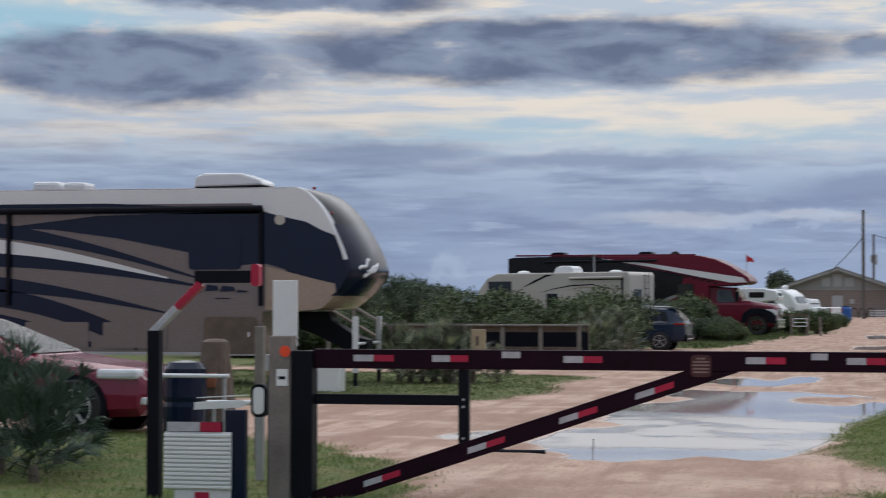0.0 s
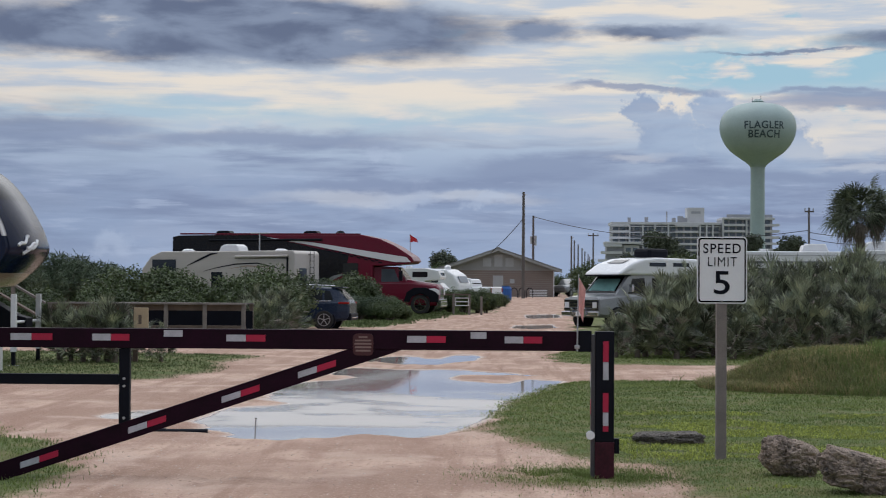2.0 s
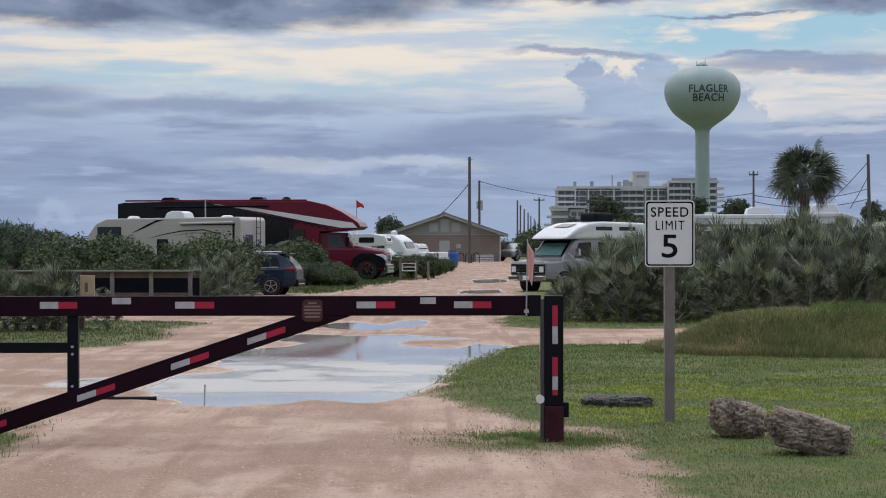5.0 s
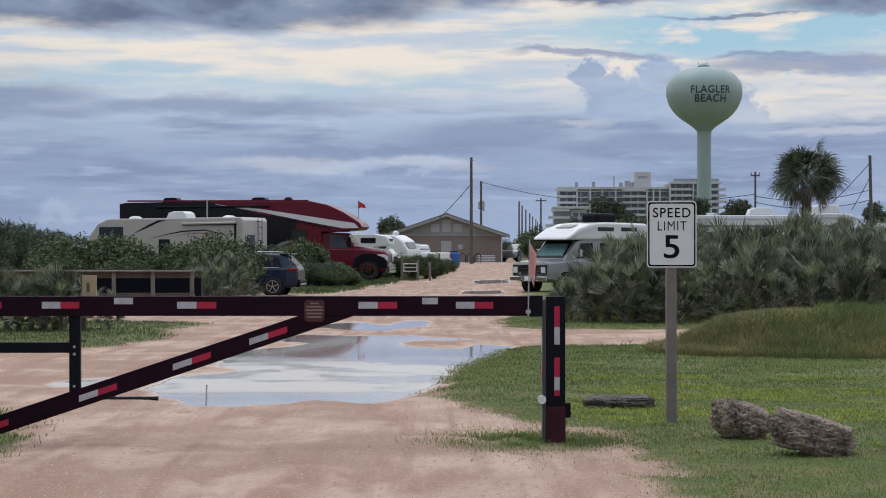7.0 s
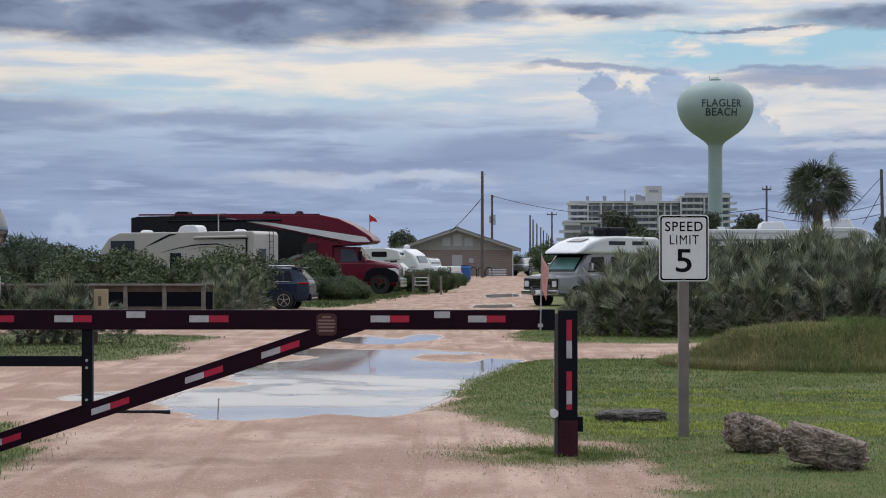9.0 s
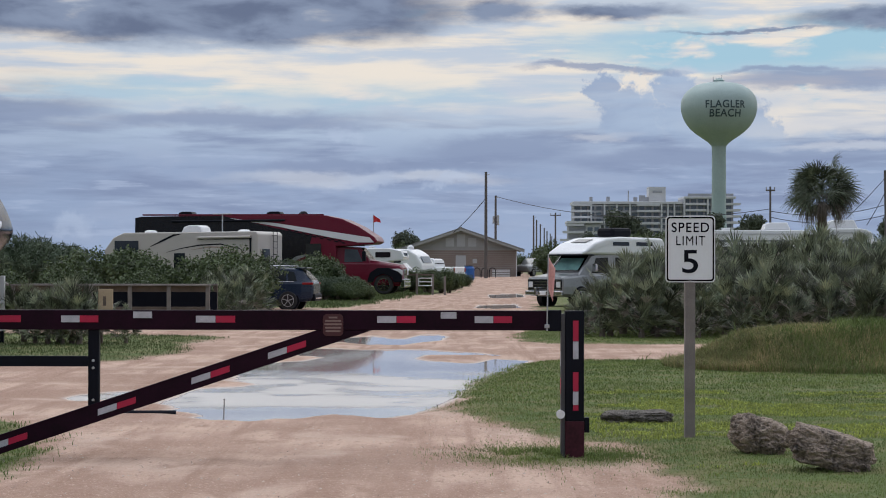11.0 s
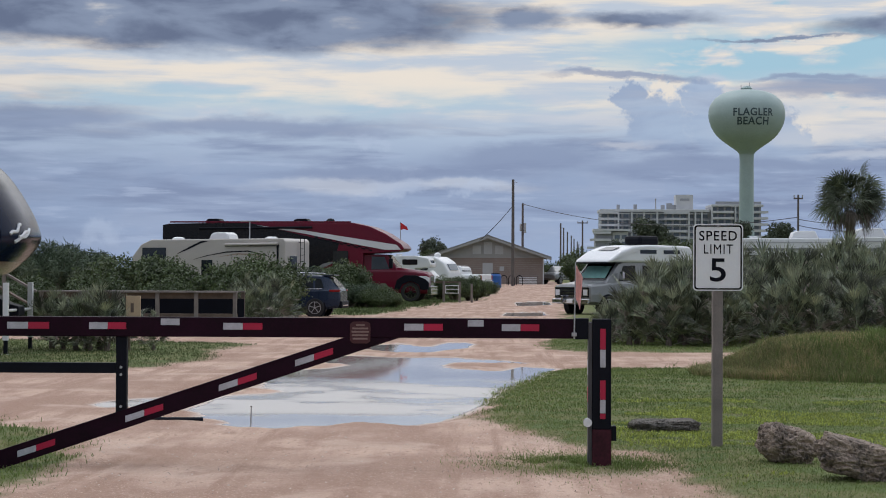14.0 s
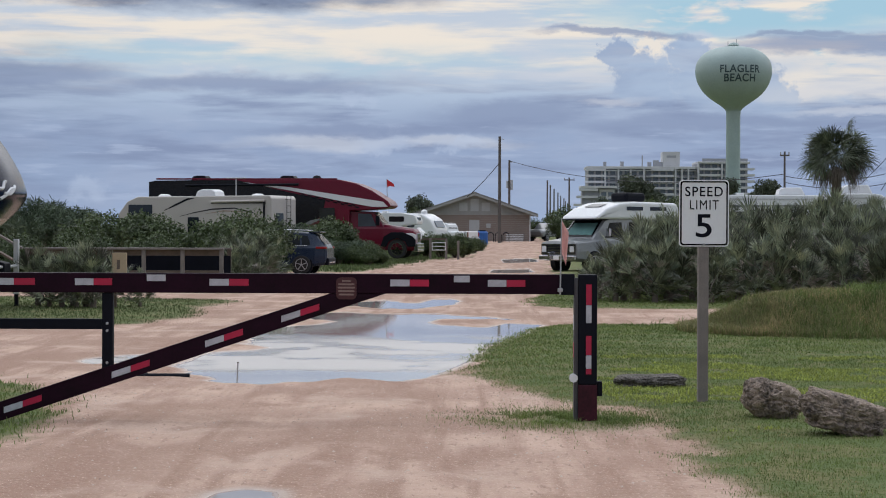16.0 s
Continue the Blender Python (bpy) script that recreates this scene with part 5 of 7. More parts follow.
for sd in (-1, 1):
    part("side_window", side_glass(VAN, [(-1.55, 0.1), (-1.85, 0.85), (-2.5, 0.85), (-2.5, 0.08)], sd), "glass", vn)
    part("side_window", side_glass(VAN, [(-2.9, 0.1), (-2.9, 0.85), (-4.2, 0.85), (-4.2, 0.1)], sd), "glass", vn)
    part("headlight", box(-0.03, 0.034, sd * 0.64, sd * 0.88, 0.75, 0.97, 0.01), "lamp_glass", vn)
    part("headlight_frame", box(0.026, 0.032, sd * 0.62, sd * 0.90, 0.73, 0.99, 0.003), "chrome", vn)
    part("overrider", box(0.06, 0.2, sd * 0.3, sd * 0.4, 0.42, 0.75, 0.02), "chrome", vn)
    part("mirror", box(-1.62, -1.5, sd * 1.03, sd * 1.22, 1.35, 1.65, 0.02), "chrome", vn)
    for ax in (-0.95, -4.4):
        arch(vn, ax, sd * 0.99, 0.37, sd)
        wheel(vn, ax, sd * 0.92, 0.37, 0.22, sd)
part("grille", box(-0.02, 0.025, -0.92, 0.92, 0.66, 1.06, 0.008), "black_paint", vn)
for i in range(7):
    part("grille_bar", box(0.026, 0.038, -0.6 if 0 < i < 6 else -0.92, 0.6 if 0 < i < 6 else 0.92, 0.675 + 0.058 * i, 0.697 + 0.058 * i), "chrome", vn)
part("bumper", box(0.0, 0.12, -0.98, 0.98, 0.44, 0.62, 0.03), "chrome", vn)
part("licence_plate", box(0.121, 0.13, -0.16, 0.16, 0.46, 0.60), "sign_white", vn)
part("high_roof", prism([(-1.0, 2.0), (-1.12, 2.12), (-1.7, 2.44), (-2.4, 2.64), (-3.2, 2.70), (-5.5, 2.66), (-5.66, 2.5), (-5.68, 2.0)], -0.96, 0.96, 0.10, seg=3), "white_gel", vn, "white moulded high roof")
part("visor_strip", box(-1.75, -1.02, -0.9, 0.9, 1.965, 2.01, 0.01), "black_paint", vn)
part("roof_window", prism([(-1.75, 2.474), (-2.2, 2.60), (-2.2, 2.612), (-1.75, 2.488)], -0.4, 0.4), "glass", vn)
part("roof_box", box(-4.3, -3.2, -0.45, 0.45, 2.69, 3.06, 0.12), "black_paint", vn, "black roof pod")
for sd in (-1, 1):
    part("roof_window", box(-4.9, -4.0, sd * 0.962, sd * 0.972, 2.35, 2.5, 0.003), "glass", vn)
    part("roof_window", box(-3.6, -2.7, sd * 0.962, sd * 0.972, 2.35, 2.5, 0.003), "glass", vn)


# ---- white trailers behind the palmettos ----
def white_trailer(x, y, length, h, label, turn=0, acx=0.5):
    t = thing("travel_trailer", x, y, 0.1, label, "trailer", "white trailers behind the palmettos", turn)
    part("body", prism([(0, 0.5), (0, h - 0.2), (0.2, h - 0.03), (0.5, h), (length - 0.5, h), (length - 0.15, h - 0.06), (length, h - 0.4), (length, 0.5)], 0, 2.4, 0.05), "white_gel", t)
    part("gutter", box(0.05, length - 0.05, -0.03, 0.0, h - 0.22, h - 0.18), "steel", t)
    part("dark_stripe", box(0.2, length - 0.2, -0.006, -0.001, h - 0.62, h - 0.5), "silver_paint", t)
    part("roof_air_conditioner", prism([(length * acx, h - 0.01), (length * acx + 0.1, h + 0.32), (length * acx + 0.35, h + 0.4), (length * acx + 1.2, h + 0.4), (length * acx + 1.4, h - 0.01)], 0.7, 1.7, 0.05), "white_gel", t)
    for k in range(3):
        part("side_window", prism(shifted(rounded(1.0, 0.6, 0.08), length * (0.2 + 0.27 * k), h - 1.15), -0.02, -0.002), "glass", t)
    part("roof_vent", box(length * 0.2, length * 0.2 + 0.4, 0.9, 1.3, h - 0.01, h + 0.12, 0.03), "white_gel", t)
    for ax in (length * 0.5, length * 0.5 + 0.9):
        wheel(t, ax, 0.13, 0.35, 0.2, -1)
        wheel(t, ax, 2.27, 0.35, 0.2, 1)
    part("jack", tube((0.3, 1.2, -0.1), (0.3, 1.2, 0.55), 0.05), "steel", t)
    return t


white_trailer(11.6, 97, 9.4, 3.3, "white travel trailer with a roof air conditioner behind palmettos", 0, 0.42)
white_trailer(16.0, 85, 2.3, 3.15, "short white trailer with rounded roof edges behind palmettos", 0, 0.2)
white_trailer(18.6, 88, 8.0, 2.65, "low white trailer roof showing above the palmettos", 2, 0.7)

# ---- pale vehicles farther up the track ----
tcp = thing("truck_camper", -3.9, 128, 0.2, "white truck camper parked beyond the motorhome", "camper", turn=-10)
part("camper_body", prism([(-4.4, 0.9), (-4.4, 2.95), (-0.9, 2.95), (0.15, 2.75), (0.35, 2.3), (0.3, 2.05), (-0.9, 1.95), (-0.95, 0.9)], 0, 2.2, 0.06), "white_gel", tcp)
part("camper_window", prism(shifted(rounded(1.2, 0.42, 0.08), -1.3, 2.45), -0.02, -0.002), "glass", tcp)
tcp.scale = (0.86, 0.86, 0.86)
part("front_glass", box(0.2, 0.32, 0.5, 1.7, 2.3, 2.6, 0.02), "far_glass", tcp)
PU = [(2.0, 0.5, 0.95, 1.0, 0.85, 0.75), (1.9, 0.4, 1.05, 1.1, 0.95, 0.85), (0.8, 0.4, 1.15, 1.22, 0.98, 0.9), (0.25, 0.4, 1.15, 1.8, 0.98, 0.75), (-0.9, 0.4, 1.15, 1.82, 0.98, 0.75)]
b = loft(PU)
bmesh.ops.translate(b, vec=(0, 1.1, 0), verts=b.verts)
part("cab", b, "white_paint", tcp)
part("roof_vent", box(-2.6, -2.2, 0.8, 1.4, 2.94, 3.1, 0.03), "white_gel", tcp)
for ax in (1.2, -2.6):
    wheel(tcp, ax, 0.2, 0.38, 0.24, -1)
    wheel(tcp, ax, 2.0, 0.38, 0.24, 1)

at_ = thing("rounded_trailer", -2.9, 142, 0.3, "rounded pale trailer with a ribbed shell", "trailer", turn=-25)
part("shell", prism([(-3.8, 0.6), (-3.9, 1.4), (-3.5, 2.2), (-2.7, 2.55), (-0.9, 2.5), (-0.2, 2.1), (0.25, 1.4), (0.3, 0.6)], 0, 2.2, 0.15, seg=3), "white_gel", at_)
part("side_window", prism(shifted(rounded(0.9, 0.5, 0.1), -1.9, 1.75), -0.02, -0.002), "glass", at_)
part("front_glass", prism([(-0.05, 1.95), (0.2, 1.5), (0.24, 1.5), (0.0, 1.98)], 0.4, 1.8), "far_glass", at_)
part("roof_vent", lathe([(0.25, 2.5), (0.24, 2.7), (0.1, 2.82), (0.02, 2.83)], 14), "white_gel", at_).location = (-1.2, 1.1, 0)
wheel(at_, -2.0, 0.12, 0.34, 0.2, -1)
wheel(at_, -2.0, 2.08, 0.34, 0.2, 1)


def pickup(x, y, turn, label, paint, z=0.3):
    p = thing("pickup", x, y, z, label, "pickup", "parked pickups", turn)
    ST = [(0.0, 0.55, 1.1, 1.14, 0.9, 0.85), (-0.05, 0.45, 1.15, 1.2, 0.98, 0.94), (-1.75, 0.42, 1.15, 1.2, 1.0, 0.94), (-1.8, 0.42, 1.15, 1.72, 1.0, 0.74), (-2.0, 0.42, 1.15, 1.86, 1.0, 0.74),
          (-3.2, 0.42, 1.15, 1.88, 1.0, 0.74), (-3.9, 0.42, 1.15, 1.25, 1.0, 0.9), (-5.2, 0.45, 1.05, 1.12, 0.96, 0.85), (-5.4, 0.6, 0.9, 0.95, 0.85, 0.75)]
    part("body", loft(ST, 2), paint, p)
    part("rear_window", top_glass(ST, -1.77, -1.97, 0.03), "glass", p)
    for sd in (-1, 1):
        part("side_window", side_glass(ST, [(-2.05, 0.1), (-2.1, 0.85), (-2.7, 0.85), (-2.7, 0.1)], sd), "glass", p)
        part("side_window", side_glass(ST, [(-2.78, 0.1), (-2.78, 0.85), (-3.2, 0.85), (-3.6, 0.1)], sd), "glass", p)
        part("tail_light", box(-0.03, 0.03, sd * 0.8, sd * 0.96, 0.8, 1.12, 0.01), "red_lamp", p)
        for ax in (-1.1, -4.4):
            arch(p, ax, sd * 0.98, 0.39, sd)
            wheel(p, ax, sd * 0.9, 0.39, 0.25, sd)
    part("rear_bumper", box(-0.02, 0.14, -0.9, 0.9, 0.5, 0.68, 0.02), "chrome", p)
    return p


pickup(0.15, 148, -28, "white pickup with red tail lights by the wash house", "white_paint")
pickup(9.3, 205, 60, "pale silver pickup parked far up the track", "silver_paint", 0.5)
pickup(10.6, 235, 55, "white pickup parked far up the track", "white_paint", 0.55)
bb = thing("blue_barrel", 0.95, 165, 0.35, "blue plastic barrel beside the parked pickup", "barrel")
part("drum", lathe([(0.45, 0), (0.5, 0.1), (0.5, 1.0), (0.42, 1.15), (0.3, 1.2)], 20), mat("blue_plastic", (0.02, 0.10, 0.35), 0.5), bb)
part("lid", lathe([(0.36, 1.2), (0.36, 1.25), (0.05, 1.27)], 20), "black_paint", bb)


# ---- beside the gate: barrier, slatted panel and small things ----
ba = thing("barrier_arm", -5.68, 15.6, 0, "black barrier post with a bent red and white arm", "barrier")
part("post", box(-0.055, 0.055, -0.055, 0.055, -0.14, 1.34, 0.008), "black_paint", ba)
part("bent_arm", beam((-0.02, 0, 1.32), (0.20, 0, 1.535), 0.10, 0.06, 0.006), "white_reflector", ba, "white reflective half")
part("bent_arm", beam((0.2, 0, 1.535), (0.41, 0, 1.74), 0.10, 0.06, 0.006), "red_reflector", ba, "red reflective half")
part("cross_arm", box(0.36, 0.87, -0.04, 0.04, 1.745, 1.85, 0.006), "black_paint", ba)
part("end_plate", prism(shifted(rounded(0.07, 0.19, 0.03), 0.90, 1.81), -0.05, 0.05), "red_reflector", ba, "red end plate")

sl = thing("slatted_panel", -5.09, 15.0, 0, "white slatted panel with a reflector on a black post", "panel")
part("backing", box(-0.285, 0.285, 0.0, 0.02, 0.05, 0.52, 0.003), "white_gel", sl)
for i in range(13):
    part("slat", box(-0.285, 0.285, -0.022, -0.001, 0.062 + 0.035 * i, 0.084 + 0.035 * i, 0.003), "sign_white", sl)
part("reflector", box(-0.26, 0.02, -0.012, -0.001, 0.525, 0.60), "white_reflector", sl)
part("reflector", box(0.022, 0.20, -0.012, -0.001, 0.525, 0.60), "red_reflector", sl)
part("reflector_board", box(-0.27, 0.21, 0.0, 0.015, 0.52, 0.605), "black_paint", sl)
part("post", box(0.22, 0.39, 0.03, 0.12, -0.14, 0.70, 0.006), "navy", sl, "dark blue upright panel")
part("base_board", box(0.2, 0.52, -0.02, 0.14, -0.16, -0.10, 0.006), "grey_wood", sl)
part("foot", box(-0.2, 0.28, 0.0, 0.02, -0.13, 0.048, 0.003), "white_gel", sl)
part("reflector", box(-0.02, 0.1, -0.012, -0.001, -0.05, 0.03), "red_reflector", sl)

ws = thing("white_sign_board", -5.08, 17.5, gz(-5.08, 17.5), "tall narrow white notice board on a grey post", "sign")
part("board", box(-0.12, 0.12, -0.012, 0.012, 1.18, 1.80, 0.004), "sign_white", ws)
part("post", box(-0.045, 0.045, 0.013, 0.10, -0.1, 1.75, 0.006), "grey_wood", ws)
st_ = thing("carved_stump", -6.66, 20.2, gz(-6.66, 20.2), "rough grey-brown carved stump with an orange plaque", "stump")
b = lathe([(0.235, -0.1), (0.232, 0.2), (0.215, 0.5), (0.185, 0.8), (0.155, 1.05), (0.145, 1.13), (0.10, 1.16), (0.02, 1.165)], 40)
bmesh.ops.subdivide_edges(b, edges=[e for e in b.edges if e.calc_length() > 0.15], cuts=3)
for v in b.verts:
    a_ = math.atan2(v.co.y, v.co.x)
    k_ = 1 + 0.10 * noise.noise(Vector((math.cos(a_) * 5, math.sin(a_) * 5, v.co.z * 3))) + 0.06 * noise.noise(v.co * 17)
    v.co.x, v.co.y = v.co.x * k_, v.co.y * k_
part("trunk", b, "brown_wood", st_)
part("plaque", prism(shifted(rounded(0.11, 0.17, 0.03), 0.02, 0.72), -0.235, -0.20), "orange_wood", st_, "small orange-brown plaque")
tp = thing("timber_post", -5.60, 18.4, gz(-5.6, 18.4), "slim weathered grey timber post on the grass", "post")
part("shaft", box(-0.045, 0.045, -0.045, 0.045, -0.1, 1.32, 0.008), "grey_wood", tp)
part("crosspiece", box(0.046, 0.36, -0.02, 0.02, 0.62, 0.68, 0.004), "grey_wood", tp)
rpst = thing("reflector_post", -4.71, 15.85, gz(-4.71, 15.85), "slim black post with red and white reflectors", "post")
part("shaft", box(-0.035, 0.035, -0.035, 0.035, -0.12, 1.22, 0.005), "black_paint", rpst)
strip(rpst, 0.0, 0.034, 0.58, 0.78, "r", -0.0355)
strip(rpst, 0.0, 0.034, 0.40, 0.575, "w", -0.0355)
strip(rpst, -0.03, 0.0, 1.05, 1.12, "r", -0.0355)
# made-up drum in place of a dark blue folding chair
dr = thing("chair_back_drum", -6.8, 19.6, gz(-6.8, 19.6), "dark blue drum standing in for a folding chair's rounded back", "barrel")
part("drum", lathe([(0.2, 0), (0.23, 0.05), (0.235, 0.45), (0.225, 0.5), (0.235, 0.55), (0.23, 0.85), (0.18, 0.92), (0.03, 0.94)], 20), "navy", dr)
bk = thing("bucket", -6.3, 18.3, gz(-6.3, 18.3), "small bright blue plastic bucket", "bucket")
part("pail", lathe([(0.08, 0), (0.11, 0.24), (0.12, 0.25), (0.115, 0.26), (0.02, 0.2)], 16), mat("blue_pail", (0.03, 0.16, 0.42), 0.45), bk)
rl = thing("pipe_rail", -6.2, 18.4, gz(-6.2, 18.4), "low bright metal pipe rail", "rail")
part("rail", tube((-0.65, 0.4, 0.80), (0.15, 0.4, 0.80), 0.022), "white_gel", rl)
part("rail", tube((0.05, 0, 0.55), (0.85, 0, 0.55), 0.026), "white_gel", rl)
for xx, yy, zz in ((-0.6, 0.4, 0.80), (0.1, 0.4, 0.80), (0.12, 0, 0.55), (0.8, 0, 0.55)):
    part("leg", tube((xx, yy, -0.1), (xx, yy, zz), 0.02), "steel", rl)
ub = thing("latch_box", -5.17, 17.0, gz(-5.17, 17.0), "black latch box with white plate and pointer arm", "latch")
part("case", prism(shifted(rounded(0.15, 0.30, 0.06), 0, 0.73), -0.05, 0.05), "black_paint", ub)
part("plate", prism(shifted(rounded(0.10, 0.25, 0.045), 0, 0.73), -0.058, -0.0505), "sign_white", ub, "white rounded plate")
part("pointer", prism([(-0.62, 0.64), (-0.62, 0.71), (-0.16, 0.735), (-0.09, 0.71), (-0.16, 0.665)], -0.052, -0.035), "sign_white", ub, "white tapering pointer arm")
part("pointer_edge", prism([(-0.60, 0.745), (-0.60, 0.755), (-0.10, 0.785), (-0.10, 0.775)], -0.05, -0.037), "sign_white", ub)
part("post", box(-0.035, 0.035, -0.03, 0.03, -0.1, 0.58), "steel", ub)
ux = thing("utility_cabinet", -8.79, 33.0, gz(-8.79, 33.0), "low white utility cabinet on the grass", "cabinet")
part("case", box(-0.26, 0.26, -0.2, 0.2, -0.05, 0.45, 0.012), "white_gel", ux)
part("lid", box(-0.28, 0.28, -0.22, 0.22, 0.452, 0.49, 0.01), "white_gel", ux)

# ---- boardwalk rail with a dark sheet for its shade ----
bw = thing("boardwalk_rail", -11.45, 49.0, 0, "weathered timber boardwalk railing beside the track", "railing")
W_ = 5.1
part("cap_board", box(0, W_, -0.09, 0.09, 1.03, 1.075, 0.006), "grey_wood", bw)
part("top_rail", box(0, W_, 0.03, 0.07, 0.88, 1.028, 0.004), "brown_wood", bw)
part("low_rail", box(0, W_, 0.03, 0.07, 0.38, 0.50, 0.004), "brown_wood", bw)
for i in range(6):
    xx = 0.06 + i * (W_ - 0.12) / 5
    part("post", box(xx - 0.05, xx + 0.05, -0.05, 0.028, -0.12, 1.028, 0.005), "grey_wood", bw)
    part("back_post", box(xx - 0.05, xx + 0.05, 1.55, 1.64, -0.12, 1.03, 0.005), "brown_wood", bw)
part("back_cap", box(0, W_, 1.5, 1.7, 1.032, 1.07, 0.006), "grey_wood", bw)
for i in range(24):
    part("plank", box(i * W_ / 24 + 0.006, (i + 1) * W_ / 24 - 0.006, 0.08, 1.54, 0.22, 0.26), "brown_wood", bw)
# black sheet added in place of the shade under the boardwalk
part("shade_sheet", box(0, W_, 1.4, 1.45, -0.1, 0.86), "black_paint", bw, "dark sheet standing in for the shade behind the rail")
rp = thing("ramp_rail", -11.5, 49.0, 0, "sloping weathered timber ramp railing", "railing")
part("cap_board", beam((-1.6, 0, 1.95), (-0.02, 0, 1.05), 0.16, 0.05), "grey_wood", rp)
part("side_board", beam((-1.6, 0.05, 1.5), (-0.02, 0.05, 0.62), 0.30, 0.04), "brown_wood", rp)
for xx in (-1.55, -0.85):
    part("post", box(xx - 0.05, xx + 0.05, -0.05, 0.02, -0.12, 1.05 - xx * 0.56, 0.005), "grey_wood", rp)
sb = thing("campsite_marker", -6.82, 37.0, gz(-6.82, 37), "tan wooden campsite marker board on a post", "sign")
part("board", box(-0.14, 0.14, -0.02, 0.02, 0.66, 1.06, 0.006), "tan_wood", sb)
part("post", box(-0.16, -0.07, 0.021, 0.10, -0.1, 1.05, 0.006), "brown_wood", sb)
part("lettering", box(-0.05, 0.01, -0.026, -0.021, 0.74, 0.92), "brown_wood", sb)

# ---- rail and gate panel by the motorhome ----
sf = thing("site_fence", -2.2, 103, gz(-2.2, 103), "short weathered fence with a pale metal gate panel", "fence")
for xx, hh in ((0.0, 1.15), (0.85, 1.1), (1.5, 1.0)):
    part("post", box(xx - 0.06, xx + 0.06, -0.06, 0.06, -0.1, hh, 0.006), "grey_wood", sf)
part("rail", box(-1.3, 0.9, -0.04, 0.04, 1.05, 1.13), "brown_wood", sf)
for z in (0.5, 0.7, 0.9):
    part("panel_bar", tube((0.1, -0.08, z), (0.8, -0.08, z), 0.022), "white_gel", sf)
for xx in (0.1, 0.8):
    part("panel_bar", tube((xx, -0.08, 0.48), (xx, -0.08, 0.92), 0.022), "white_gel", sf)

# ---- wash house ----
wh = thing("wash_house", 0.35, 197, 0.55, "low block wash house with a grey shingled gable roof", "building")
HW = 5.75
part("front_wall", box(-HW, HW, 0, 0.2, -0.3, 2.75), "block", wh)
part("side_wall", box(-HW, -HW + 0.2, 0.2, 15, -0.3, 2.75), "block", wh)
part("side_wall", box(HW - 0.2, HW, 0.2, 15, -0.3, 2.75), "block", wh)
part("back_wall", box(-HW + 0.2, HW - 0.2, 14.8, 15, -0.3, 2.75), "block", wh)
part("gable", prism([(-HW, 2.752), (HW, 2.752), (0, 4.72)], 0.02, 0.18), "gable", wh, "grey siding gable")
part("back_gable", prism([(-HW, 2.752), (HW, 2.752), (0, 4.72)], 14.82, 14.98), "gable", wh)
for xx in np.arange(-4.8, 4.9, 0.6):
    part("batten", box(xx - 0.03, xx + 0.03, -0.02, 0.018, 2.76, 4.66 - abs(xx) * 0.342, 0.0), "gable", wh)
for xx in (-1.15, 0.0, 1.15):
    lv = part("louvre", box(xx - 0.42, xx + 0.42, -0.03, 0.016, 3.02, 4.28 - abs(xx) * 0.34), "door_grey", wh)
part("band_board", box(-HW - 0.05, HW + 0.05, -0.06, -0.005, 2.62, 2.82), "gable", wh)
for s in (-1, 1):
    b = bmesh.new()
    pts = [(0, 4.98), (0, 4.80), (s * 6.5, 2.58), (s * 6.5, 2.76)]
    part("roof_slope", prism(pts if s > 0 else pts[::-1], -0.7, 15.7), "shingle", wh)
    part("verge_board", prism([(0, 4.83), (0, 4.62), (s * 6.5, 2.40), (s * 6.5, 2.60)], -0.75, -0.705), "gable", wh)
part("ridge_vent", prism([(-0.35, 4.88), (0, 5.06), (0.35, 4.88)], 0.5, 14.5), "shingle", wh)
dw = part("door", box(-0.55, 0.5, -0.03, -0.002, -0.05, 2.1, 0.01), "door_grey", wh)
part("door_handle", box(0.34, 0.4, -0.06, -0.031, 0.95, 1.1), "chrome", dw)
part("notice", box(1.2, 1.65, -0.03, -0.002, 1.3, 1.75), "door_grey", wh)
part("downpipe", box(HW - 0.12, HW - 0.02, -0.12, -0.02, -0.2, 2.6, 0.01), "white_gel", wh)
lt = part("lattice", box(3.2, 5.0, -0.9, -0.85, -0.2, 0.7), "grey_wood", wh)
for i in range(5):
    part("lattice_slat", box(3.2, 5.0, -0.93, -0.902, -0.12 + 0.17 * i, -0.03 + 0.17 * i), "white_gel", lt)
part("lattice_post", box(5.0, 5.1, -0.95, -0.83, -0.3, 0.8), "grey_wood", wh)
for k in range(12):
    part("block_course", box(-HW, HW, -0.008, -0.001, -0.02 + 0.22 * k, 0.0 + 0.22 * k), "gable", wh)

rkk = thing("bicycle_rack", 1.9, 187, 0.5, "low dark bicycle rack hoops beside the wash house", "rack")
for i in range(3):
    b = bmesh.new()
    prev = None
    for a in range(9):
        an = math.pi * a / 8
        pt = Vector((i * 0.75 + 0.3 * math.cos(an), 0, 0.55 + 0.35 * math.sin(an)))
        if prev is not None:
            b = tube(prev, pt, 0.04, n=6, bm=b)
        prev = pt
    for s in (-1, 1):
        b = tube((i * 0.75 + 0.3 * s, 0, -0.1), (i * 0.75 + 0.3 * s, 0, 0.55), 0.04, n=6, bm=b)
    part("hoop", b, "black_paint", rkk)


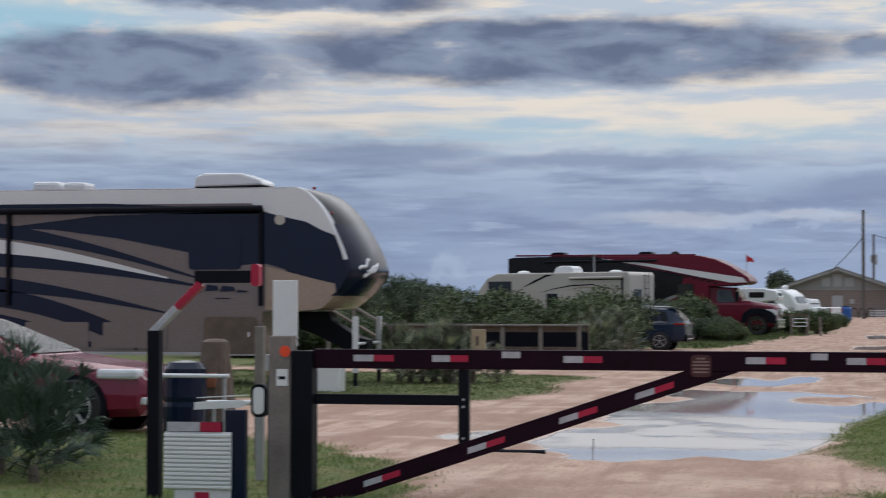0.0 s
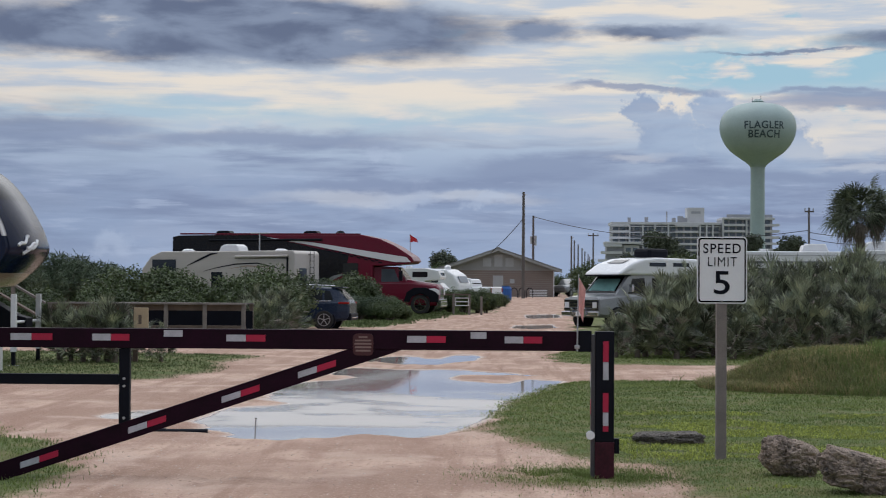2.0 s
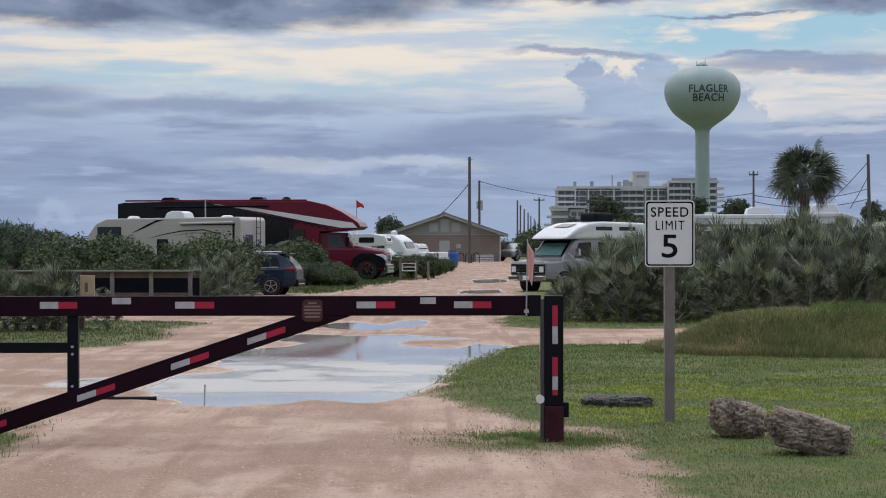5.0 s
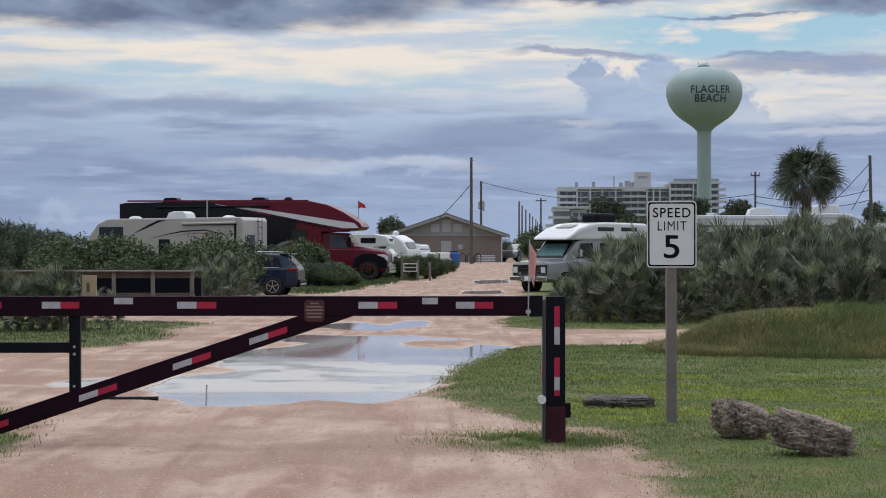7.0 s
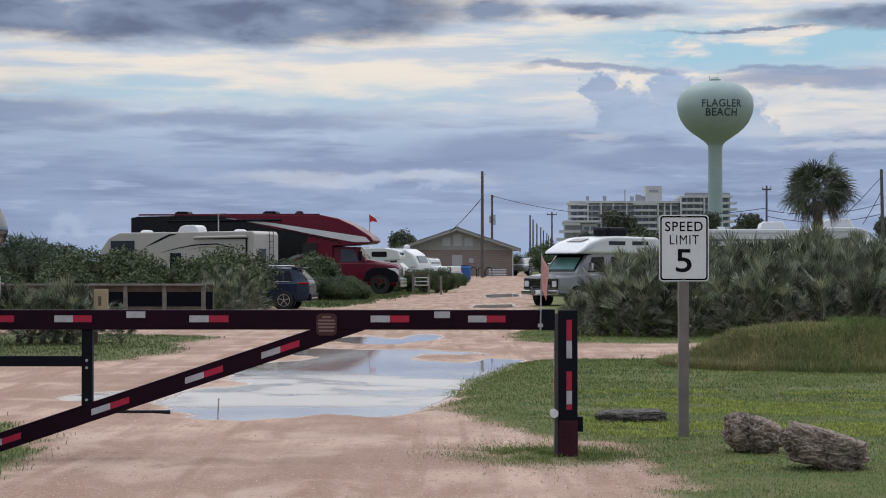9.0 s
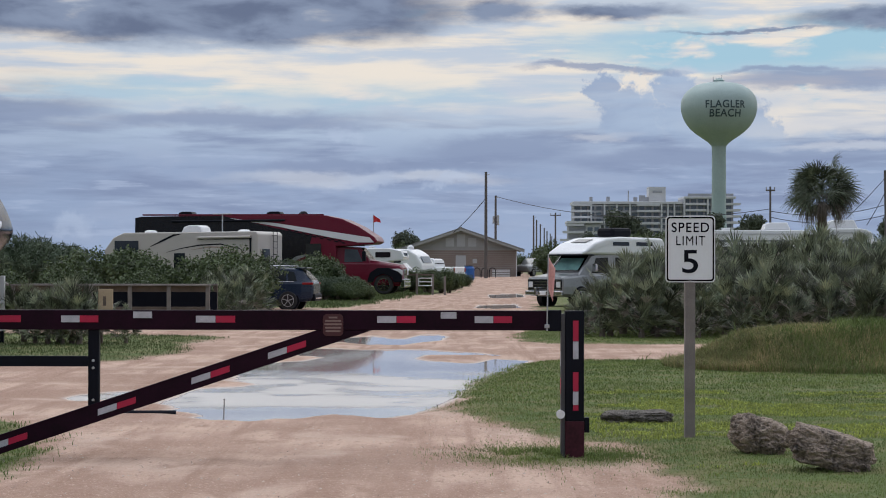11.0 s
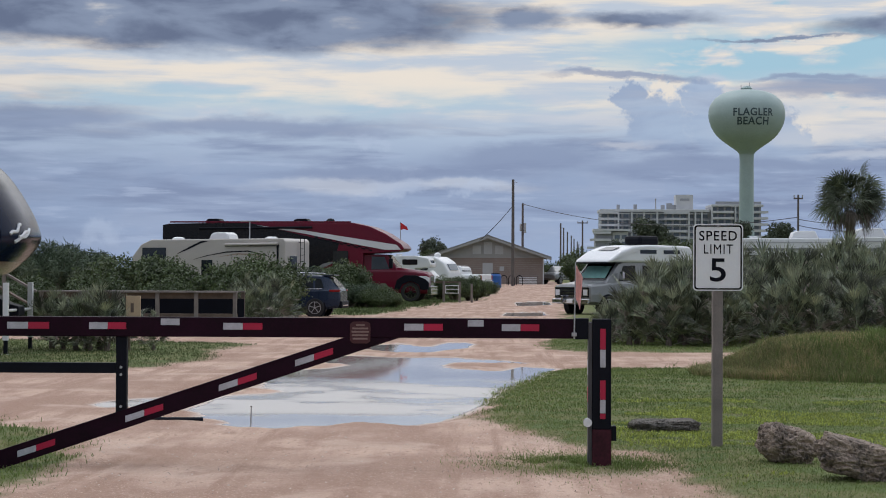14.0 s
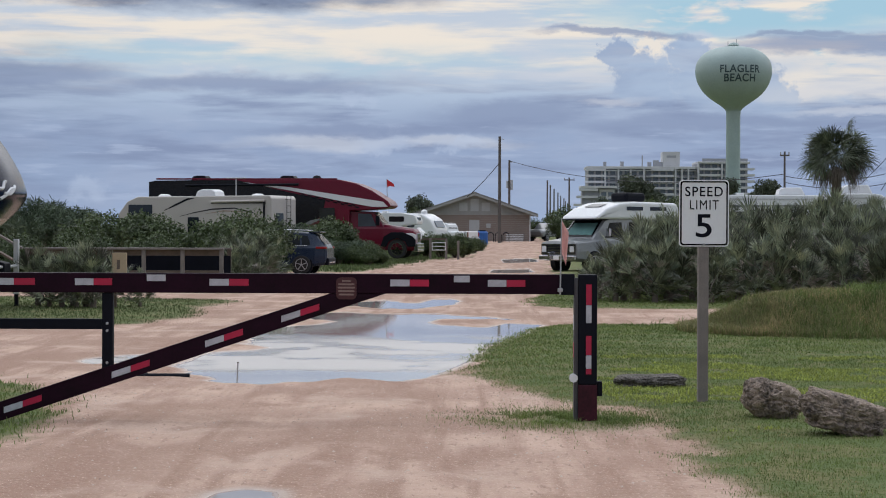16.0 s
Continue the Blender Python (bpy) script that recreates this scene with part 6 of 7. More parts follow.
# ---- poles and wires ----
def pole(x, y, h, label="weathered timber utility pole", r=0.16, arm=0.0, z0=0.5, can=False):
    p = thing("utility_pole", x, y, z0, label, "utility pole", "poles along the track")
    part("shaft", tube((0, 0, -0.6), (0, 0, h), r, r * 0.72, 12), "pole_wood", p)
    if arm:
        part("crossarm", box(-arm, arm, -0.12, -0.02, h - 0.45, h - 0.30), "pole_wood", p)
        for s in (-0.9, 0.9):
            part("insulator", tube((s * arm, -0.07, h - 0.3), (s * arm, -0.07, h - 0.05), 0.06, n=8), "steel", p)
    else:
        part("bracket", tube((0, -0.05, h - 0.2), (0.38, -0.05, h - 0.28), 0.03), "steel", p)
    if can:
        part("transformer", tube((0.26, -0.1, h - 3.6), (0.26, -0.1, h - 2.4), 0.17, n=14), "steel", p)
        part("transformer", tube((-0.24, -0.1, h - 3.4), (-0.24, -0.1, h - 2.5), 0.13, n=14), "steel", p)
    return p


def cable(name, p, q, sag, label, r=0.034):
    b = bmesh.new()
    p, q = Vector(p), Vector(q)
    prev = None
    n = 14
    for i in range(n + 1):
        t = i / n
        pt = p.lerp(q, t) - Vector((0, 0, sag * 4 * t * (1 - t)))
        if prev is not None:
            b = tube(prev, pt, r, n=5, bm=b)
        prev = pt
    me = bpy.data.meshes.new(name)
    b.to_mesh(me)
    b.free()
    me.materials.append(M["wire"])
    return tagged(new(name, me), label, "cable")


pole(2.68, 182, 10.1, "tall timber utility pole beside the track", 0.17, z0=0.4)
pole(4.6, 232, 9.6, "timber utility pole carrying two grey transformers", 0.17, can=True)
for px_, yy, h in ((11.9, 300, 9.0), (13.6, 330, 9.0), (15.2, 352, 8.8), (17.0, 376, 8.6), (18.9, 405, 8.5), (20.9, 432, 8.4), (23.6, 480, 8.6), (26.2, 520, 8.6)):
    pole(px_, yy, h)
pole(14.9, 292, 9.2, "timber utility pole with a crossarm", 0.16, 0.8)
pole(30.6, 188, 8.9, "timber utility pole beyond the palmettos", 0.13, 0.45)
pole(41.6, 186, 10.4, "leaning timber utility pole with guy wires", 0.2, 0.0).rotation_euler = (0, radians(-1.2), 0)
pole(95.0, 620, 12.0, "far utility pole near the hotel", 0.3)
cable("overhead_cable", (4.6, 232, 10.0), (30.6, 188, 7.2), 1.6, "thin overhead cable between two poles", 0.035)
cable("overhead_cable", (30.6, 188, 7.0), (41.5, 186, 7.6), 0.7, "thin overhead cable between two poles")
cable("overhead_cable", (30.6, 188, 6.4), (41.5, 186, 6.6), 0.7, "thin overhead cable between two poles")
cable("guy_wire", (2.66, 182, 8.0), (-0.4, 190, 4.9), 0.15, "slack service wire from pole to wash house")
cable("guy_wire", (41.5, 186, 10.3), (37.6, 186, 6.2), 0.1, "slanting guy wire of the leaning pole")
cable("guy_wire", (41.5, 186, 9.0), (39.6, 186, 5.6), 0.1, "slanting guy wire of the leaning pole")

# ---- beach hotel in the distance ----
ht = thing("hotel", 62, 1019, 0, "pale multi-storey beach hotel with balconies in the distance", "building")
part("main_block", box(0, 57.5, 0, 25, 0, 34.6), "recess", ht, "recessed front with its shade put into the grey")
part("right_block", box(57.6, 84, -3, 22, 0, 37.4), "recess", ht, "recessed front with its shade put into the grey")
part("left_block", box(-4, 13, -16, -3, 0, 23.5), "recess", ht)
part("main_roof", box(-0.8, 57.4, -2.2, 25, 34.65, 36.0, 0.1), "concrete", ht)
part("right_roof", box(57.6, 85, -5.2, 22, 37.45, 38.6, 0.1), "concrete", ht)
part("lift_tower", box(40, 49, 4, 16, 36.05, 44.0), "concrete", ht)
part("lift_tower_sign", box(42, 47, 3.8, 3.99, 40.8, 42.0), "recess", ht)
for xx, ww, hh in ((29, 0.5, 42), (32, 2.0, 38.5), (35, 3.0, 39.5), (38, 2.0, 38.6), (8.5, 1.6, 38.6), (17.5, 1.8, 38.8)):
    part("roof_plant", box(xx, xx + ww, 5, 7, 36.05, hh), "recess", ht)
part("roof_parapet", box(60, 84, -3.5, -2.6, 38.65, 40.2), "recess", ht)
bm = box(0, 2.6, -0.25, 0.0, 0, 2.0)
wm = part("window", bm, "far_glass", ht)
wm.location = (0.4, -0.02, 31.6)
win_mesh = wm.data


def hotel_window(x, y, z):
    o = new("window", win_mesh)
    o.parent, o.location = ht, (x, y, z)


for fl in range(7):
    z = 13.1 + 3.25 * fl
    for i in range(15):
        if fl < 6 and (fl != 5 or i):
            hotel_window(0.4 + 3.8 * i, -0.02, z + 2.2)
    for i in range(7):
        hotel_window(58.0 + 3.7 * i, -3.02, z + 2.6)
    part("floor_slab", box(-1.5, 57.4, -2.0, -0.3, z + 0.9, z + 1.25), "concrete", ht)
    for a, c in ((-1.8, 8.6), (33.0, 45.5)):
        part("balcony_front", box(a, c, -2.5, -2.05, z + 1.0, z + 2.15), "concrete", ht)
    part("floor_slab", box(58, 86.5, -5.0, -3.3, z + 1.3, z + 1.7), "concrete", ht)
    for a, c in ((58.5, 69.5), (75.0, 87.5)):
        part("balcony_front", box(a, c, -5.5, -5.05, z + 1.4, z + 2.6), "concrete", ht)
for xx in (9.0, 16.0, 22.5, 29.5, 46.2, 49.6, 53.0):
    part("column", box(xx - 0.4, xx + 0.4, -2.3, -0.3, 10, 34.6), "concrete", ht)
for xx in (58.0, 70.3, 74.3):
    part("column", box(xx - 0.4, xx + 0.4, -5.3, -3.3, 10, 37.4), "concrete", ht)
for k, z in enumerate((14.6, 18.8, 22.6)):
    part("balcony_front", box(-8.5 + 1.5 * k, 4.0, -18.5, -16.05, z, z + 1.3), "concrete", ht)
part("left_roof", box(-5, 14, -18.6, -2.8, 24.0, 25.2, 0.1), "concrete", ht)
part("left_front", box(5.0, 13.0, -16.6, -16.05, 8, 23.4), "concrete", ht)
for z in (12.5, 16.5, 20.0):
    hotel_window(6.0, -16.62, z)
    hotel_window(9.6, -16.62, z)


# ---- plants ----
def add_tone(me_, starts, tones):
    """One shade for each fan."""
    n = len(me_.vertices)
    v = np.zeros(n)
    for a, b_, t in zip(starts, list(starts[1:]) + [n], tones):
        v[a:b_] = t
    me_.attributes.new("tone", "FLOAT", "POINT").data.foreach_set("value", v)


def mesh_of(name, verts, faces, material):
    me = bpy.data.meshes.new(name)
    me.from_pydata([tuple(v) for v in verts], [], faces)
    me.materials.append(M[material])
    return me


TONE, SPAN = [], []


def fan_leaf(V, F, base, out, up_, rng, stalk, radius, blades=15, spread=200, droop=0.25, width=0.05, roll=0.0):
    """A fan-shaped palm leaf: a stalk and a spray of narrow folded blades."""
    out = out.normalized()
    tip = base + out * stalk
    side = out.cross(Vector((0, 0, 1)))
    if side.length < 0.05:
        side = Vector((1, 0, 0))
    side.normalize()
    side = Matrix.Rotation(rng.uniform(-roll, roll), 3, out) @ side
    nrm = side.cross(out).normalized()
    i0 = len(V)
    TONE.append(rng.random() ** 1.3)
    SPAN.append(i0)
    V.extend([base + side * 0.012, base - side * 0.012, tip - side * 0.008, tip + side * 0.008])
    F.append((i0, i0 + 1, i0 + 2, i0 + 3))
    for k in range(blades):
        a = radians(-spread / 2 + spread * k / (blades - 1) + rng.uniform(-4, 4))
        d = (out * math.cos(a) + side * math.sin(a)).normalized()
        ln = radius * (0.75 + 0.25 * math.cos(a * 0.7)) * rng.uniform(0.88, 1.08)
        p = d.cross(nrm).normalized() * width * 0.5
        mid = tip + d * ln * 0.55 + nrm * ln * 0.10 - Vector((0, 0, droop * ln * 0.12))
        end = tip + d * ln + nrm * ln * 0.05 - Vector((0, 0, droop * ln * rng.uniform(0.5, 1.0)))
        i = len(V)
        V.extend([tip + p * 0.3, tip - p * 0.3, mid - p, mid + p, mid + nrm * width * 0.25, end])
        F.extend([(i, i + 4, i + 3), (i, i + 1, i + 2, i + 4), (i + 3, i + 4, i + 5), (i + 4, i + 2, i + 5)])


def palmetto_meshes(seed, fans=16, high=1.0, leaf="frond", dead="dead_frond"):
    rng = random.Random(seed)
    V, F, DV, DF = [], [], [], []
    for k in range(fans):
        a = rng.uniform(0, 2 * math.pi)
        lift = rng.uniform(0.75, 1.5) if k > 15 else rng.uniform(0.15, 0.7)
        d = Vector((math.cos(a), math.sin(a), 0)) * math.cos(lift) + Vector((0, 0, math.sin(lift)))
        base = Vector((rng.uniform(-0.15, 0.15), rng.uniform(-0.15, 0.15), (rng.uniform(0.1, 0.7) if k > 15 else rng.uniform(0.02, 0.3)) * high))
        fan_leaf(V, F, base, d, None, rng, rng.uniform(0.4, 0.9) * high, rng.uniform(0.34, 0.52), 11, rng.uniform(60, 115), 0.03, 0.026, 1.1)
    tones, spans = list(TONE), list(SPAN)
    TONE.clear(), SPAN.clear()
    for k in range(11):
        a = rng.uniform(0, 2 * math.pi)
        d = Vector((math.cos(a), math.sin(a), rng.uniform(-0.2, 0.9)))
        fan_leaf(DV, DF, Vector((0, 0, rng.uniform(0.15, 0.75))), d, None, rng, rng.uniform(0.3, 0.75), rng.uniform(0.28, 0.46), 9, 90, 0.2, 0.022, 1.3)
    TONE.clear(), SPAN.clear()
    green = mesh_of("fronds", V, F, leaf)
    add_tone(green, spans, tones)
    return green, mesh_of("dead_fronds", DV, DF, dead)


PALMETTO = []
for s in range(5):
    PALMETTO.append(palmetto_meshes(100 + s, 44 + 2 * (s % 3)))
PALMETTO.append(palmetto_meshes(300, 40, 1.0, "dark_frond", "dark_frond"))
stem_mesh = None


def palmetto(x, y, scale, turn, kind, label, group):
    global stem_mesh
    p = thing("saw_palmetto", x, y, gz(x, y), label, "palmetto", group, turn)
    p.scale = (scale, scale, scale)
    for nm, me_ in zip(("fronds", "dead_fronds"), PALMETTO[kind]):
        o = new(nm, me_)
        o.parent = p
    if stem_mesh is None:
        b = tube((0, 0, -0.1), (0.04, 0, 0.22), 0.10, 0.07, 8)
        stem_mesh = bpy.data.meshes.new("stem")
        b.to_mesh(stem_mesh)
        b.free()
        stem_mesh.materials.append(M["bark"])
    o = new("stem", stem_mesh)
    o.parent = p
    return p


rp_ = random.Random(5)
for row, yy in enumerate((41.2, 42.2, 43.3, 44.6, 46.0, 47.6, 49.4, 51.4)):
    x = 2.42 + 0.24 * row + rp_.uniform(0, 0.2)
    first = x
    while x < 15.5:
        top = (0.55 + 0.45 * min(1.0, (x - first) / 0.9)) * (0.88 + 0.14 * min(1.0, row / 3.0))
        palmetto(x + rp_.uniform(-0.2, 0.2), yy + rp_.uniform(-0.4, 0.4), top * rp_.uniform(0.9, 1.15), rp_.uniform(0, 360), rp_.randrange(5),
                 "dense green saw palmetto with dry brown lower fronds", "palmetto thicket beside the track")
        x += rp_.uniform(0.55, 0.85) + 0.03 * row
for x, y, s in ((8.9, 50.2, 1.18), (9.4, 50.0, 1.22), (9.9, 50.4, 1.15), (11.6, 50.2, 1.1), (6.3, 50.0, 1.06)):
    palmetto(x, y, s, rp_.uniform(0, 360), rp_.randrange(5), "tall green saw palmetto rising above the thicket", "palmetto thicket beside the track")
for x, y, s in ((-7.5, 37.2, 0.78), (-7.85, 37.6, 0.72), (-7.1, 37.5, 0.6), (-8.2, 37.1, 0.55), (-7.6, 36.7, 0.5), (-6.5, 37.4, 0.45), (-7.3, 36.8, 0.72), (-7.9, 36.9, 0.66), (-8.5, 37.5, 0.7)):
    palmetto(x, y, s, rp_.uniform(0, 360), rp_.randrange(5), "saw palmetto clump with yellowed fronds before the railing", "palmettos by the railing")
for x, y, s in ((-6.6, 53.0, 0.7), (-6.2, 54.2, 0.85), (-6.9, 55.0, 0.9), (-6.1, 55.6, 0.8), (-7.2, 53.6, 0.7), (-6.3, 56.2, 0.9)):
    palmetto(x, y, s, rp_.uniform(0, 360), rp_.randrange(5), "saw palmetto at the foot of the green shrubs", "palmettos by the railing")
for x, y, s in ((-7.2, 16.6, 0.66), (-7.75, 17.0, 0.7), (-7.4, 17.6, 0.6), (-8.1, 17.9, 0.72)):
    palmetto(x, y, s, rp_.uniform(0, 360), 5, "low dark palmetto on the grass before the sedan", "palmettos by the sedan")


def clump_leaves(rng, blobs, n, size, material, name="crown", slim=0.5):
    """Many small leaves on the shells of uneven clumps."""
    w = np.array([b[3] * b[3] for b in blobs])
    which = rng.choice(len(blobs), n, p=w / w.sum())
    B = np.array(blobs)[which]
    d = rng.normal(size=(n, 3))
    d /= np.linalg.norm(d, axis=1)[:, None]
    lump = 1 + 0.28 * np.sin(d[:, 0] * 5 + B[:, 0] * 3) * np.cos(d[:, 1] * 6 + B[:, 1]) + 0.15 * np.sin(d[:, 2] * 9)
    r = B[:, 3] * lump * rng.uniform(0.55, 1.08, n) ** 0.7
    c = B[:, :3] + d * r[:, None] * np.array([1, 1, 0.82])
    t = rng.normal(size=(n, 3))
    nrm = d + 0.9 * rng.normal(size=(n, 3))
    nrm /= np.linalg.norm(nrm, axis=1)[:, None]
    u = np.cross(nrm, t)
    u /= np.linalg.norm(u, axis=1)[:, None]
    v = np.cross(nrm, u)
    s = size * rng.uniform(0.6, 1.3, n)[:, None]
    P = np.stack([c - u * s, c + v * s * slim, c + u * s, c - v * s * slim], 1).reshape(-1, 3)
    keep = P[:, 2].reshape(-1, 4).min(1) > 0.02
    P = P.reshape(-1, 4, 3)[keep].reshape(-1, 3)
    F = np.arange(len(P)).reshape(-1, 4)
    me_ = bpy.data.meshes.new(name)
    me_.from_pydata(P.tolist(), [], F.tolist())
    me_.materials.append(M[material])
    return me_


def shrub_kind(seed, rx, h, blobs, n, size, material, slim=0.5):
    rng = np.random.default_rng(seed)
    bl = []
    for _ in range(blobs):
        a, q = rng.uniform(0, 6.28), rng.uniform(0, 0.75) ** 0.5
        hz = h * (0.30 + 0.42 * rng.random() * (1 - 0.5 * q))
        bl.append((rx * q * math.cos(a), rx * q * math.sin(a), hz, h * rng.uniform(0.20, 0.34)))
    crown = clump_leaves(rng, bl, n, size, material, "crown", slim)
    b = bmesh.new()
    for x, y, z, _ in bl[:7]:
        b = tube((0.1 * x, 0.1 * y, -0.1), (x, y, z), 0.035 * h, 0.012 * h, 6, bm=b)
    wood = bpy.data.meshes.new("wood")
    b.to_mesh(wood)
    b.free()
    wood.materials.append(M["bark"])
    return crown, wood


SHRUB = [shrub_kind(20 + i, 1.1, 2.0, 18, 14000, 0.056, "leaf") for i in range(3)]
DUNE = [shrub_kind(40 + i, 1.6, 1.9, 15, 9000, 0.16, "dune_leaf", 0.09) for i in range(3)]


def shrub(x, y, s, turn, kinds, k, label, group, z=None, name="shrub"):
    p = thing(name, x, y, gz(x, y) if z is None else z, label, "shrub", group, turn)
    p.scale = (s, s, s)
    for nm, me_ in zip(("crown", "wood"), kinds[k]):
        o = new(nm, me_)
        o.parent = p


rs_ = random.Random(9)
# dark shrubs about the railing and the trailer
for x, y, s in ((-10.4, 62, 1.22), (-11.6, 63, 1.25), (-12.6, 64, 1.3), (-11.0, 65, 1.3), (-9.7, 61, 1.05), (-9.0, 64, 1.0), (-8.3, 65, 0.95), (-9.6, 58, 0.8), (-11.8, 58, 0.9),
                (-7.2, 58.5, 1.1), (-6.9, 60, 1.12), (-7.6, 61, 1.22), (-7.3, 63, 1.25), (-7.9, 62, 0.95), (-6.4, 57.2, 0.8), (-9.9, 55, 0.55), (-12.6, 53, 0.7), (-14.2, 54, 0.85), (-13.6, 57, 0.85)):
    shrub(x, y, s * 0.92, rs_.uniform(0, 360), SHRUB, rs_.randrange(3), "rounded dark green coastal shrub", "shrubs along the campsites")
for x, y, s in ((-5.5, 84, 0.95), (-6.3, 86, 1.15), (-4.8, 84.5, 0.72), (-5.9, 83, 0.7), (-4.4, 83, 0.55), (-5.2, 87, 0.75), (-4.3, 85, 0.5), (-3.9, 83.5, 0.38), (-5.0, 82.5, 0.5), (-4.5, 82, 0.4), (-7.4, 88.5, 1.25), (-7.0, 92, 1.2), (-1.7, 108, 0.8), (-1.0, 110, 0.85), (-0.5, 111, 0.75), (-2.5, 109, 0.8), (-3.2, 108, 0.6), (-1.2, 122, 0.7), (0.2, 130, 0.6)):
    low = rs_.random() < 0.5
    shrub(x, y, s * (0.85 if low else 0.95), rs_.uniform(0, 360), DUNE if low else SHRUB, rs_.randrange(3), "loose green shrub beside the parked motorhome", "shrubs by the motorhome")
# paler dune scrub behind on the seaward side
for i in range(46):
    x, y = rs_.uniform(-36, -16.0), rs_.uniform(66, 84)
    shrub(x, y, rs_.uniform(1.1, 1.35), rs_.uniform(0, 360), DUNE, rs_.randrange(3), "pale green dune scrub", "dune scrub", z=0.25 + 0.02 * (y - 66), name="dune_shrub")
for i in range(12):
    x, y = rs_.uniform(-22, -12.5), rs_.uniform(50, 62)
    shrub(x, y, rs_.uniform(0.8, 1.15), rs_.uniform(0, 360), DUNE, rs_.randrange(3), "pale green dune scrub", "dune scrub", name="dune_shrub")
# scrub far right and beyond
for x, y, s in ((36, 150, 2.3), (33, 152, 2.0), (40, 148, 2.2), (44, 150, 2.2), (29, 155, 2.0), (25, 150, 2.0), (21, 148, 1.8), (48, 155, 2.4), (10.5, 160, 1.6), (12.5, 170, 2.0), (15.5, 175, 2.3), (19, 180, 2.5), (13.5, 182, 2.0), (9.3, 190, 1.6), (12.0, 240, 2.2), (17, 250, 2.6), (22, 245, 2.6), (8.2, 250, 1.4), (-6.4, 222, 1.9), (-4.6, 221, 1.7)):
    shrub(x, y, s, rs_.uniform(0, 360), SHRUB, rs_.randrange(3), "broad dark green bush beyond the palmettos", "bushes beyond the palmettos")


def tree(x, y, h, r, seed, label, z0=0.5):
    rng = np.random.default_rng(seed)
    t = thing("tree", x, y, z0, label, "tree", "distant trees")
    bl = [(r * rng.uniform(-0.6, 0.6), r * rng.uniform(-0.5, 0.5), h - r * rng.uniform(0.35, 1.3), r * rng.uniform(0.32, 0.55)) for _ in range(11)]
    b = tube((0, 0, -0.5), (0, 0, h * 0.6), 0.22, 0.13, 8)
    for q in bl[:6]:
        b = tube((0, 0, h * 0.45), q[:3], 0.09, 0.03, 5, bm=b)
    part("trunk", b, "bark", t)
    o = new("crown", clump_leaves(rng, bl, 5000, r * 0.075, "far_leaf"))
    o.parent = t


tree(-6.0, 225, 5.3, 2.0, 1, "small rounded tree behind the wash house")
tree(28.5, 330, 11.0, 3.4, 2, "dark round-headed tree before the hotel")
tree(31.8, 335, 8.5, 2.4, 3, "dark round-headed tree before the hotel")
tree(52.0, 400, 12.5, 3.6, 4, "dark tree at the foot of the water tower")
tree(57.0, 380, 10.0, 3.0, 5, "dark tree at the foot of the water tower")
tree(46.0, 300, 9.0, 2.6, 6, "small dark tree beyond the trailers")
tree(24.0, 340, 7.0, 2.2, 7, "low dark tree before the hotel")
tree(51.5, 225, 7.0, 2.4, 8, "small tree near the leaning pole")


# ---- cabbage palm ----
TONE.clear(), SPAN.clear()
cp = thing("cabbage_palm", 15.35, 81, 0.1, "cabbage palm with a dense rounded crown of fan fronds", "palm tree")
b = bmesh.new()
for i in range(12):
    z0, z1 = -0.3 + i * 0.36, -0.3 + (i + 1) * 0.36
    b = tube((0.02 * math.sin(i), 0, z0), (0.02 * math.sin(i + 1), 0, z1 + 0.04), 0.20 - 0.002 * i, 0.245 - 0.002 * i, 12, bm=b)
part("trunk", b, "bark", cp)
rng = random.Random(77)
V, F, DV, DF = [], [], [], []
for k in range(96):
    a = rng.uniform(0, 2 * math.pi)
    lift = math.asin(rng.uniform(-0.55, 0.99))
    d = Vector((math.cos(a) * math.cos(lift), math.sin(a) * math.cos(lift), math.sin(lift)))
    fan_leaf(V, F, Vector((0, 0, 4.5 + 0.35 * rng.random())), d, None, rng, rng.uniform(0.35, 1.1), rng.uniform(0.75, 1.0), 16, 130, 0.3, 0.040, 1.4)
ptones, pspans = list(TONE), list(SPAN)
for k in range(30):
    a = rng.uniform(0, 2 * math.pi)
    lift = rng.uniform(-1.0, -0.2)
    d = Vector((math.cos(a) * math.cos(lift), math.sin(a) * math.cos(lift), math.sin(lift)))
    fan_leaf(DV, DF, Vector((0, 0, 4.55)), d, None, rng, rng.uniform(0.6, 0.95), rng.uniform(0.4, 0.65), 14, 90, 1.2, 0.035, 1.2)
green_me = mesh_of("green_fronds", V, F, "palm_frond")
add_tone(green_me, pspans, ptones)
for nm, me_ in (("green_fronds", green_me), ("dead_fronds", mesh_of("dead_fronds", DV, DF, "old_frond"))):
    o = new(nm, me_)
    o.parent = cp

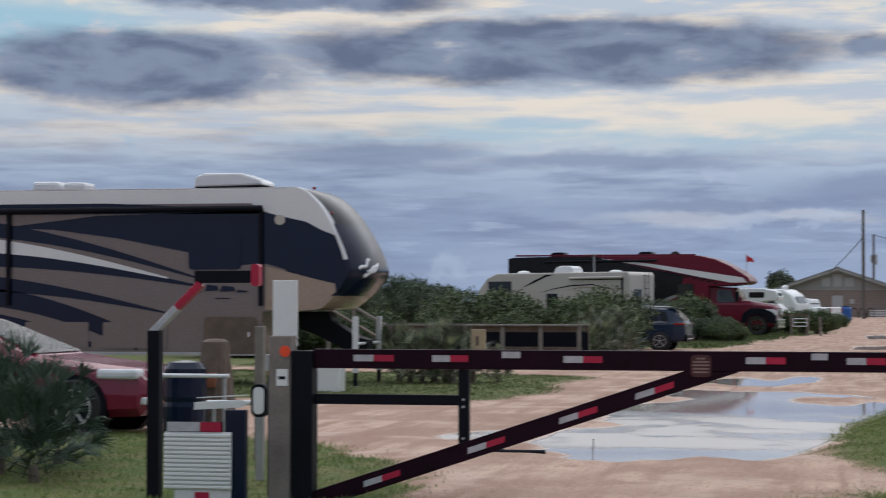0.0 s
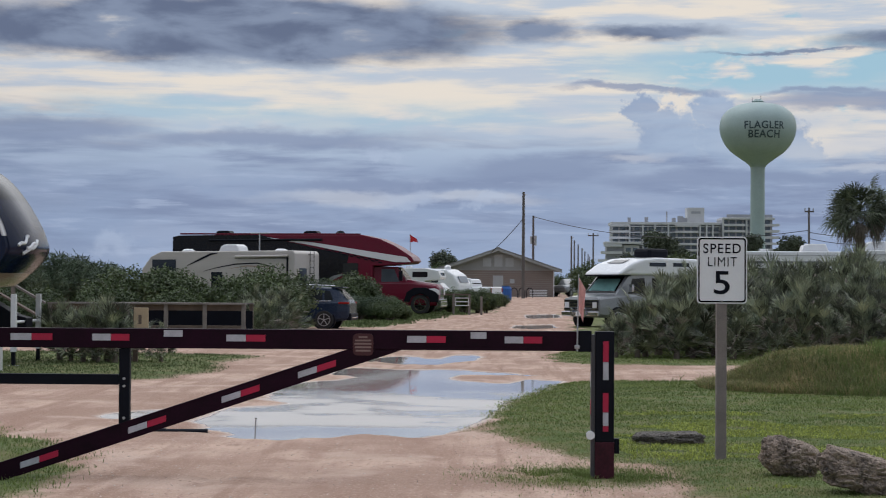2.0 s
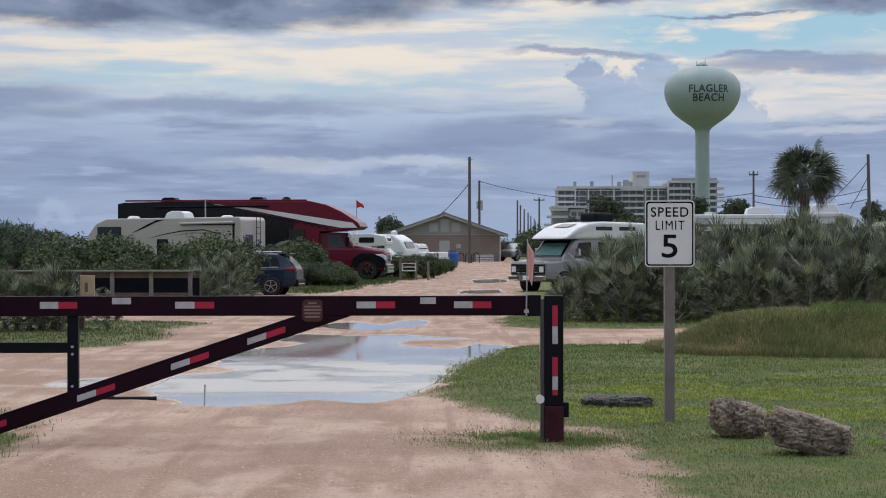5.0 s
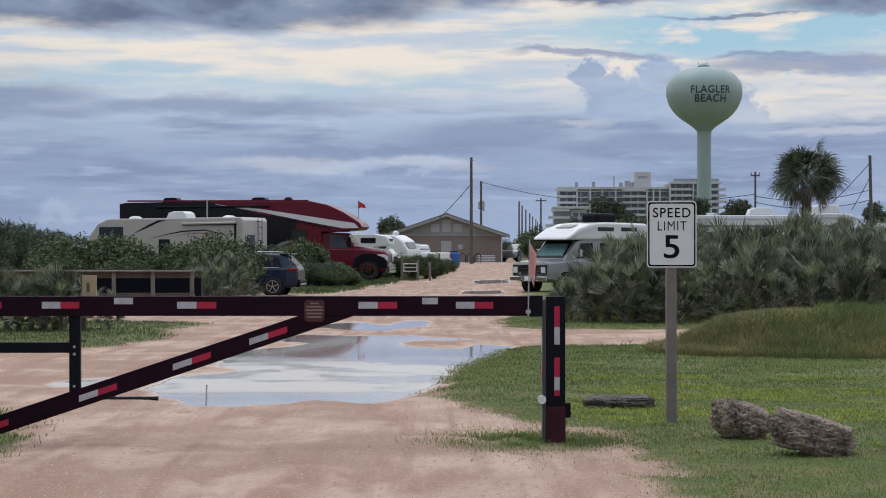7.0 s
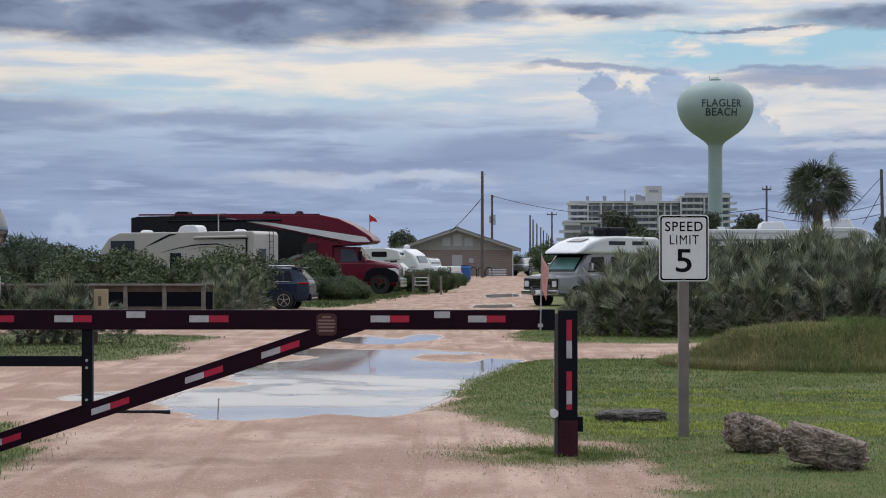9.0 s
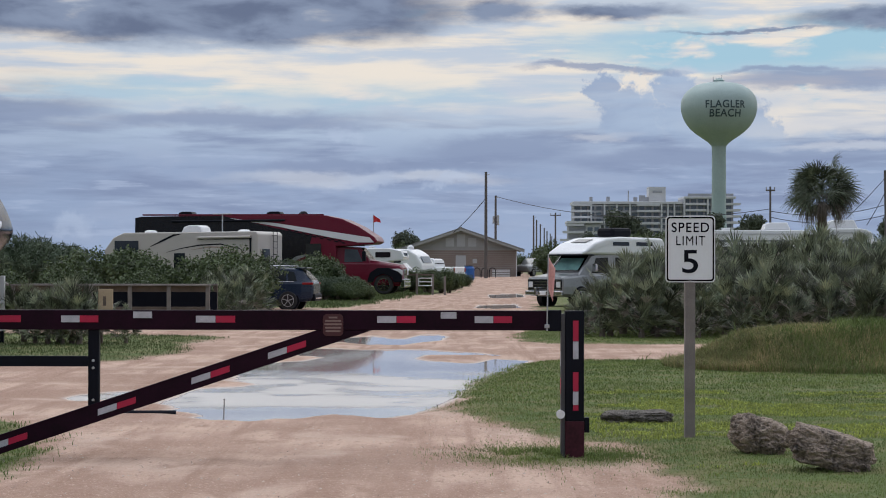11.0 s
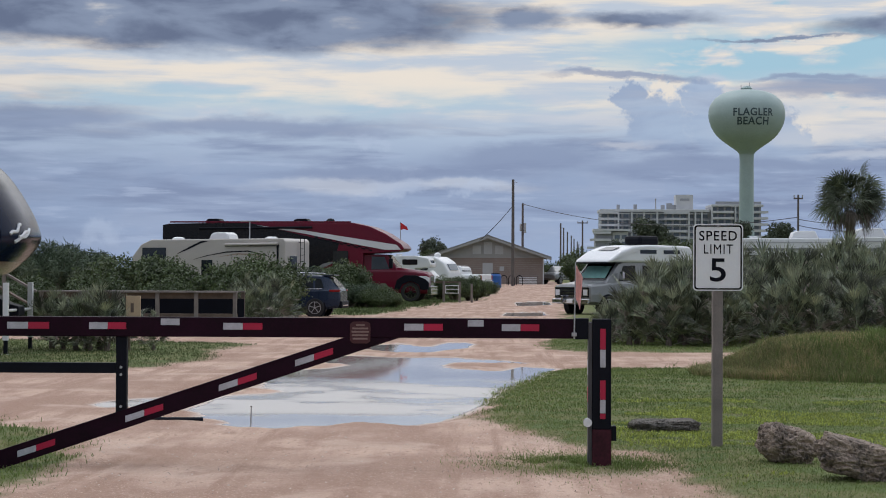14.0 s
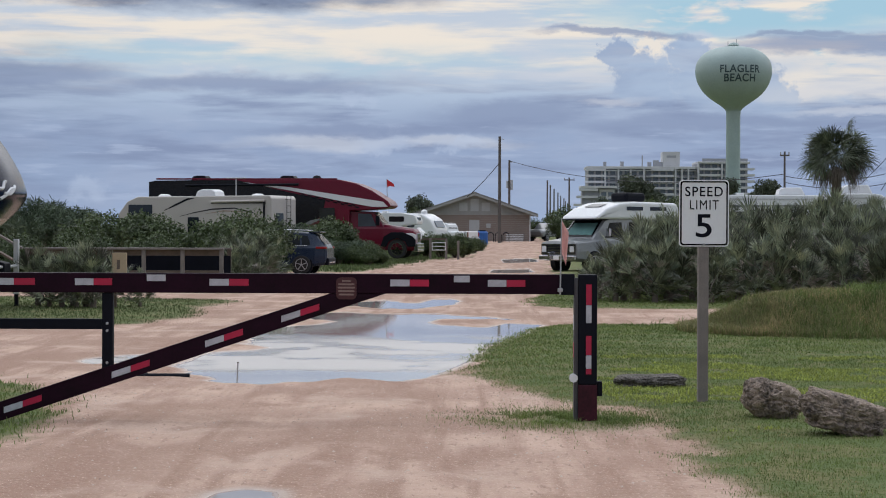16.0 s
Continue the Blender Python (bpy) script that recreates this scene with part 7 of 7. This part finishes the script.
# ---- rocks ----
def rock(x, y, sx, sy, sz, seed, turn, label, tilt=0.0, stone="rock", square=0.5, sink=0.05):
    b = bmesh.new()
    bmesh.ops.create_icosphere(b, subdivisions=6, radius=1.0)
    off = Vector((seed * 3.7, seed * 1.3, seed * 2.1))
    for v in b.verts:
        p = v.co.normalized()
        blocky = p / max(abs(p.x), abs(p.y), abs(p.z)) ** square
        n1 = noise.fractal(p * 1.2 + off, 1.0, 2.0, 3) * 0.17
        # bedding layers and pits of a shelly stone
        q = Vector((p.x * 1.7 + 0.8 * p.z, p.y * 1.8, p.z * 2.4 - 1.3 * p.x)) + off
        n2 = -abs(noise.fractal(q * 1.6, 0.8, 2.1, 4)) * 0.13
        n3 = -max(0.0, noise.noise(p * 13 + off) - 0.1) * 0.11
        n4 = noise.noise(p * 30 + off) * 0.022
        v.co = blocky * (0.93 + n1 + n2 + n3 + n4)
        v.co.x, v.co.y, v.co.z = v.co.x * sx, v.co.y * sy, v.co.z * sz
    bmesh.ops.transform(b, matrix=pose(0, 0, 0, 0, tilt, turn), verts=b.verts)
    lo = min(v.co.z for v in b.verts)
    me_ = bpy.data.meshes.new("rock")
    b.to_mesh(me_)
    b.free()
    me_.materials.append(M[stone])
    for pl in me_.polygons:
        pl.use_smooth = True
    o = new("rock", me_)
    o.location = (x, y, gz(x, y) - lo - sink)
    tagged(o, label, "rock", "rocks in the grass")


rock(2.43, 15.75, 0.255, 0.25, 0.185, 1, 15, "rough grey-brown coquina boulder on the grass", 22, "rock", 0.22)
rock(2.78, 14.38, 0.35, 0.24, 0.165, 5, -8, "rough buff coquina boulder with a flat sloping top on the grass", 13, "rock", 0.6)
rock(1.74, 18.9, 0.38, 0.26, 0.09, 3, 5, "flat dark grey rock sunk in the grass", 0.0, "grey_rock", 0.6, 0.06)
rock(3.62, 14.6, 0.26, 0.2, 0.13, 4, 30, "small rough rock on the grass")

pb = thing("drain_pipe", -3.5, 20.2, -0.005, "dark corrugated pipe lying in the sand", "pipe", turn=4)
part("pipe", tube((-0.25, 0, 0.0), (0.5, 0, 0.0), 0.03, n=10), "black_paint", pb)
part("collar", tube((0.0, 0, 0.0), (0.06, 0, 0.0), 0.037, n=10), "black_paint", pb)
stk = thing("marker_stake", -2.46, 19.9, -0.08, "thin grey stake standing in the puddle", "stake")
part("stick", tube((0, 0, -0.05), (0.01, 0, 0.24), 0.009, 0.007, 6), "steel", stk)
part("cap", tube((0.01, 0, 0.24), (0.01, 0, 0.25), 0.011, n=6), "grey_wood", stk)


# ---- grass ----
def blades(name, pts, lo, hi, width, material, label, seed, lean=0.95):
    """Single bent blades rooted in the ground at pts (x, y)."""
    rng = np.random.default_rng(seed)
    n = len(pts)
    x, y = pts[:, 0], pts[:, 1]
    z = height(x, y) - 0.01
    a = rng.uniform(0, 2 * np.pi, n)
    ln = rng.uniform(lo, hi, n)
    k = rng.uniform(0.1, lean, n)
    b0 = rng.uniform(0, 2 * np.pi, n)
    dx, dy = np.cos(a) * k, np.sin(a) * k
    wx, wy = np.cos(b0) * width, np.sin(b0) * width
    root = np.stack([x, y, z], 1)
    w = np.stack([wx, wy, np.zeros(n)], 1) * (0.6 + 0.4 * np.clip(y / 25, 0.6, 2))[:, None]
    mid = root + np.stack([dx * ln * 0.4, dy * ln * 0.4, ln * 0.6], 1)
    tip = root + np.stack([dx * ln * 1.2, dy * ln * 1.2, ln * (1 - 0.3 * k)], 1)
    P = np.stack([root - w, root + w, mid + w * 0.8, mid - w * 0.8, tip], 1).reshape(-1, 3)
    i = np.arange(n)[:, None] * 5
    F = (i + np.array([[0, 1, 2, 3]])).tolist() + (i + np.array([[3, 2, 4]])).tolist()
    me_ = bpy.data.meshes.new(name)
    me_.from_pydata(P.tolist(), [], F)
    me_.materials.append(M[material])
    return tagged(new(name, me_), label, "grass", kind="stuff")


def scatter(n, x0, x1, y0, y1, seed, edge=0.0, bare=0.35):
    rng = np.random.default_rng(seed)
    x, y = rng.uniform(x0, x1, n), rng.uniform(y0, y1, n)
    g_ = grass_at(x, y) + 0.25 * rng.normal(size=n) * 0.5
    thin = fnoise(x + 3, y + 9, 1.1, 3)
    ok = (g_ > edge) & (thin > -bare * rng.random(n) - 0.05)
    return np.stack([x[ok], y[ok]], 1)


blades("grass", scatter(145000, -0.4, 6.0, 10.3, 21, 1), 0.012, 0.045, 0.0026, "grass", "short green grass beside the track", 1)
blades("grass", scatter(90000, -0.4, 9.0, 21, 33, 2), 0.02, 0.055, 0.0045, "grass", "short green grass beside the track", 2)
blades("grass", scatter(70000, -13, -3.2, 10.3, 24, 3), 0.02, 0.075, 0.0045, "grass", "rough green grass beside the gate", 3)
blades("grass", scatter(90000, -15, -4.5, 29, 61, 4), 0.02, 0.07, 0.005, "far_grass", "grass before the railing", 4)
blades("grass", scatter(50000, 1.0, 15, 37, 50, 5), 0.02, 0.06, 0.005, "grass", "grass strip before the palmettos", 5)
blades("grass", scatter(40000, -16, -1.5, 70, 130, 6), 0.05, 0.16, 0.016, "far_grass", "rough grass along the campsites", 6)
r_ = np.random.default_rng(8)
tuft = np.stack([TUFT[0] + TUFT[2] * 0.52 * r_.normal(size=9000), TUFT[1] + TUFT[3] * 0.30 * r_.normal(size=9000)], 1)
tuft = tuft[fnoise(tuft[:, 0], tuft[:, 1], 2.2, 3) > -0.09]
blades("grass", tuft, 0.015, 0.07, 0.003, "grass", "grass tuft about the catch post", 8)
# strips of brighter blades, painted where the lawn looks sunlit
pw = scatter(90000, 1.2, 6.5, 14, 24, 9, 0.3, 0.1)
pw = pw[(fnoise(pw[:, 0], pw[:, 1] * 1.5, 0.8, 3) + 0.35 * np.exp(-(((pw[:, 1] - 20.6) / 1.0) ** 2)) * step01(pw[:, 0], 1.4, 2.2) + 0.25 * np.exp(-(((pw[:, 1] - 17.5) / 1.0) ** 2)) * step01(pw[:, 0], 2.8, 3.4)) > 0.07]
blades("sunlit_strip", pw, 0.015, 0.05, 0.006, "sunlit_grass", "yellow-green blades that paint sunlit strips into the grass", 9, 0.9)
# taller grass over the mound
an, rad = r_.uniform(0, 2 * np.pi, 60000), np.sqrt(r_.uniform(0, 1, 60000)) * 1.08
pm = np.stack([5.9 + 2.6 * rad * np.cos(an), 29.2 + 1.95 * rad * np.sin(an)], 1)
sel = r_.random(60000) < 0.62
blades("mound_grass", pm[sel], 0.05, 0.17, 0.004, "grass", "long grass over the low mound", 10, 0.9)
blades("mound_grass", pm[~sel], 0.05, 0.20, 0.0035, "dry_grass", "dry straw-coloured grass on the mound", 11, 0.9)
edge = pm[(pm[:, 0] < 4.5 + 0.4 * r_.normal(size=len(pm)))]
blades("mound_grass", edge, 0.05, 0.20, 0.004, "dry_grass", "dry straw-coloured grass on the mound", 12, 0.8)

# dry litter and small stones on the sand
rl_ = np.random.default_rng(31)
lx, ly = rl_.uniform(-4.5, 2.2, 5200), rl_.uniform(11.5, 40, 5200)
gl = grass_at(lx, ly)
okl = (gl < 0.25) & (rl_.random(5200) < 0.8 * np.exp(np.clip(gl, -3, 0) * 2.4) + 0.01) & (height(lx, ly) > WATER_Z + 0.005)
blades("dry_litter", np.stack([lx[okl], ly[okl]], 1), 0.012, 0.045, 0.004, "dead_frond", "dry leaf litter scattered on the sand", 31, 2.6)
sx, sy = rl_.uniform(-4.0, 1.6, 900), rl_.uniform(11.5, 30, 900)
ok2 = (grass_at(sx, sy) < 0.1) & (height(sx, sy) > WATER_Z + 0.004)
sx, sy = sx[ok2], sy[ok2]
sz = height(sx, sy)
PV, PF = [], []
for x, y, z in zip(sx, sy, sz):
    r = rl_.uniform(0.004, 0.012)
    i = len(PV)
    PV += [(x - r, y, z), (x, y - r * 1.2, z), (x + r * 1.1, y, z), (x, y + r, z), (x + r * 0.2, y, z + r * 0.9), (x, y, z - r)]
    PF += [(i, i + 1, i + 4), (i + 1, i + 2, i + 4), (i + 2, i + 3, i + 4), (i + 3, i, i + 4)]
tagged(new("pebbles", mesh_of("pebbles", PV, PF, "shell")), "small pale stones and shell bits on the sand", "pebbles", kind="stuff")

# worn, drier grass along the edges of the turf
xe, ye = rl_.uniform(-0.5, 6, 66000), rl_.uniform(10.3, 33, 66000)
ge = grass_at(xe, ye)
oke = (ge > -0.05) & (ge < 0.75) & (rl_.random(66000) < 0.75)
blades("dry_grass", np.stack([xe[oke], ye[oke]], 1), 0.012, 0.04, 0.003, "dry_grass", "worn dry grass along the edge of the turf", 33)

ct_ = np.stack([6.0 + 1.7 * r_.normal(size=5000) * 0.6, 29.4 + 0.9 * r_.normal(size=5000) * 0.6], 1)
ct_ = ct_[fnoise(ct_[:, 0], ct_[:, 1], 1.3, 2) > 0.02]
blades("mound_grass", ct_, 0.12, 0.30, 0.005, "grass", "taller tufts along the crest of the mound", 14, 0.7)
